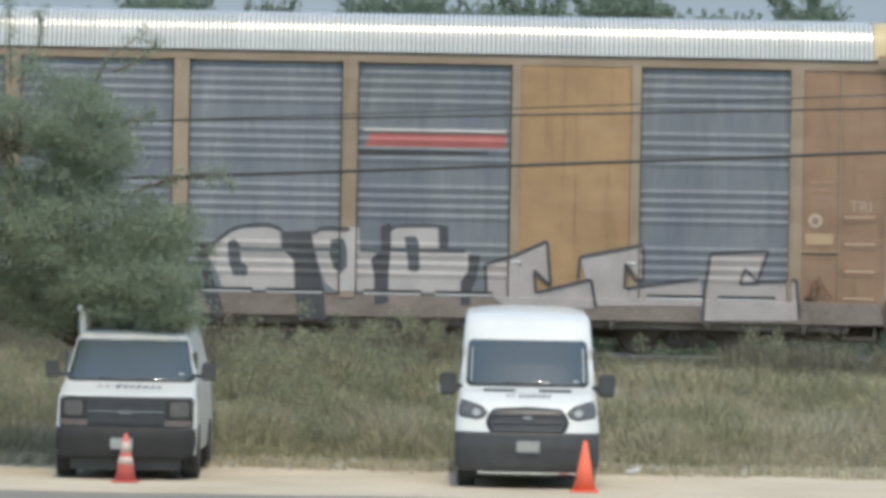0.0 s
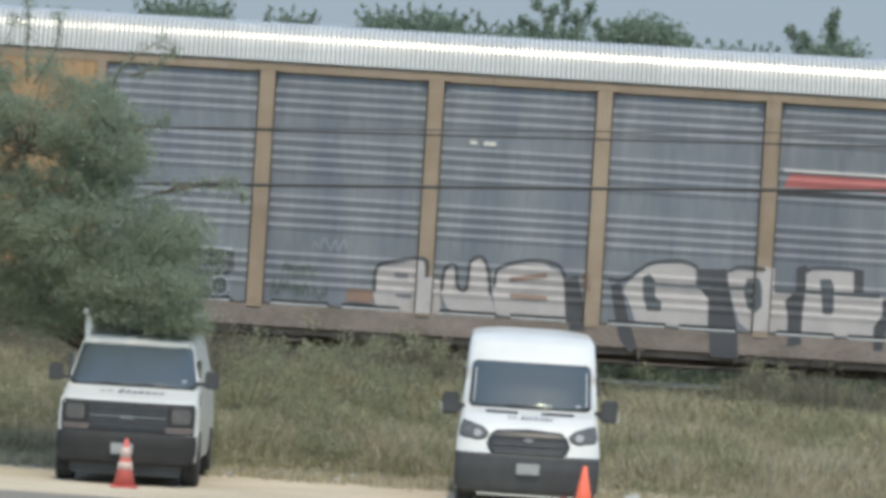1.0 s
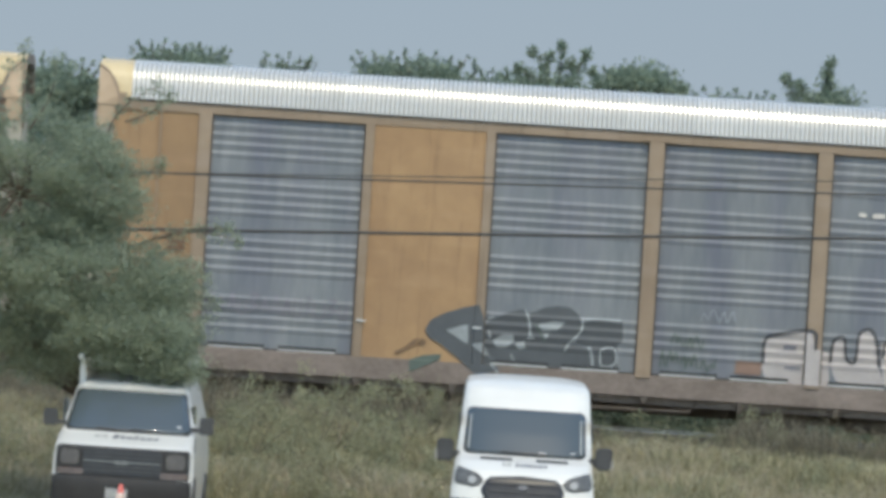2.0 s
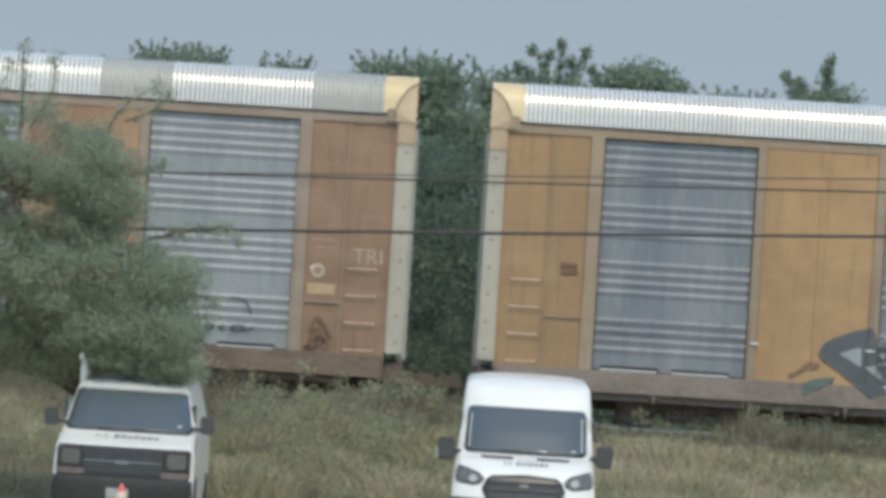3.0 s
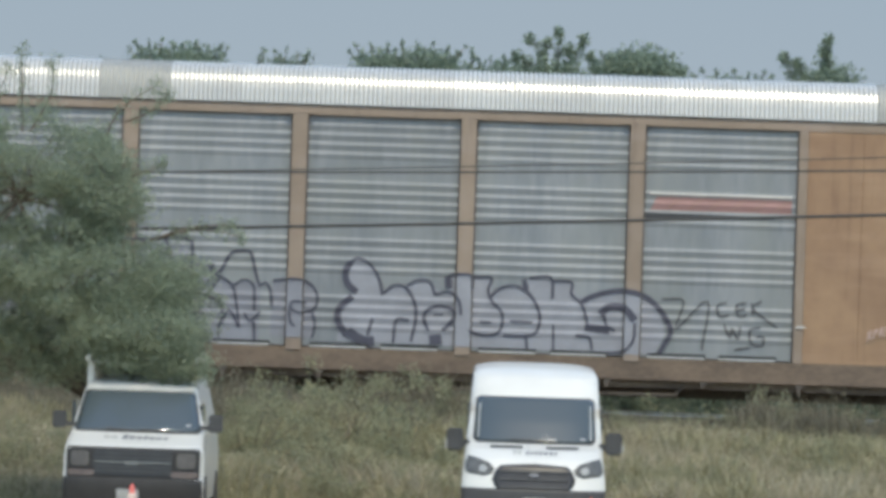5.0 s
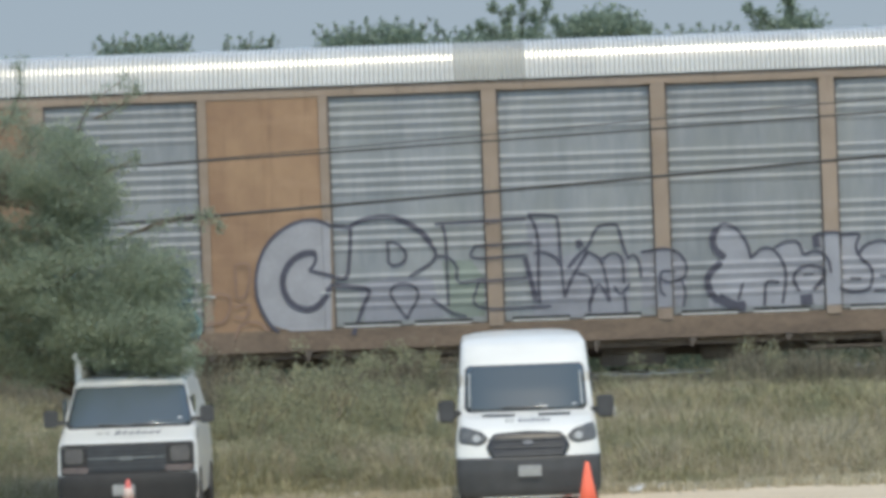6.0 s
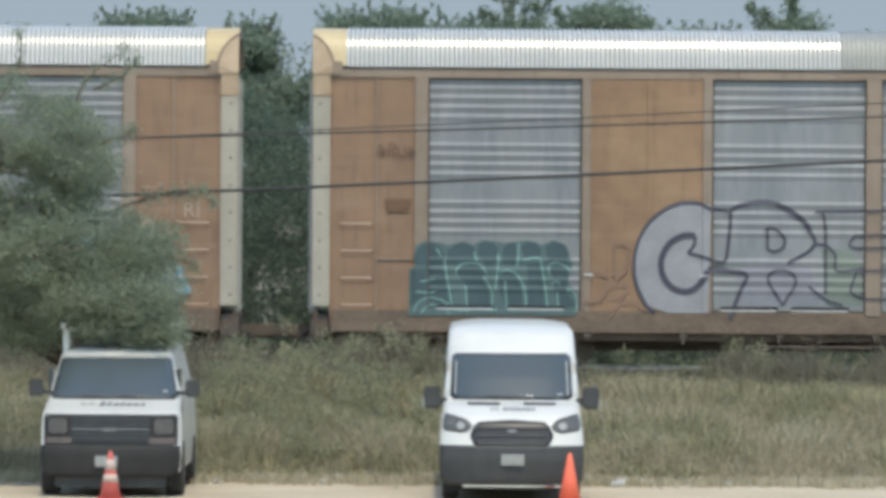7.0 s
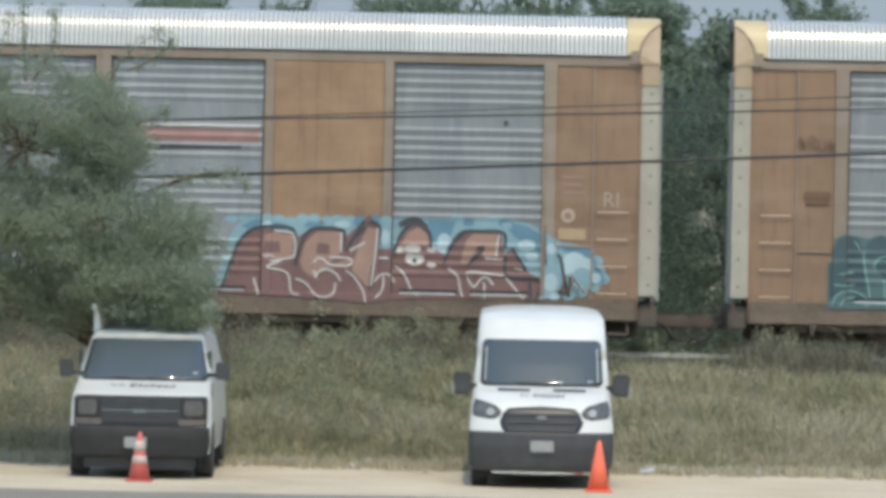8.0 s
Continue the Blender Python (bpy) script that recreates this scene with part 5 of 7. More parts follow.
    for _ in range(130):
        x, y = -9 + 18 * rng.random(), 114.6 + 0.5 * rng.normal()
        r = 0.015 + 0.035 * rng.random()
        k = len(verts)
        verts += [(x - r, y, 0.0), (x, y - r, 0.0), (x + r * 1.2, y, 0.0), (x, y + r, 0.0), (x + r * 0.2, y, r * 1.3 + 0.02)]
        faces += [(k, k + 1, k + 4), (k + 1, k + 2, k + 4), (k + 2, k + 3, k + 4), (k + 3, k, k + 4)]
    tagged(cloud("pebbles", verts, faces, M_CREAM), "pale stones scattered along the verge", "stones", kind="stuff")
    verts, faces = [], []
    for _ in range(34):
        x, y, z = -8.5 + 17 * rng.random(), 115.0 + 0.4 * rng.normal(), 0.05
        a, w, d = rng.random() * math.tau, 0.04 + 0.09 * rng.random(), 0.03 + 0.03 * rng.random()
        c, t = math.cos(a), math.sin(a)
        k = len(verts)
        for dx, dy, dz in ((-w, -d, 0), (w, -d, 0.02), (w, d, 0.07), (-w, d, 0.05), (-w * 0.8, -d * 0.8, -0.03), (w * 0.8, -d * 0.8, -0.02), (w * 0.8, d * 0.8, 0.02), (-w * 0.8, d * 0.8, 0.0)):
            verts.append((x + dx * c - dy * t, y + dx * t + dy * c, z + dz))
        faces += [(k, k + 1, k + 2, k + 3), (k + 7, k + 6, k + 5, k + 4), (k, k + 4, k + 5, k + 1), (k + 1, k + 5, k + 6, k + 2), (k + 2, k + 6, k + 7, k + 3), (k + 3, k + 7, k + 4, k)]
    tagged(cloud("litter", verts, faces, M_SLOT), "crumpled pale litter along the grass edge", "litter", kind="stuff")
    # leafy shrubs
    shrubs = [(-2.6, 119.5, 1.1), (-1.6, 118.6, 1.1), (-2.2, 121.5, 1.4), (-3.4, 121, 1.2), (-0.9, 121, 1.2), (-0.2, 119.3, 0.7), (-4.2, 118.8, 0.6), (-6.6, 119, 0.9), (-1.4, 124.5, 0.9),
              (0.4, 123.5, 0.7), (3.2, 124.6, 0.6), (5.1, 125, 0.7), (-3.2, 125, 0.8), (-5, 124.5, 0.8), (2.6, 126, 0.5), (6.5, 125.6, 0.6), (4.2, 126.2, 0.5), (-0.4, 126.2, 0.6), (-2.2, 126.2, 0.6), (1.2, 126.4, 0.5), (-3.0, 117.6, 0.6), (-0.7, 117.4, 0.55), (-1.9, 116.9, 0.5), (-2.7, 123.2, 1.1), (-1.6, 122.8, 1.0), (0.3, 121.6, 0.9), (3.6, 119.6, 0.5), (5.6, 121.2, 0.55), (7.3, 119.0, 0.5), (4.6, 117.3, 0.4), (-7.2, 118.6, 0.8)]
    for _ in range(26):
        shrubs.append((-9 + 17 * rng.random(), 117.0 + 6.5 * rng.random(), 0.28 + 0.3 * rng.random()))
    for i, (x, y, r) in enumerate(shrubs):
        verts, faces = [], []
        g = ground_z(x, y)
        for _ in range(int(26 * r + 6)):
            p = (rng.normal() * r * 0.45, rng.normal() * r * 0.4, abs(rng.normal()) * r * 0.5 + 0.12)
            leaf_quads(rng, p, 0.2, 80, 0.031, verts, faces)
        ob = new("shrub")
        ob.location = (x, y, g)
        tagged(ob, "low straggly green shrub in dry grass", "shrub", "embankment shrubs")
        for k in range(5):
            q, rr = limb((0, 0, -0.05), (rng.normal() * r * 0.4, rng.normal() * r * 0.4, r * 0.8), 0.018, 0.006, rng, 0.06, 4)
            part("stem", tube(q, rr, 4), M_BARK, ob)
        cloud("foliage", verts, faces, M_SHRUB, ob)


def build_wires():
    for z0, z1, r in ((4.405, 4.92, 0.026), (5.24, 5.59, 0.016), (5.275, 5.80, 0.01)):
        # heights at x = -2.96 and x = 6.76; a slight sag
        k = (z1 - z0) / 9.72
        pts = [(x, 117.0, z0 + k * (x + 2.96) + 0.00035 * (x + 2.96) * (x - 6.76)) for x in range(-60, 61, 3)]
        tagged(finish(tube(pts, r, 6), "overhead_cable", M_WIRE), "black overhead cable strung above the verge", "cable", "overhead cables")


def graffiti():
    """The sprayed pieces and tags, letter by letter."""
    fill(CAR_A, "white", [(11.44, 1.95), (11.62, 2.06), (12.26, 2.15), (12.33, 1.88), (12.57, 1.8), (12.61, 1.24), (11.54, 1.24), (11.46, 1.5)])
    fill(CAR_A, "white", [(12.63, 2.01), (12.81, 2.08), (12.87, 1.73), (13.02, 1.7), (13.06, 2.15), (13.24, 2.25), (13.36, 2.06), (13.43, 1.62), (13.53, 1.33), (13.01, 1.26), (12.71, 1.35), (12.58, 1.64)])
    fill(CAR_A, "white", [(13.44, 2.02), (13.69, 2.16), (14.27, 2.26), (14.42, 2.12), (14.65, 2.03), (14.73, 1.26), (14.11, 1.24), (13.53, 1.3), (13.46, 1.69)])
    line(CAR_A, "black", 0.059, [(11.47, 1.57), (11.48, 1.94), (11.67, 2.06), (12.28, 2.16), (12.34, 1.85)])
    line(CAR_A, "black", 0.051, [(12.6, 1.64), (12.64, 2.01), (12.81, 2.08), (12.87, 1.73), (13.02, 1.7), (13.06, 2.15), (13.24, 2.25), (13.36, 2.06), (13.43, 1.62)])
    line(CAR_A, "black", 0.051, [(13.48, 1.77), (13.54, 2.07), (13.98, 2.23), (14.42, 2.23), (14.65, 2.03), (14.75, 1.26)])
    line(CAR_A, "haze", 0.08, [(11.8, 1.86), (12.02, 1.86)])
    line(CAR_A, "haze", 0.05, [(11.84, 1.52), (12.1, 1.52)])
    line(CAR_A, "rust", 0.073, [(13.74, 1.9), (14.36, 2.01)])
    line(CAR_A, "rust", 0.073, [(13.76, 1.63), (14.38, 1.62)])
    line(CAR_A, "black", 0.249, [(14.76, 2.0), (14.86, 1.63), (14.92, 1.13)])
    line(CAR_A, "rust", 0.117, [(15.01, 2.08), (15.04, 1.79)])
    line(CAR_A, "rust", 0.220, [(11.01, 1.47), (11.45, 1.46)])
    fill(CAR_A, "white", [(15.66, 1.83), (15.72, 1.96), (15.98, 2.22), (16.22, 2.32), (16.64, 2.35), (16.85, 2.32), (16.86, 2.00), (17.09, 1.97), (17.11, 1.28), (16.58, 1.29), (15.91, 1.28), (15.77, 1.64)])
    fill(CAR_A, "white", [(17.39, 2.22), (17.52, 2.30), (17.98, 2.28), (18.00, 2.38), (18.19, 2.36), (18.20, 1.98), (18.56, 1.99), (18.45, 1.82), (18.45, 1.30), (17.82, 1.29), (17.64, 1.41), (17.50, 1.79)])
    fill(CAR_A, "white", [(18.72, 2.30), (18.83, 2.38), (19.52, 2.38), (19.53, 2.04), (19.94, 2.01), (20.20, 1.93), (20.12, 1.28), (19.34, 1.29), (18.70, 1.29), (18.70, 1.83)])
    fill(CAR_A, "black", [(16.88, 2.27), (17.39, 2.30), (17.42, 2.02), (17.50, 1.74), (17.61, 1.32), (17.66, 0.75), (17.19, 0.73), (17.13, 1.30), (17.10, 1.78), (16.90, 1.98)])
    fill(CAR_A, "black", [(18.55, 2.39), (18.72, 2.46), (18.73, 2.04), (18.69, 1.54), (18.70, 1.11), (18.47, 1.06), (18.46, 1.53), (18.39, 1.82), (18.56, 2.01)])
    fill(CAR_A, "dark", [(15.97, 2.07), (16.08, 2.15), (16.18, 2.04), (16.21, 1.75), (16.32, 1.68), (16.31, 1.52), (16.08, 1.52), (16.00, 1.74)])
    fill(CAR_A, "dark", [(17.72, 2.16), (17.93, 2.18), (17.99, 2.01), (18.00, 1.71), (17.89, 1.59), (17.77, 1.66), (17.69, 1.93)])
    fill(CAR_A, "dark", [(18.95, 2.22), (19.14, 2.24), (19.20, 2.13), (19.22, 1.69), (19.16, 1.63), (19.03, 1.65), (19.00, 1.93)])
    fill(CAR_A, "black", [(19.52, 2.44), (19.69, 2.41), (19.70, 2.05), (19.55, 2.04)])
    fill(CAR_A, "black", [(20.03, 1.96), (20.24, 1.93), (20.19, 1.59), (20.10, 1.30), (20.07, 1.09), (19.92, 1.08), (19.91, 1.48), (20.04, 1.68)])
    fill(CAR_A, "black", [(15.44, 1.92), (15.61, 1.96), (15.67, 1.73), (15.78, 1.36), (15.95, 0.89), (15.83, 0.79), (15.64, 1.02), (15.53, 1.44)])
    line(CAR_A, "black", 0.048, [(15.40, 2.01), (15.65, 2.01), (15.91, 2.20), (16.15, 2.34), (16.64, 2.39), (16.89, 2.30)])
    line(CAR_A, "black", 0.048, [(17.43, 2.26), (17.60, 2.35), (18.03, 2.34)])
    line(CAR_A, "black", 0.038, [(18.72, 2.38), (19.07, 2.43), (19.55, 2.42)])
    # dark bands across the letters: a shadow line drawn in spray colour
    line(CAR_A, "dark", 0.057, [(16.18, 1.97), (17.13, 1.97)])
    line(CAR_A, "dark", 0.057, [(17.40, 1.98), (17.75, 1.99)])
    line(CAR_A, "dark", 0.057, [(18.73, 2.00), (19.99, 2.00)])
    line(CAR_A, "dark", 0.048, [(18.20, 1.98), (18.56, 1.97)])
    fill(CAR_A, "pink", [(20.33, 1.78), (20.8, 1.94), (21.35, 2.19), (21.41, 1.47), (21.15, 1.69), (21.18, 1.32), (22.09, 1.56), (22.19, 1.23), (22.17, 1.08), (20.71, 1.06), (20.35, 1.31)])
    fill(CAR_A, "pink", [(21.92, 1.92), (22.96, 2.16), (22.97, 1.57), (22.71, 1.83), (22.68, 1.42), (23.96, 1.59), (24.0, 1.15), (22.22, 1.12), (22.02, 1.56)])
    fill(CAR_A, "pink", [(24.02, 1.12), (24.1, 2.03), (25.07, 2.11), (24.91, 1.57), (25.57, 1.62), (25.63, 1.04), (25.58, 0.93), (24.02, 0.9)])
    line(CAR_A, "black", 0.051, [(20.35, 1.31), (20.32, 1.78), (20.8, 1.94), (21.36, 2.2), (21.43, 1.44), (21.15, 1.7), (21.18, 1.32), (22.11, 1.56), (22.2, 1.08)], True)
    line(CAR_A, "black", 0.051, [(21.89, 1.55), (21.92, 1.94), (22.98, 2.16), (22.99, 1.57), (22.86, 1.57), (22.69, 1.85), (22.67, 1.42), (23.96, 1.61)], True)
    line(CAR_A, "black", 0.051, [(24.0, 0.82), (24.02, 1.3), (24.11, 2.03), (25.09, 2.11), (24.91, 1.57), (25.57, 1.62), (25.63, 0.96)], True)
    line(CAR_A, "black", 0.044, [(24.62, 1.53), (24.7, 1.79), (24.94, 1.55), (24.6, 1.53)], True)
    fill(CAR_A, "stain", [(5.25, 1.36), (5.42, 1.44), (5.56, 1.58), (5.66, 1.62), (5.6, 1.5), (5.44, 1.4), (5.3, 1.31)])
    blob(CAR_A, "stain", 5.72, 1.55, 0.07, 0.8)
    fill(CAR_A, "dark", [(5.75, 1.75), (5.83, 1.92), (6.04, 2.05), (6.36, 2.17), (6.64, 2.24), (6.72, 2.05), (6.78, 1.62), (6.64, 1.56), (6.86, 1.36), (7.05, 1.17), (6.67, 1.04), (6.37, 1.29), (6.05, 1.52), (5.83, 1.64)])
    fill(CAR_A, "moss", [(5.52, 1.24), (5.75, 1.33), (6.06, 1.37), (6.03, 1.27), (5.79, 1.16), (5.53, 1.02)])
    fill(CAR_A, "pale_spray", [(6.11, 1.77), (6.33, 1.86), (6.47, 1.89), (6.49, 1.61), (6.47, 1.57)])
    fill(CAR_A, "pale_spray", [(6.54, 1.57), (6.73, 1.60), (6.84, 1.42), (6.80, 1.38)])
    fill(CAR_A, "dark", [(6.76, 1.91), (6.90, 2.03), (7.17, 2.15), (7.40, 2.22), (7.51, 2.15), (7.74, 2.26), (7.97, 2.30), (8.17, 2.29), (8.32, 2.18), (8.39, 2.02), (8.34, 1.82), (8.23, 1.68), (8.52, 1.64), (8.59, 1.27), (7.80, 1.27), (7.23, 1.27), (6.89, 1.36), (6.79, 1.53)])
    fill(CAR_A, "dark", [(8.38, 2.05), (8.56, 2.10), (8.89, 2.13), (9.07, 2.10), (9.09, 1.78), (9.00, 1.69), (9.02, 1.30), (8.62, 1.29), (8.56, 1.65), (8.30, 1.68)])
    fill(CAR_A, "pale_spray", [(6.90, 1.65), (7.05, 1.76), (7.24, 1.77), (7.26, 1.66), (7.14, 1.55), (6.98, 1.54)])
    fill(CAR_A, "pale_spray", [(7.28, 1.62), (7.43, 1.67), (7.46, 1.55), (7.35, 1.53)])
    fill(CAR_A, "pale_spray", [(7.64, 1.97), (7.90, 2.04), (8.11, 2.04), (7.99, 1.90), (7.73, 1.86)])
    fill(CAR_A, "pale_spray", [(7.73, 1.82), (7.86, 1.83), (7.79, 1.73)])
    line(CAR_A, "pale", 0.027, [(7.42, 2.20), (7.49, 2.05), (7.53, 1.77)])
    line(CAR_A, "pale", 0.027, [(7.47, 1.73), (7.60, 1.74)])
    line(CAR_A, "pale", 0.027, [(6.80, 2.03), (6.91, 2.05)])
    line(CAR_A, "pale", 0.027, [(6.83, 1.80), (6.86, 1.69)])
    line(CAR_A, "pale", 0.027, [(8.40, 2.13), (8.39, 1.94), (8.30, 1.80), (8.20, 1.70), (8.12, 1.56)])
    line(CAR_A, "pale", 0.027, [(8.44, 2.10), (8.61, 2.13), (9.04, 2.12)])
    line(CAR_A, "pale", 0.027, [(8.52, 1.64), (8.59, 1.53), (8.62, 1.27)])
    line(CAR_A, "pale", 0.027, [(8.72, 1.58), (8.79, 1.64), (8.96, 1.64), (9.00, 1.43), (8.92, 1.35), (8.75, 1.35), (8.72, 1.56)])
    line(CAR_A, "moss", 0.024, [(7.59, 1.98), (7.78, 1.69)])
    line(CAR_A, "pale_spray", 0.029, [(7.22, 1.44), (7.35, 1.22)])
    line(CAR_A, "pale_spray", 0.029, [(6.89, 1.25), (7.03, 1.12)])
    line(CAR_A, "moss", 0.022, [(9.9, 1.78), (9.96, 1.97), (10.01, 1.8), (10.03, 1.93), (10.12, 1.77), (10.17, 1.89)])
    line(CAR_A, "moss", 0.022, [(10.18, 1.73), (10.23, 1.93), (10.26, 1.73), (10.33, 1.96), (10.4, 1.73), (10.45, 1.88)])
    line(CAR_A, "moss", 0.026, [(9.74, 1.39), (9.77, 1.68), (9.83, 1.4), (9.91, 1.68), (9.94, 1.48), (10.0, 1.66), (10.04, 1.47)])
    line(CAR_A, "moss", 0.026, [(10.09, 1.47), (10.15, 1.6), (10.17, 1.39), (10.22, 1.58), (10.27, 1.43), (10.31, 1.64), (10.37, 1.4)])
    line(CAR_A, "moss", 0.024, [(10.43, 1.4), (10.47, 1.55), (10.54, 1.36), (10.6, 1.5), (10.65, 1.43), (10.67, 1.58)])
    line(CAR_A, "grey", 0.03, [(10.37, 2.19), (10.43, 2.33), (10.51, 2.23), (10.58, 2.41), (10.68, 2.22)])
    line(CAR_A, "grey", 0.03, [(10.69, 2.17), (10.77, 2.39), (10.82, 2.2), (10.92, 2.4), (10.96, 2.22)])
    line(CAR_B, "black", 0.032, [(19.59, 2.22), (19.44, 2.16), (19.47, 1.98), (19.63, 2.01)])
    line(CAR_B, "black", 0.032, [(19.92, 2.22), (19.76, 2.18), (19.79, 2.0), (19.93, 2.02)])
    line(CAR_B, "black", 0.032, [(19.78, 2.1), (19.9, 2.12)])
    line(CAR_B, "black", 0.032, [(20.01, 2.22), (20.04, 2.02)])
    line(CAR_B, "black", 0.032, [(20.17, 2.26), (20.04, 2.12), (20.45, 1.82)])
    line(CAR_B, "black", 0.032, [(19.55, 1.85), (19.66, 1.63), (19.69, 1.79), (19.79, 1.61), (19.83, 1.82)])
    line(CAR_B, "black", 0.032, [(20.17, 1.82), (19.99, 1.76), (20.03, 1.54), (20.21, 1.52), (20.22, 1.66), (20.11, 1.66)])
    line(CAR_B, "black", 0.032, [(18.49, 2.24), (18.86, 2.22), (18.75, 1.75), (19.27, 2.24), (19.19, 1.41)])
    line(CAR_B, "black", 0.032, [(19.74, 1.43), (20.01, 1.47)])
    fill(CAR_B, "silver", [(6.67, 3.05), (6.26, 3.07), (5.93, 2.94), (5.64, 2.69), (5.47, 2.33), (5.43, 1.95), (5.52, 1.57), (5.68, 1.33), (6.01, 1.22), (6.68, 1.22), (6.70, 1.85), (6.72, 3.03)])
    fill(CAR_B, "wash", [(7.25, 1.32), (7.16, 1.94), (7.73, 2.08), (8.40, 2.03), (8.58, 1.36)])
    fill(CAR_B, "wash", [(10.02, 2.92), (10.50, 2.87), (10.57, 2.30), (10.97, 2.39), (11.25, 2.29), (11.73, 2.29), (11.72, 1.29), (10.10, 1.27)])
    fill(CAR_B, "moss_wash", [(8.59, 2.31), (9.06, 2.31), (9.27, 2.02), (9.27, 1.35), (8.68, 1.36)])
    line(CAR_B, "ink", 0.052, [(6.72, 2.97), (6.50, 3.07), (6.22, 3.07), (5.91, 2.94), (5.64, 2.69), (5.47, 2.33), (5.43, 1.95), (5.50, 1.62), (5.68, 1.30), (5.80, 1.23)])
    line(CAR_B, "ink", 0.105, [(6.46, 2.52), (6.26, 2.52), (6.04, 2.40), (5.90, 2.16), (5.90, 1.90), (6.03, 1.68), (6.25, 1.58), (6.44, 1.62), (6.61, 1.79), (6.68, 1.94)])
    line(CAR_B, "ink", 0.057, [(6.46, 2.52), (6.44, 2.36), (6.34, 2.23)])
    line(CAR_B, "ink", 0.057, [(6.34, 2.23), (6.64, 2.15), (6.95, 2.09), (7.02, 2.42), (7.05, 2.80), (7.02, 2.93), (6.72, 2.97)])
    line(CAR_B, "ink", 0.067, [(7.02, 2.93), (7.26, 3.05), (7.60, 3.10), (7.88, 3.06)])
    line(CAR_B, "ink", 0.095, [(7.83, 3.06), (8.07, 2.94), (8.29, 2.77), (8.40, 2.60)])
    line(CAR_B, "ink", 0.052, [(8.40, 2.60), (8.48, 2.45), (8.42, 2.31), (8.26, 2.20), (8.02, 2.07)])
    line(CAR_B, "ink", 0.048, [(7.66, 2.66), (7.81, 2.64), (7.96, 2.49), (7.94, 2.33), (7.79, 2.26), (7.68, 2.32), (7.68, 2.51), (7.66, 2.66)])
    line(CAR_B, "ink", 0.067, [(6.68, 1.98), (7.02, 1.94), (7.33, 1.86), (7.23, 1.61), (7.12, 1.32), (7.04, 1.12)])
    line(CAR_B, "ink", 0.043, [(7.95, 1.36), (7.77, 1.63), (7.69, 1.80), (7.77, 1.92), (7.96, 1.95), (8.13, 1.86), (8.15, 1.70), (8.05, 1.53), (7.95, 1.36)])
    line(CAR_B, "ink", 0.043, [(8.59, 2.96), (8.65, 2.69), (8.66, 2.02), (8.66, 1.55)])
    line(CAR_B, "ink", 0.043, [(8.49, 2.39), (8.67, 2.37), (8.82, 2.21), (8.85, 1.95), (9.30, 1.98)])
    line(CAR_B, "ink", 0.043, [(8.38, 1.68), (8.68, 1.45), (8.96, 1.36)])
    line(CAR_B, "ink", 0.043, [(8.48, 2.94), (9.07, 2.95), (10.02, 2.97)])
    line(CAR_B, "ink", 0.038, [(9.14, 2.54), (9.12, 2.34), (10.02, 2.36)])
    line(CAR_B, "ink", 0.038, [(9.14, 2.54), (10.11, 2.57)])
    line(CAR_B, "ink", 0.038, [(9.16, 1.94), (10.07, 1.98)])
    line(CAR_B, "ink", 0.038, [(9.18, 1.94), (9.17, 1.51), (10.39, 1.48)])
    line(CAR_B, "ink", 0.038, [(9.31, 1.96), (9.31, 1.54)])
    line(CAR_B, "ink", 0.057, [(10.06, 3.04), (10.17, 2.82), (10.21, 2.49), (10.19, 1.92), (10.20, 1.54)])
    line(CAR_B, "ink", 0.086, [(9.98, 2.32), (10.07, 1.92), (10.13, 1.59)])
    line(CAR_B, "ink", 0.048, [(10.06, 3.04), (10.45, 3.00), (10.55, 2.91), (10.57, 2.39), (10.60, 1.92), (10.62, 1.61)])
    line(CAR_B, "ink", 0.048, [(10.13, 2.38), (10.30, 2.39), (10.49, 2.30), (10.59, 2.15)])
    line(CAR_B, "ink", 0.057, [(10.62, 1.61), (10.74, 1.91), (10.89, 2.15), (11.04, 2.39)])
    line(CAR_B, "ink", 0.057, [(10.70, 2.11), (10.85, 2.29), (11.06, 2.48)])
    line(CAR_B, "ink", 0.133, [(10.85, 2.50), (10.95, 2.54)])
    line(CAR_B, "ink", 0.048, [(11.06, 2.48), (11.21, 2.77), (11.45, 2.82), (11.56, 2.77), (11.63, 2.48), (11.69, 2.29)])
    line(CAR_B, "ink", 0.043, [(11.06, 2.37), (11.25, 2.23), (11.33, 1.91), (11.38, 1.53)])
    line(CAR_B, "ink", 0.043, [(10.85, 2.01), (11.04, 1.95), (11.10, 1.72), (11.04, 1.53), (11.04, 1.34)])
    line(CAR_B, "ink", 0.043, [(11.04, 1.48), (11.20, 1.82), (11.38, 1.53)])
    line(CAR_B, "ink", 0.043, [(11.27, 2.23), (11.44, 2.33), (11.61, 2.23), (11.63, 1.81)])
    line(CAR_B, "ink", 0.043, [(11.46, 1.78), (11.57, 1.64), (11.73, 1.81)])
    line(CAR_B, "ink", 0.043, [(11.63, 1.64), (11.65, 1.29)])
    line(CAR_B, "ink", 0.043, [(11.69, 2.24), (11.82, 2.29), (11.90, 2.14), (11.92, 1.91)])
    fill(CAR_B, "wash", [(11.93, 2.35), (12.41, 2.36), (12.67, 2.24), (12.68, 1.77), (12.63, 1.39), (11.91, 1.40)])
    line(CAR_B, "ink", 0.043, [(11.93, 2.33), (12.31, 2.38), (12.56, 2.30), (12.69, 2.10), (12.64, 1.88), (12.40, 1.81), (12.25, 1.89), (12.29, 2.00), (12.51, 1.98)])
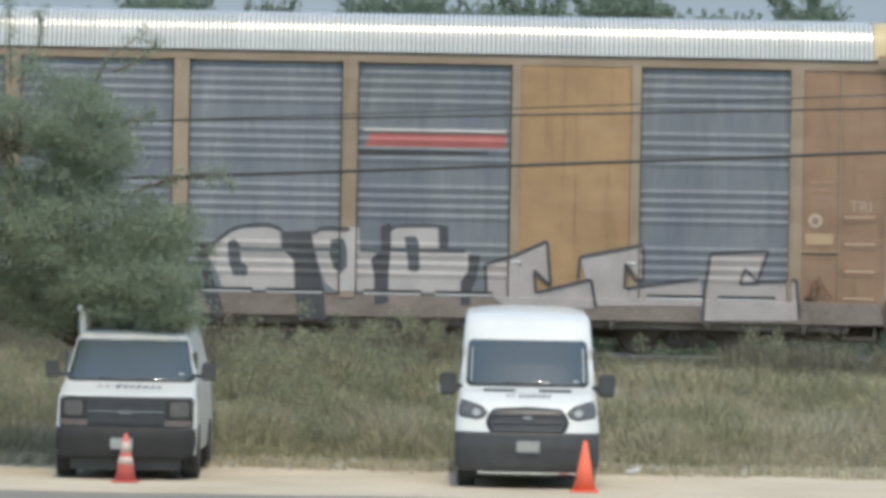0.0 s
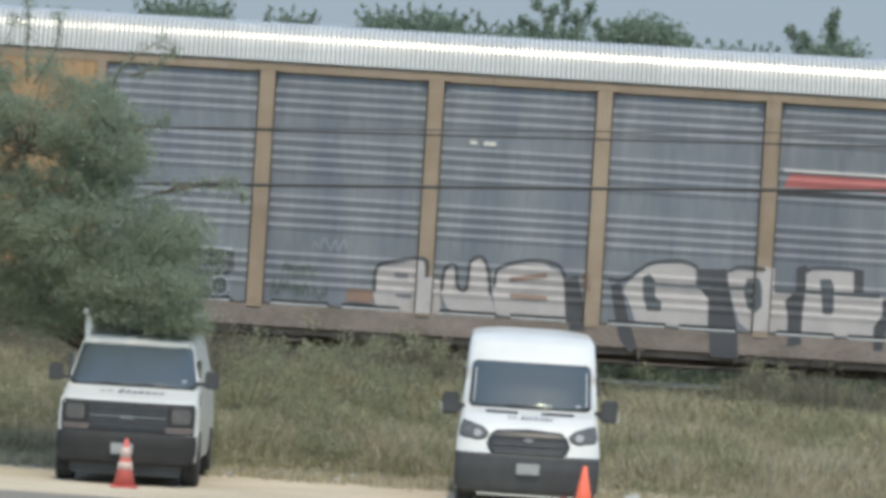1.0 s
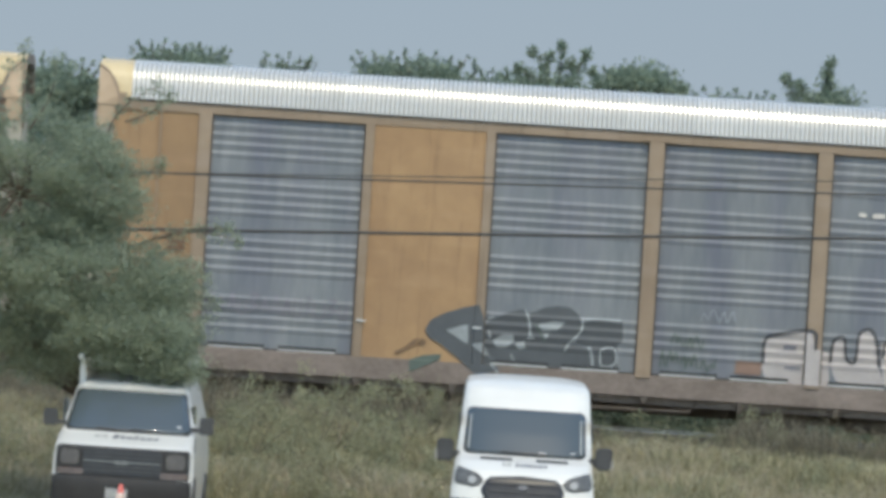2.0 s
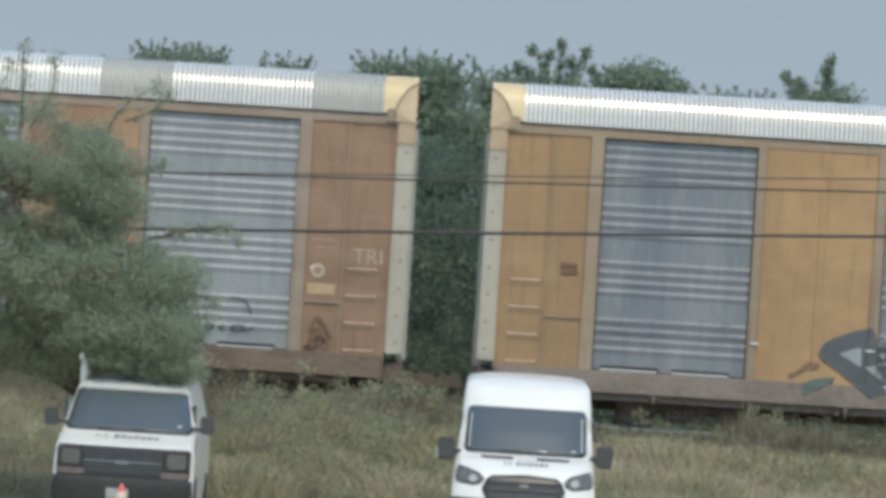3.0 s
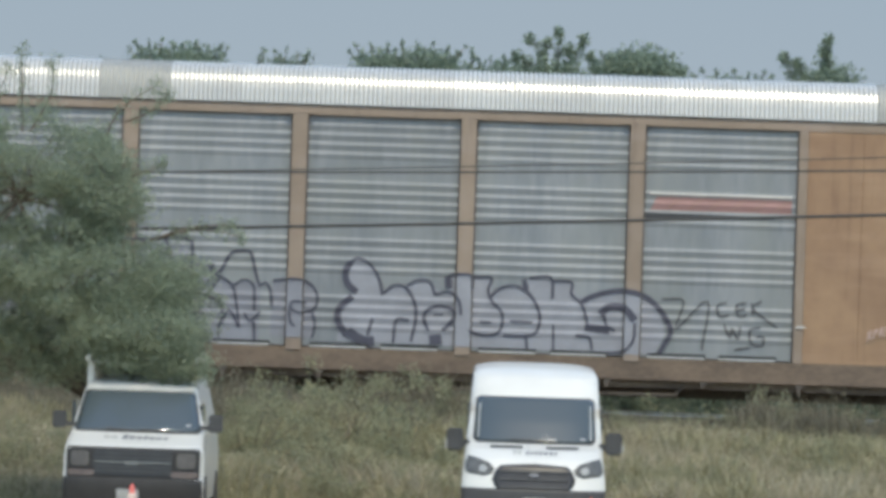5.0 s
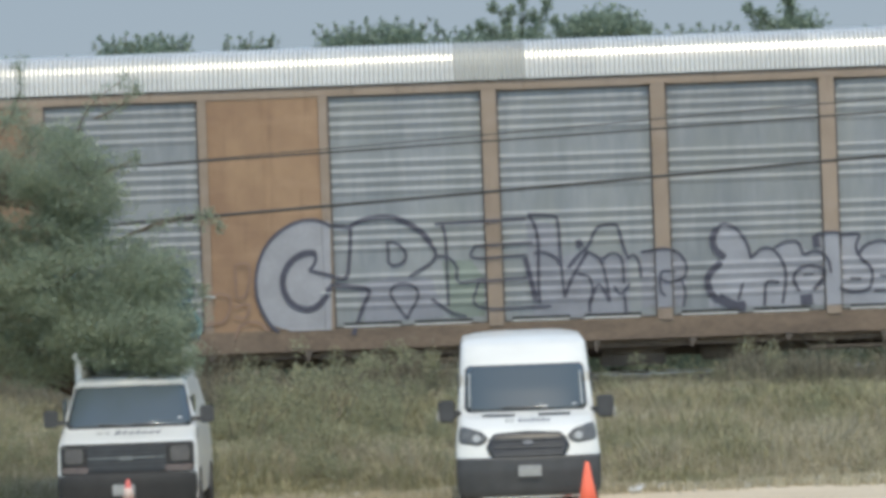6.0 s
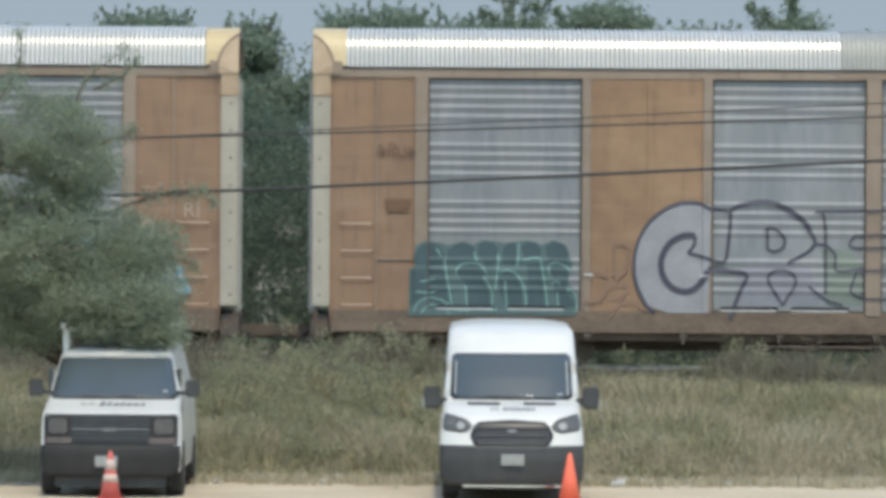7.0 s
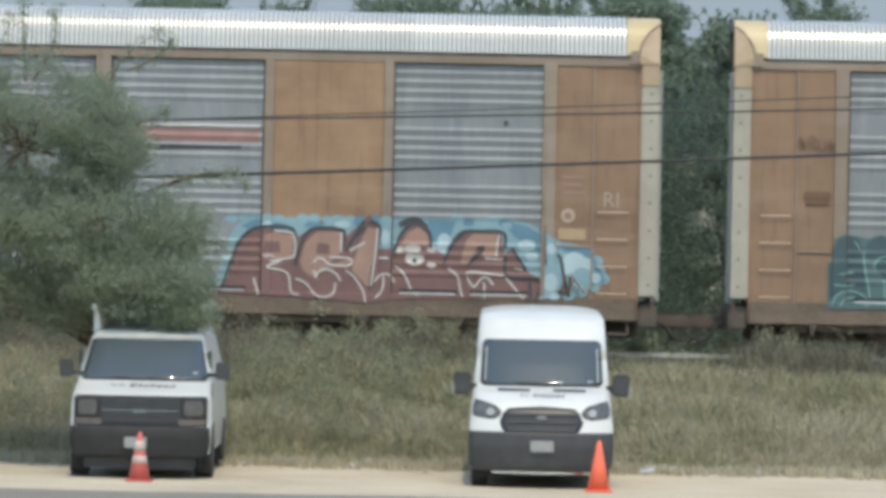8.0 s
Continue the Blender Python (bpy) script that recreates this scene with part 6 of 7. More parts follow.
    line(CAR_B, "ink", 0.043, [(12.23, 1.92), (12.24, 1.68), (12.32, 1.58)])
    line(CAR_B, "ink", 0.043, [(12.61, 1.82), (12.66, 1.62), (12.62, 1.39)])
    fill(CAR_B, "lilac", [(13.04, 1.86), (13.16, 2.14), (13.35, 2.18), (13.12, 2.43), (13.15, 2.62), (13.32, 2.75), (13.55, 2.65), (13.74, 2.42), (13.81, 2.22), (13.95, 2.32), (14.21, 2.31), (14.36, 2.44), (14.60, 2.42), (14.71, 2.26), (14.90, 2.25), (14.90, 2.53), (15.26, 2.54), (15.62, 2.52), (15.64, 2.24), (15.83, 2.36), (16.12, 2.37), (16.23, 2.51), (16.61, 2.52), (16.98, 2.49), (17.07, 2.22), (17.35, 2.28), (17.64, 2.35), (18.02, 2.32), (18.30, 2.19), (18.49, 1.95), (18.58, 1.67), (18.38, 1.29), (13.05, 1.36)])
    line(CAR_B, "ink", 0.114, [(13.23, 2.69), (13.15, 2.52), (13.19, 2.33), (13.35, 2.19)])
    line(CAR_B, "ink", 0.048, [(13.21, 2.67), (13.36, 2.76), (13.57, 2.65), (13.72, 2.42), (13.79, 2.15)])
    line(CAR_B, "ink", 0.048, [(13.81, 2.19), (13.98, 2.32), (14.17, 2.29), (14.32, 2.07), (14.36, 1.79), (14.29, 1.38)])
    line(CAR_B, "ink", 0.114, [(13.28, 2.12), (13.06, 1.90), (13.06, 1.67), (13.21, 1.45)])
    line(CAR_B, "ink", 0.171, [(13.21, 1.52), (13.48, 1.37), (13.67, 1.37)])
    line(CAR_B, "ink", 0.048, [(13.55, 1.47), (13.63, 1.75)])
    line(CAR_B, "ink", 0.048, [(14.19, 2.33), (14.39, 2.42), (14.58, 2.40), (14.67, 2.19)])
    line(CAR_B, "ink", 0.048, [(14.67, 2.19), (14.90, 2.24), (15.07, 2.11), (15.12, 1.87)])
    line(CAR_B, "ink", 0.048, [(13.99, 1.36), (14.03, 1.74), (14.24, 1.74)])
    line(CAR_B, "ink", 0.057, [(14.58, 1.58), (14.49, 1.78), (14.57, 1.94), (14.78, 2.00), (15.01, 1.92), (14.95, 1.73), (14.81, 1.59)])
    line(CAR_B, "ink", 0.210, [(14.69, 1.52), (14.71, 1.35)])
    line(CAR_B, "ink", 0.033, [(14.66, 1.85), (14.83, 1.86)])
    line(CAR_B, "ink", 0.114, [(14.88, 2.51), (14.90, 2.30)])
    line(CAR_B, "ink", 0.048, [(14.90, 2.53), (15.26, 2.54), (15.30, 2.31)])
    line(CAR_B, "ink", 0.048, [(15.30, 2.50), (15.61, 2.50), (15.56, 2.29), (15.64, 2.10), (15.79, 1.95), (15.82, 1.76), (15.74, 1.57), (15.48, 1.53), (15.25, 1.61)])
    line(CAR_B, "ink", 0.048, [(15.60, 2.17), (15.74, 2.32), (16.00, 2.38), (16.23, 2.28), (16.38, 2.08), (16.45, 1.85), (16.39, 1.61), (16.20, 1.54), (15.84, 1.54)])
    line(CAR_B, "ink", 0.086, [(16.16, 2.49), (16.21, 2.32)])
    line(CAR_B, "ink", 0.048, [(16.25, 2.52), (16.61, 2.54), (16.65, 2.18)])
    line(CAR_B, "ink", 0.048, [(16.63, 2.48), (16.96, 2.47), (16.97, 2.27), (17.14, 2.12), (17.23, 1.88), (17.25, 1.73)])
    line(CAR_B, "ink", 0.038, [(15.94, 1.79), (16.32, 1.78)])
    line(CAR_B, "ink", 0.038, [(15.44, 1.76), (15.63, 1.75)])
    line(CAR_B, "ink", 0.038, [(16.68, 1.75), (16.69, 1.32)])
    line(CAR_B, "ink", 0.048, [(16.22, 1.54), (16.25, 1.33)])
    line(CAR_B, "ink", 0.086, [(17.14, 2.15), (17.35, 2.26), (17.69, 2.35), (18.02, 2.34), (18.30, 2.22), (18.54, 1.97), (18.66, 1.71), (18.56, 1.48), (18.46, 1.29)])
    line(CAR_B, "ink", 0.124, [(17.46, 1.95), (17.62, 2.08), (17.87, 2.06), (18.05, 1.87)])
    line(CAR_B, "ink", 0.048, [(17.52, 1.95), (17.58, 1.76), (17.72, 1.68)])
    line(CAR_B, "ink", 0.133, [(17.21, 1.73), (17.63, 1.68)])
    line(CAR_B, "ink", 0.048, [(18.05, 1.82), (18.03, 1.53), (17.86, 1.34), (17.57, 1.30)])
    line(CAR_B, "ink", 0.048, [(17.06, 1.58), (17.29, 1.55), (17.34, 1.35)])
    line(CAR_B, "rust", 0.037, [(5.09, 2.37), (5.33, 2.36), (5.28, 1.92), (5.11, 1.84), (5.09, 2.37)])
    line(CAR_B, "rust", 0.037, [(5.04, 1.66), (5.31, 1.69), (5.23, 1.48), (5.05, 1.5)])
    line(CAR_B, "rust", 0.037, [(4.57, 1.39), (4.89, 1.45), (4.99, 1.82), (4.67, 1.92)])
    line(CAR_B, "rust", 0.037, [(5.05, 1.13), (5.15, 1.34), (5.41, 1.4), (5.63, 1.24)])
    fill(CAR_B, "teal", [(1.64, 1.14), (1.64, 1.92), (1.75, 1.96), (1.74, 2.32), (1.91, 2.40), (2.15, 2.37), (2.30, 2.33), (2.53, 2.40), (2.72, 2.34), (2.87, 2.42), (3.09, 2.40), (3.27, 2.37), (3.44, 2.40), (3.65, 2.42), (3.87, 2.35), (4.06, 2.43), (4.29, 2.34), (4.39, 2.03), (4.32, 1.75), (4.48, 1.46), (4.46, 1.16), (3.07, 1.16)])
    fill(CAR_B, "deep", [(1.73, 2.00), (1.72, 2.17), (1.84, 2.33), (1.99, 2.38), (2.13, 2.33), (2.23, 2.18), (2.22, 2.01), (2.01, 1.98)])
    fill(CAR_B, "deep", [(2.28, 2.01), (2.28, 2.22), (2.39, 2.33), (2.56, 2.39), (2.71, 2.32), (2.77, 2.18), (2.76, 2.01), (2.54, 2.03)])
    fill(CAR_B, "deep", [(2.80, 2.16), (2.81, 2.34), (2.94, 2.42), (3.09, 2.36), (3.14, 2.25), (3.14, 2.02), (2.97, 1.98)])
    fill(CAR_B, "deep", [(3.21, 2.25), (3.29, 2.37), (3.44, 2.40), (3.46, 2.21), (3.44, 2.02), (3.21, 2.02)])
    fill(CAR_B, "deep", [(3.52, 2.31), (3.63, 2.40), (3.78, 2.39), (3.87, 2.26), (3.84, 2.14), (3.59, 2.12)])
    fill(CAR_B, "deep", [(3.93, 2.31), (4.08, 2.41), (4.24, 2.37), (4.34, 2.22), (4.30, 2.03), (3.99, 2.05)])
    fill(CAR_B, "deep", [(1.66, 1.90), (2.02, 1.95), (2.25, 1.91), (2.33, 1.34), (2.17, 1.34), (1.93, 1.41), (1.67, 1.33)])
    fill(CAR_B, "deep", [(2.43, 1.89), (2.59, 2.01), (2.80, 1.99), (2.92, 1.86), (2.86, 1.77), (2.97, 1.63), (3.03, 1.30), (2.64, 1.27), (2.59, 1.68)])
    fill(CAR_B, "deep", [(3.14, 1.81), (3.25, 1.90), (3.44, 1.83), (3.54, 1.64), (3.57, 1.28), (3.30, 1.28), (3.18, 1.54)])
    fill(CAR_B, "deep", [(3.63, 2.02), (3.84, 2.03), (3.94, 1.69), (3.97, 1.29), (3.64, 1.28)])
    fill(CAR_B, "deep", [(4.03, 1.99), (4.24, 1.99), (4.34, 1.84), (4.29, 1.56), (4.44, 1.32), (4.14, 1.25), (4.10, 1.55)])
    line(CAR_B, "mint", 0.025, [(2.24, 2.08), (2.27, 1.82), (2.32, 1.58), (2.38, 1.23)])
    line(CAR_B, "mint", 0.025, [(2.44, 1.84), (2.44, 1.93), (2.57, 2.03), (2.78, 2.03), (2.89, 1.96), (2.94, 1.86)])
    line(CAR_B, "mint", 0.025, [(2.60, 1.65), (2.61, 1.44), (2.63, 1.19)])
    line(CAR_B, "mint", 0.025, [(2.90, 1.79), (3.00, 1.65), (3.05, 1.49), (3.03, 1.25)])
    line(CAR_B, "mint", 0.025, [(3.14, 2.19), (3.14, 1.97), (3.11, 1.73), (3.10, 1.58)])
    line(CAR_B, "mint", 0.025, [(3.18, 1.89), (3.30, 1.92), (3.44, 1.87), (3.53, 1.74), (3.60, 1.55), (3.62, 1.31)])
    line(CAR_B, "mint", 0.025, [(3.26, 1.73), (3.27, 1.54), (3.30, 1.26)])
    line(CAR_B, "mint", 0.025, [(3.48, 2.38), (3.48, 2.16), (3.46, 1.97)])
    line(CAR_B, "mint", 0.025, [(3.56, 2.09), (3.73, 2.13), (3.85, 2.10), (3.90, 1.84), (3.94, 1.60), (3.98, 1.25)])
    line(CAR_B, "mint", 0.025, [(4.00, 1.84), (4.00, 2.01), (4.13, 2.05), (4.28, 1.99), (4.38, 1.90)])
    line(CAR_B, "mint", 0.025, [(4.04, 1.67), (4.11, 1.74), (4.19, 1.69)])
    line(CAR_B, "mint", 0.025, [(4.14, 1.55), (4.16, 1.25)])
    line(CAR_B, "mint", 0.025, [(4.30, 1.61), (4.40, 1.58)])
    line(CAR_B, "mint", 0.025, [(4.40, 1.56), (4.47, 1.42), (4.46, 1.22)])
    line(CAR_B, "mint", 0.025, [(1.72, 1.22), (1.81, 1.38), (2.00, 1.45), (2.21, 1.40), (2.36, 1.27)])
    line(CAR_B, "mint", 0.025, [(1.85, 1.19), (1.93, 1.29), (2.07, 1.33), (2.23, 1.27), (2.33, 1.19)])
    line(CAR_B, "mint", 0.025, [(1.75, 1.55), (1.97, 1.53), (2.10, 1.56)])
    line(CAR_B, "mint", 0.025, [(1.83, 1.72), (2.07, 1.76)])
    line(CAR_B, "mint", 0.025, [(2.09, 2.29), (2.18, 2.15)])
    line(CAR_B, "mint", 0.025, [(2.74, 2.22), (2.77, 2.08)])
    line(CAR_B, "mint", 0.033, [(2.45, 1.24), (2.69, 1.26)])
    line(CAR_B, "mint", 0.033, [(2.98, 1.24), (3.13, 1.26)])
    line(CAR_B, "scrawl", 0.03, [(1.08, 3.8), (1.14, 4.02), (1.2, 3.84), (1.16, 3.92), (1.26, 3.92)])
    line(CAR_B, "scrawl", 0.03, [(1.28, 3.82), (1.31, 4.04), (1.4, 3.98), (1.33, 3.9), (1.42, 3.82)])
    line(CAR_B, "scrawl", 0.03, [(1.44, 3.98), (1.46, 3.84), (1.54, 3.82), (1.56, 3.98)])
    line(CAR_B, "scrawl", 0.03, [(1.6, 3.82), (1.64, 3.98), (1.7, 3.82), (1.62, 3.88), (1.74, 3.9)])
    line(CAR_B, "brown", 0.112, [(1.22, 3.05), (1.67, 3.05)])
    line(CAR_B, "brown", 0.090, [(1.25, 2.94), (1.64, 2.94)])
    fill(CAR_C, "sky", [(19.93, 1.27), (20.04, 1.67), (20.16, 2.14), (20.31, 2.38), (20.65, 2.50), (21.12, 2.43), (21.69, 2.40), (22.07, 2.49), (22.83, 2.52), (23.41, 2.53), (23.98, 2.51), (24.74, 2.56), (25.22, 2.47), (25.48, 2.33), (25.74, 2.18), (26.17, 2.11), (26.39, 1.89), (26.55, 1.63), (26.45, 1.46), (26.19, 1.36), (25.91, 1.29), (25.43, 1.20), (23.05, 1.27), (20.48, 1.27)])
    rng = random.Random(8)
    for k in range(26):     # uneven edge of the blue cloud
        x = 20.2 + 0.2 * k
        blob(CAR_C, rng.choice(("sky", "sky", "deepsky")), x, 2.44 - max(0.0, x - 24.9) * 0.3 + 0.06 * rng.random(), 0.08 + 0.07 * rng.random(), 0.7)
    for x, z in ((26.2, 2.02), (26.36, 1.86), (26.44, 1.7), (26.5, 1.56), (26.34, 1.42), (26.12, 1.34), (25.9, 1.3)):
        blob(CAR_C, "sky", x, z, 0.08 + 0.04 * rng.random(), 0.9)
    fill(CAR_C, "deepsky", [(20.36, 2.34), (20.60, 2.46), (21.12, 2.39), (20.56, 2.25)])
    fill(CAR_C, "deepsky", [(24.74, 2.52), (25.17, 2.44), (25.48, 2.25), (25.48, 1.85), (25.32, 2.06), (24.98, 2.24)])
    fill(CAR_C, "deepsky", [(25.75, 2.14), (26.27, 2.08), (26.39, 1.79), (26.53, 1.51), (26.28, 1.43), (26.34, 1.70), (26.08, 1.96), (25.84, 1.99)])
    fill(CAR_C, "deepsky", [(21.50, 2.44), (21.79, 2.41), (21.70, 2.35), (21.41, 2.34)])
    fill(CAR_C, "deepsky", [(23.50, 2.50), (23.98, 2.49), (23.89, 2.22), (23.60, 2.12)])
    blob(CAR_C, "foam", 20.79, 2.37, 0.11, 0.60)
    blob(CAR_C, "foam", 22.08, 2.40, 0.13, 0.50)
    blob(CAR_C, "foam", 22.79, 2.20, 0.08, 1.60)
    blob(CAR_C, "foam", 23.79, 2.17, 0.11, 1.00)
    blob(CAR_C, "foam", 23.75, 2.03, 0.09, 1.20)
    blob(CAR_C, "foam", 25.18, 2.10, 0.15, 0.70)
    blob(CAR_C, "foam", 25.27, 1.91, 0.11, 0.60)
    blob(CAR_C, "foam", 20.13, 1.86, 0.09, 1.10)
    blob(CAR_C, "foam", 19.95, 1.38, 0.08, 1.20)
    blob(CAR_C, "foam", 25.60, 2.06, 0.09, 1.00)
    blob(CAR_C, "foam", 25.60, 1.49, 0.12, 1.30)
    blob(CAR_C, "foam", 25.67, 1.26, 0.10, 0.60)
    blob(CAR_C, "foam", 25.99, 1.86, 0.19, 0.80)
    blob(CAR_C, "foam", 26.18, 1.79, 0.13, 1.00)
    blob(CAR_C, "foam", 26.36, 1.58, 0.09, 1.00)
    blob(CAR_C, "foam", 26.07, 1.48, 0.09, 1.00)
    blob(CAR_C, "foam", 25.90, 1.69, 0.10, 1.00)
    blob(CAR_C, "sky", 26.13, 1.60, 0.17, 0.90)
    blob(CAR_C, "sky", 24.84, 2.43, 0.09, 0.70)
    blob(CAR_C, "deepsky", 22.50, 2.43, 0.10, 0.50)
    fill(CAR_C, "maroon", [(20.03, 1.21), (20.19, 1.67), (20.32, 2.05), (20.48, 2.23), (20.74, 2.31), (21.24, 2.26), (21.32, 2.17), (21.55, 2.32), (22.08, 2.30), (22.12, 2.18), (22.45, 2.48), (22.69, 2.39), (22.67, 2.00), (22.94, 2.01), (23.08, 2.32), (23.31, 2.44), (23.52, 2.33), (23.61, 2.02), (23.85, 1.91), (24.08, 2.30), (24.74, 2.31), (24.81, 1.95), (24.94, 2.07), (25.18, 1.69), (25.42, 1.54), (25.39, 1.20), (24.38, 1.20), (23.05, 1.16), (22.48, 1.09), (21.82, 1.13), (21.15, 1.17)])
    fill(CAR_C, "clay", [(20.68, 1.85), (20.77, 2.20), (21.03, 2.28), (21.24, 2.24), (21.25, 1.83), (21.04, 1.76), (20.87, 1.76)])
    fill(CAR_C, "maroon", [(20.71, 1.89), (20.75, 2.09), (21.02, 2.09), (21.04, 1.90)])
    fill(CAR_C, "clay", [(21.36, 1.77), (21.46, 2.09), (21.65, 2.27), (22.06, 2.27), (22.05, 1.93), (21.85, 1.70), (22.20, 1.82), (22.19, 1.69), (21.85, 1.66), (21.57, 1.51), (21.43, 1.60)])
    fill(CAR_C, "maroon", [(21.63, 1.89), (21.66, 2.08), (21.86, 2.06), (21.87, 1.89)])
    fill(CAR_C, "clay", [(22.24, 1.63), (22.37, 2.09), (22.50, 2.36), (22.67, 2.33), (22.65, 2.00), (22.59, 1.64), (22.53, 1.35), (22.38, 1.50)])
    fill(CAR_C, "clay", [(23.17, 2.28), (23.36, 2.38), (23.51, 2.26), (23.53, 2.07), (23.04, 2.01)])
    fill(CAR_C, "clay", [(24.07, 1.79), (24.17, 2.18), (24.29, 2.30), (24.67, 2.29), (24.67, 1.93), (24.49, 1.87), (24.35, 2.04), (24.20, 1.79)])
    line(CAR_C, "black", 0.052, [(20.03, 1.23), (20.20, 1.72), (20.35, 2.10), (20.65, 2.32), (21.24, 2.30), (21.28, 1.86)])
    line(CAR_C, "black", 0.052, [(21.29, 1.69), (21.36, 1.98), (21.55, 2.31), (22.06, 2.31), (22.11, 2.14), (22.08, 1.99)])
    line(CAR_C, "black", 0.052, [(22.14, 1.95), (22.34, 2.30), (22.46, 2.46), (22.69, 2.39), (22.68, 2.10), (22.59, 1.62), (22.55, 1.32)])
    line(CAR_C, "black", 0.052, [(22.94, 1.91), (23.06, 2.25), (23.26, 2.44), (23.49, 2.36), (23.57, 2.17), (23.56, 2.02)])
    line(CAR_C, "black", 0.052, [(23.78, 1.74), (23.89, 2.03), (24.08, 2.30), (24.41, 2.33), (24.79, 2.31), (24.82, 2.05)])
    line(CAR_C, "black", 0.052, [(24.83, 1.91), (24.87, 1.57), (25.41, 1.51), (25.37, 1.20)])
    line(CAR_C, "black", 0.052, [(24.94, 2.05), (25.18, 1.69)])
    line(CAR_C, "black", 0.052, [(25.70, 1.97), (25.77, 1.86), (25.83, 1.54), (25.91, 1.26)])
    line(CAR_C, "black", 0.052, [(25.47, 2.44), (25.50, 1.79)])
    line(CAR_C, "black", 0.052, [(25.24, 1.48), (25.27, 1.22)])
    line(CAR_C, "black", 0.052, [(24.35, 2.04), (24.46, 2.04), (24.20, 1.75)])
    line(CAR_C, "black", 0.052, [(22.18, 2.07), (22.46, 2.36)])
    line(CAR_C, "black", 0.086, [(23.03, 2.41), (23.29, 2.51), (23.50, 2.38)])
    line(CAR_C, "black", 0.067, [(23.91, 2.07), (24.10, 2.30)])
    line(CAR_C, "maroon", 0.086, [(22.46, 2.46), (22.57, 2.53)])
    line(CAR_C, "bone", 0.030, [(20.87, 1.75), (21.09, 1.80), (21.27, 1.86), (21.25, 2.21), (20.94, 2.27)])
    line(CAR_C, "bone", 0.030, [(20.81, 1.67), (21.04, 1.76)])
    line(CAR_C, "bone", 0.030, [(20.81, 1.65), (21.16, 1.56), (21.22, 1.26), (21.36, 1.20)])
    line(CAR_C, "bone", 0.030, [(20.59, 1.47), (20.67, 1.20)])
    line(CAR_C, "bone", 0.030, [(21.29, 1.48), (21.48, 1.39), (21.62, 1.22), (21.77, 1.17), (21.93, 1.23), (21.98, 1.42)])
    line(CAR_C, "bone", 0.030, [(21.60, 1.62), (21.65, 1.49), (21.67, 1.58), (21.81, 1.64), (21.98, 1.57), (22.06, 1.44)])
    line(CAR_C, "bone", 0.030, [(22.06, 2.26), (22.06, 1.94)])
    line(CAR_C, "bone", 0.030, [(21.59, 1.74), (21.67, 1.82), (21.78, 1.80), (21.86, 1.72), (22.20, 1.71), (22.20, 1.83), (21.86, 1.84)])
    line(CAR_C, "bone", 0.030, [(22.13, 1.63), (22.28, 1.52), (22.44, 1.29), (22.48, 1.10)])
    line(CAR_C, "bone", 0.030, [(22.67, 2.35), (22.65, 2.00), (22.57, 1.38)])
    line(CAR_C, "bone", 0.030, [(22.65, 1.17), (22.75, 1.29), (22.78, 1.45), (22.74, 1.57), (22.63, 1.45)])
    line(CAR_C, "bone", 0.030, [(22.74, 1.57), (22.87, 1.57), (22.97, 1.44)])
    line(CAR_C, "bone", 0.030, [(22.97, 1.71), (23.12, 1.59), (23.24, 1.35), (23.36, 1.22)])
    line(CAR_C, "bone", 0.030, [(23.87, 1.69), (24.03, 1.56), (24.08, 1.32), (24.12, 1.22)])
    line(CAR_C, "bone", 0.030, [(24.17, 1.60), (24.28, 1.64), (24.81, 1.59)])
    line(CAR_C, "bone", 0.030, [(24.19, 1.56), (24.30, 1.39), (24.43, 1.53), (24.53, 1.55), (24.63, 1.43)])
    line(CAR_C, "bone", 0.030, [(24.48, 1.47), (24.49, 1.20)])
    line(CAR_C, "bone", 0.030, [(24.85, 1.55), (25.03, 1.34), (25.15, 1.20)])
    line(CAR_C, "bone", 0.030, [(24.71, 2.28), (24.67, 1.90)])
    line(CAR_C, "bone", 0.030, [(24.49, 1.87), (24.79, 1.86)])
    line(CAR_C, "bone", 0.030, [(22.46, 2.10), (22.20, 1.96)])
    blob(CAR_C, "bone", 23.30, 1.85, 0.16, 0.75)
    blob(CAR_C, "bone", 23.26, 2.01, 0.14, 0.50)
    blob(CAR_C, "bone", 23.03, 2.00, 0.09, 0.60)
    blob(CAR_C, "bone", 23.58, 2.01, 0.08, 0.60)
    blob(CAR_C, "bone", 23.58, 1.74, 0.08, 0.60)
    line(CAR_C, "maroon", 0.029, [(23.13, 1.95), (23.44, 1.93)])
    blob(CAR_C, "black", 23.30, 1.81, 0.04, 1.00)
    line(CAR_C, "maroon", 0.029, [(22.94, 1.82), (23.12, 1.81)])
    line(CAR_C, "bone", 0.029, [(24.99, 1.71), (25.12, 1.69)])
    blob(CAR_C, "black", 25.02, 1.69, 0.04, 0.80)
    line(CAR_B, "brown", 0.052, [(25.81, 1.62), (25.92, 1.84), (26.15, 1.49), (25.92, 1.52)])
    line(CAR_B, "bone", 0.031, [(25.74, 2.65), (25.8, 2.7)])
    for k, (x, z) in enumerate(((21.98, 1.66), (22.08, 1.7), (22.18, 1.73), (22.28, 1.76), (22.38, 1.8))):
        line(CAR_B, "tag", 0.024, [(x, z), (x + 0.01, z + 0.13), (x + 0.06, z + 0.15), (x + 0.03, z + 0.07), (x + 0.08, z + 0.01)][:5 - k % 2])
    line(CAR_B, "black", 0.033, [(23.88, 1.6), (23.76, 1.57), (23.79, 1.49), (23.92, 1.52)])
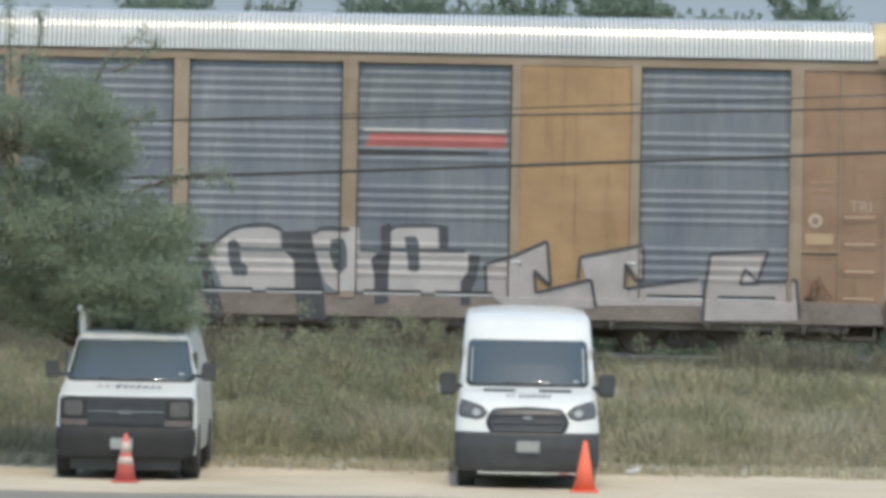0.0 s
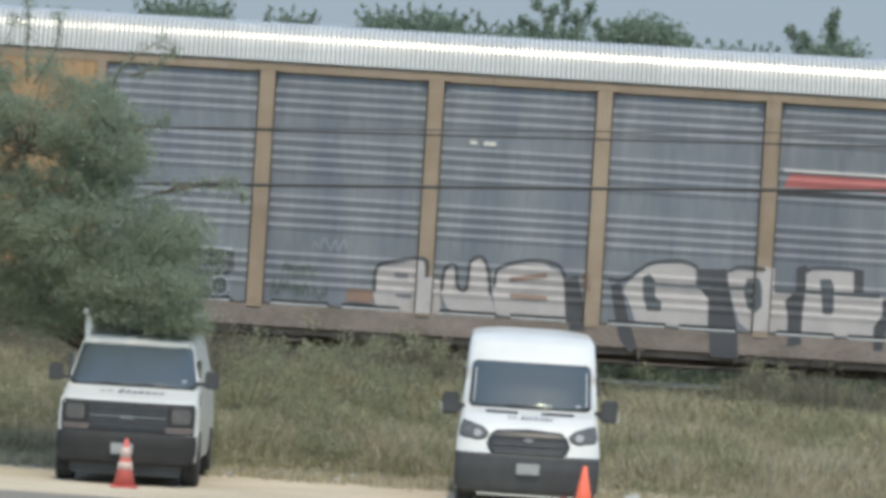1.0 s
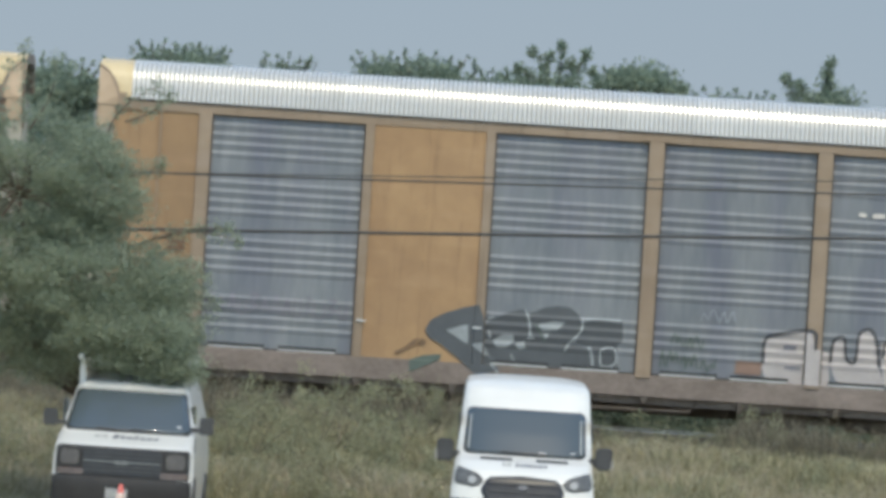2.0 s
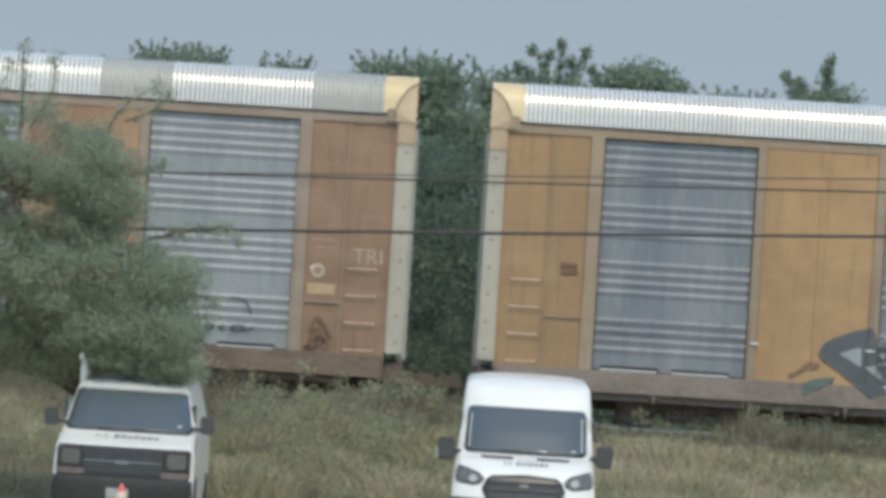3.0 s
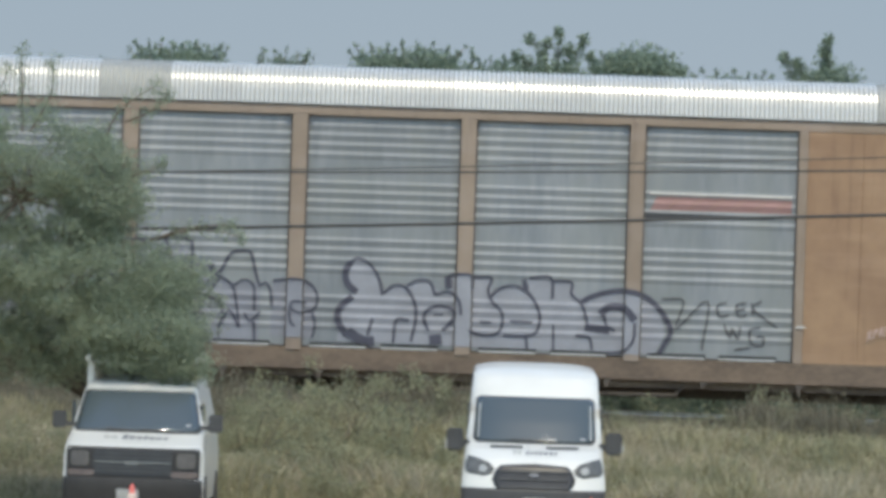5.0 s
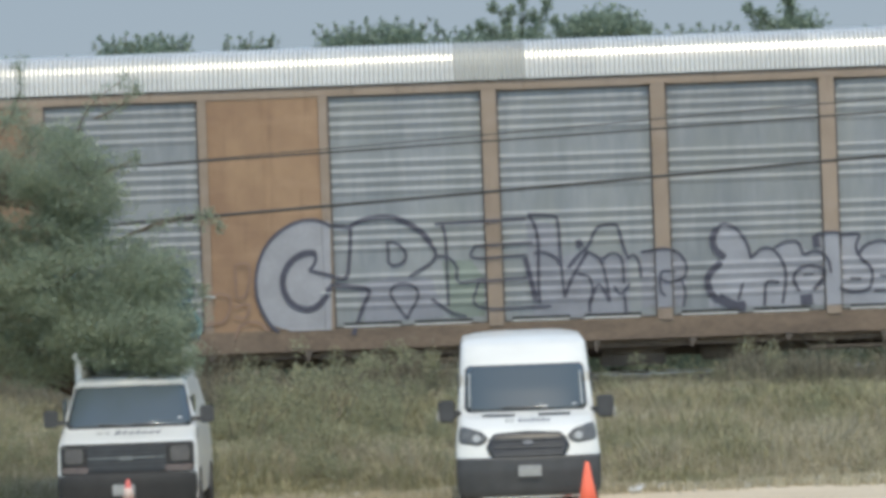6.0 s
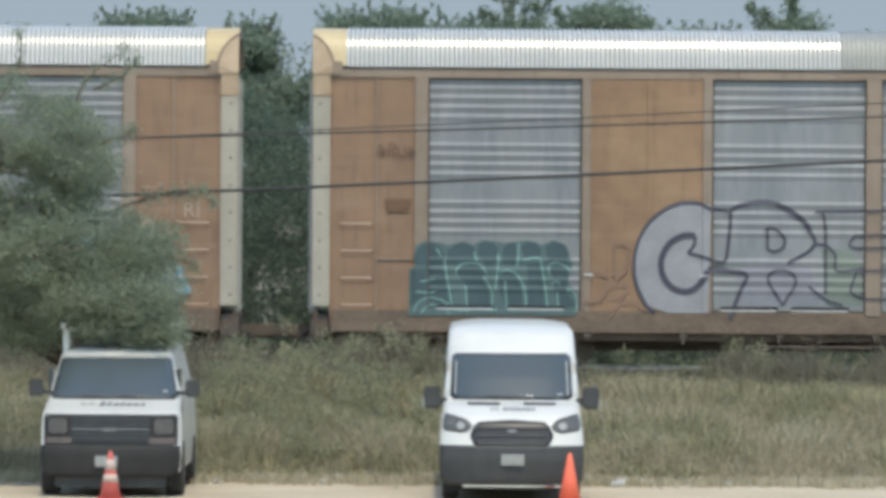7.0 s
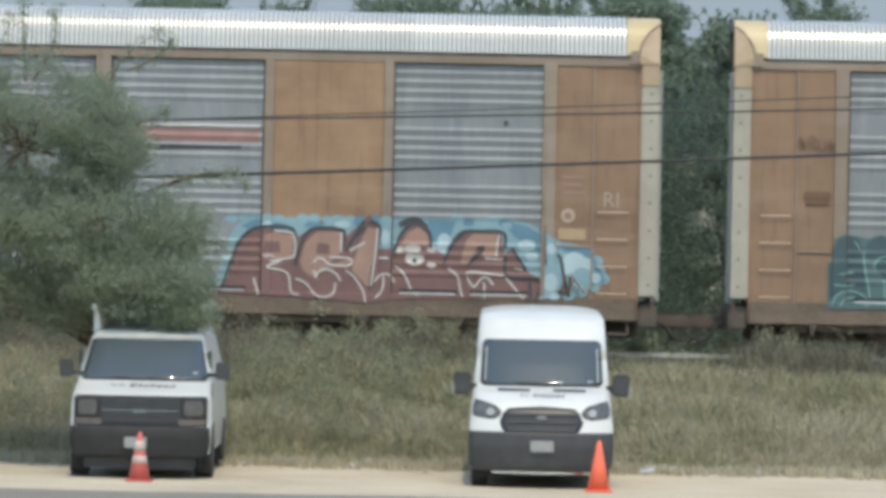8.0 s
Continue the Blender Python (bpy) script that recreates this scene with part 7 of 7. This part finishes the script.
    line(CAR_B, "black", 0.033, [(24.05, 1.6), (24.01, 1.52), (24.13, 1.52), (24.16, 1.6), (24.05, 1.61)])
    line(CAR_B, "black", 0.033, [(24.35, 1.61), (24.26, 1.54), (24.38, 1.52)])
    line(CAR_B, "black", 0.033, [(24.51, 1.61), (24.47, 1.52), (24.63, 1.52), (24.68, 1.6), (24.51, 1.61)])
    line(CAR_B, "black", 0.033, [(24.44, 2.08), (24.69, 2.01), (24.8, 1.82)])
    line(CAR_B, "black", 0.033, [(24.69, 1.51), (24.85, 1.59)])
    line(CAR_A, "brown", 0.076, [(1.33, 2.98), (1.61, 2.97)])
    line(CAR_A, "brown", 0.076, [(1.33, 2.87), (1.62, 2.87)])
    line(CAR_A, "bone", 0.067, [(12.93, 4.17), (13.05, 4.16)])
    line(CAR_A, "bone", 0.076, [(13.16, 4.16), (13.37, 4.16)])
    line(CAR_C, "black", 0.076, [(24.79, 4.2), (24.8, 4.12)])
    line(CAR_A, "haze", 0.03, [(2.03, 2.1), (2.03, 1.85), (2.15, 1.85), (2.15, 2.1)])
    line(CAR_A, "haze", 0.03, [(2.22, 2.08), (2.35, 2.08), (2.24, 1.96), (2.35, 1.94), (2.22, 1.84)])
    line(CAR_A, "haze", 0.04, [(2.42, 1.88), (2.48, 2.17), (2.53, 1.88)])
    line(CAR_A, "haze", 0.03, [(2.6, 2.06), (2.6, 1.85), (2.71, 1.85), (2.71, 2.06)])
    line(CAR_A, "haze", 0.04, [(2.78, 2.17), (2.91, 2.17), (2.8, 2.02), (2.91, 1.99), (2.78, 1.88)])
    line(CAR_A, "haze", 0.04, [(2.98, 1.88), (3.03, 2.1), (3.09, 1.88)])
    line(CAR_A, "haze", 0.03, [(3.16, 1.87), (3.22, 2.18), (3.28, 1.87)])
    line(CAR_A, "haze", 0.04, [(3.35, 1.84), (3.41, 2.13), (3.46, 1.84)])
    line(CAR_A, "haze", 0.03, [(3.53, 2.16), (3.53, 1.86), (3.63, 1.86), (3.63, 2.16)])
    line(CAR_A, "haze", 0.03, [(3.7, 2.16), (3.8, 2.16), (3.72, 2.01), (3.8, 1.97), (3.7, 1.85)])
    line(CAR_A, "haze", 0.03, [(3.87, 2.1), (3.87, 1.86), (4.03, 1.86), (4.03, 2.1)])
    line(CAR_A, "haze", 0.04, [(4.1, 2.14), (4.23, 2.14), (4.12, 2.01), (4.23, 1.98), (4.1, 1.88)])
    line(CAR_A, "haze", 0.03, [(4.3, 2.08), (4.3, 1.87), (4.41, 1.87), (4.41, 2.08)])


# ---- the place ----
build_backdrop()
build_ground()
build_track()
CAR_A = rack_car(0, M_PAINT_A, M_POST_A, "yellow car carrier wagon with galvanised sheet panels and graffiti", m_sheet=M_GALV_DARK, m_end=M_END_B, m_start=M_START_A, m_sill=M_SILL_GREY)
CAR_B = rack_car(-40, M_PAINT_B, M_POST_B, "tan car carrier wagon with galvanised sheet panels and graffiti", dull=(7, 18, 21), m_end=M_END_B, m_start=M_END_B)
CAR_C = rack_car(-80, M_PAINT_B, M_POST_B, "weathered tan car carrier wagon with a red and blue graffiti piece", m_end=M_END_B, m_start=M_END_B)
markings(CAR_A, "TRI", "red")
markings(CAR_B, "TRI", "faded")
markings(CAR_C, "RI", "faded")
graffiti()
tall_van(1.0, 109.0)
low_van(-4.76, 109.7)
cone("traffic_cone", -4.71, 108.8, 0.70, M_ORANGE_DULL, ((0.26, 0.37), (0.43, 0.58)), "faded orange traffic cone with two pale bands")
cone("traffic_cone", 1.82, 108.4, 0.73, M_ORANGE, (), "bright orange traffic cone without bands")
build_trees()
build_grass()
build_wires()


def motions():
    """The train rolls past at about 6.5 m/s; its three cars keep their distance."""
    rows = [(0.0, -19.90), (0.2, -18.33), (0.5, -16.35), (1.0, -13.04), (1.5, -9.72), (3.0, 0.24), (3.5, 3.50), (4.0, 6.79), (5.5, 16.63), (6.0, 19.89), (6.5, 23.17), (7.0, 26.41), (7.5, 29.67), (8.0, 32.93)]
    for k, car in enumerate((CAR_A, CAR_B, CAR_C)):
        walk(car, [(t, pose(x - 28.62 * k, SIDE_Y, CAR_Z)) for t, x in rows])


motions()
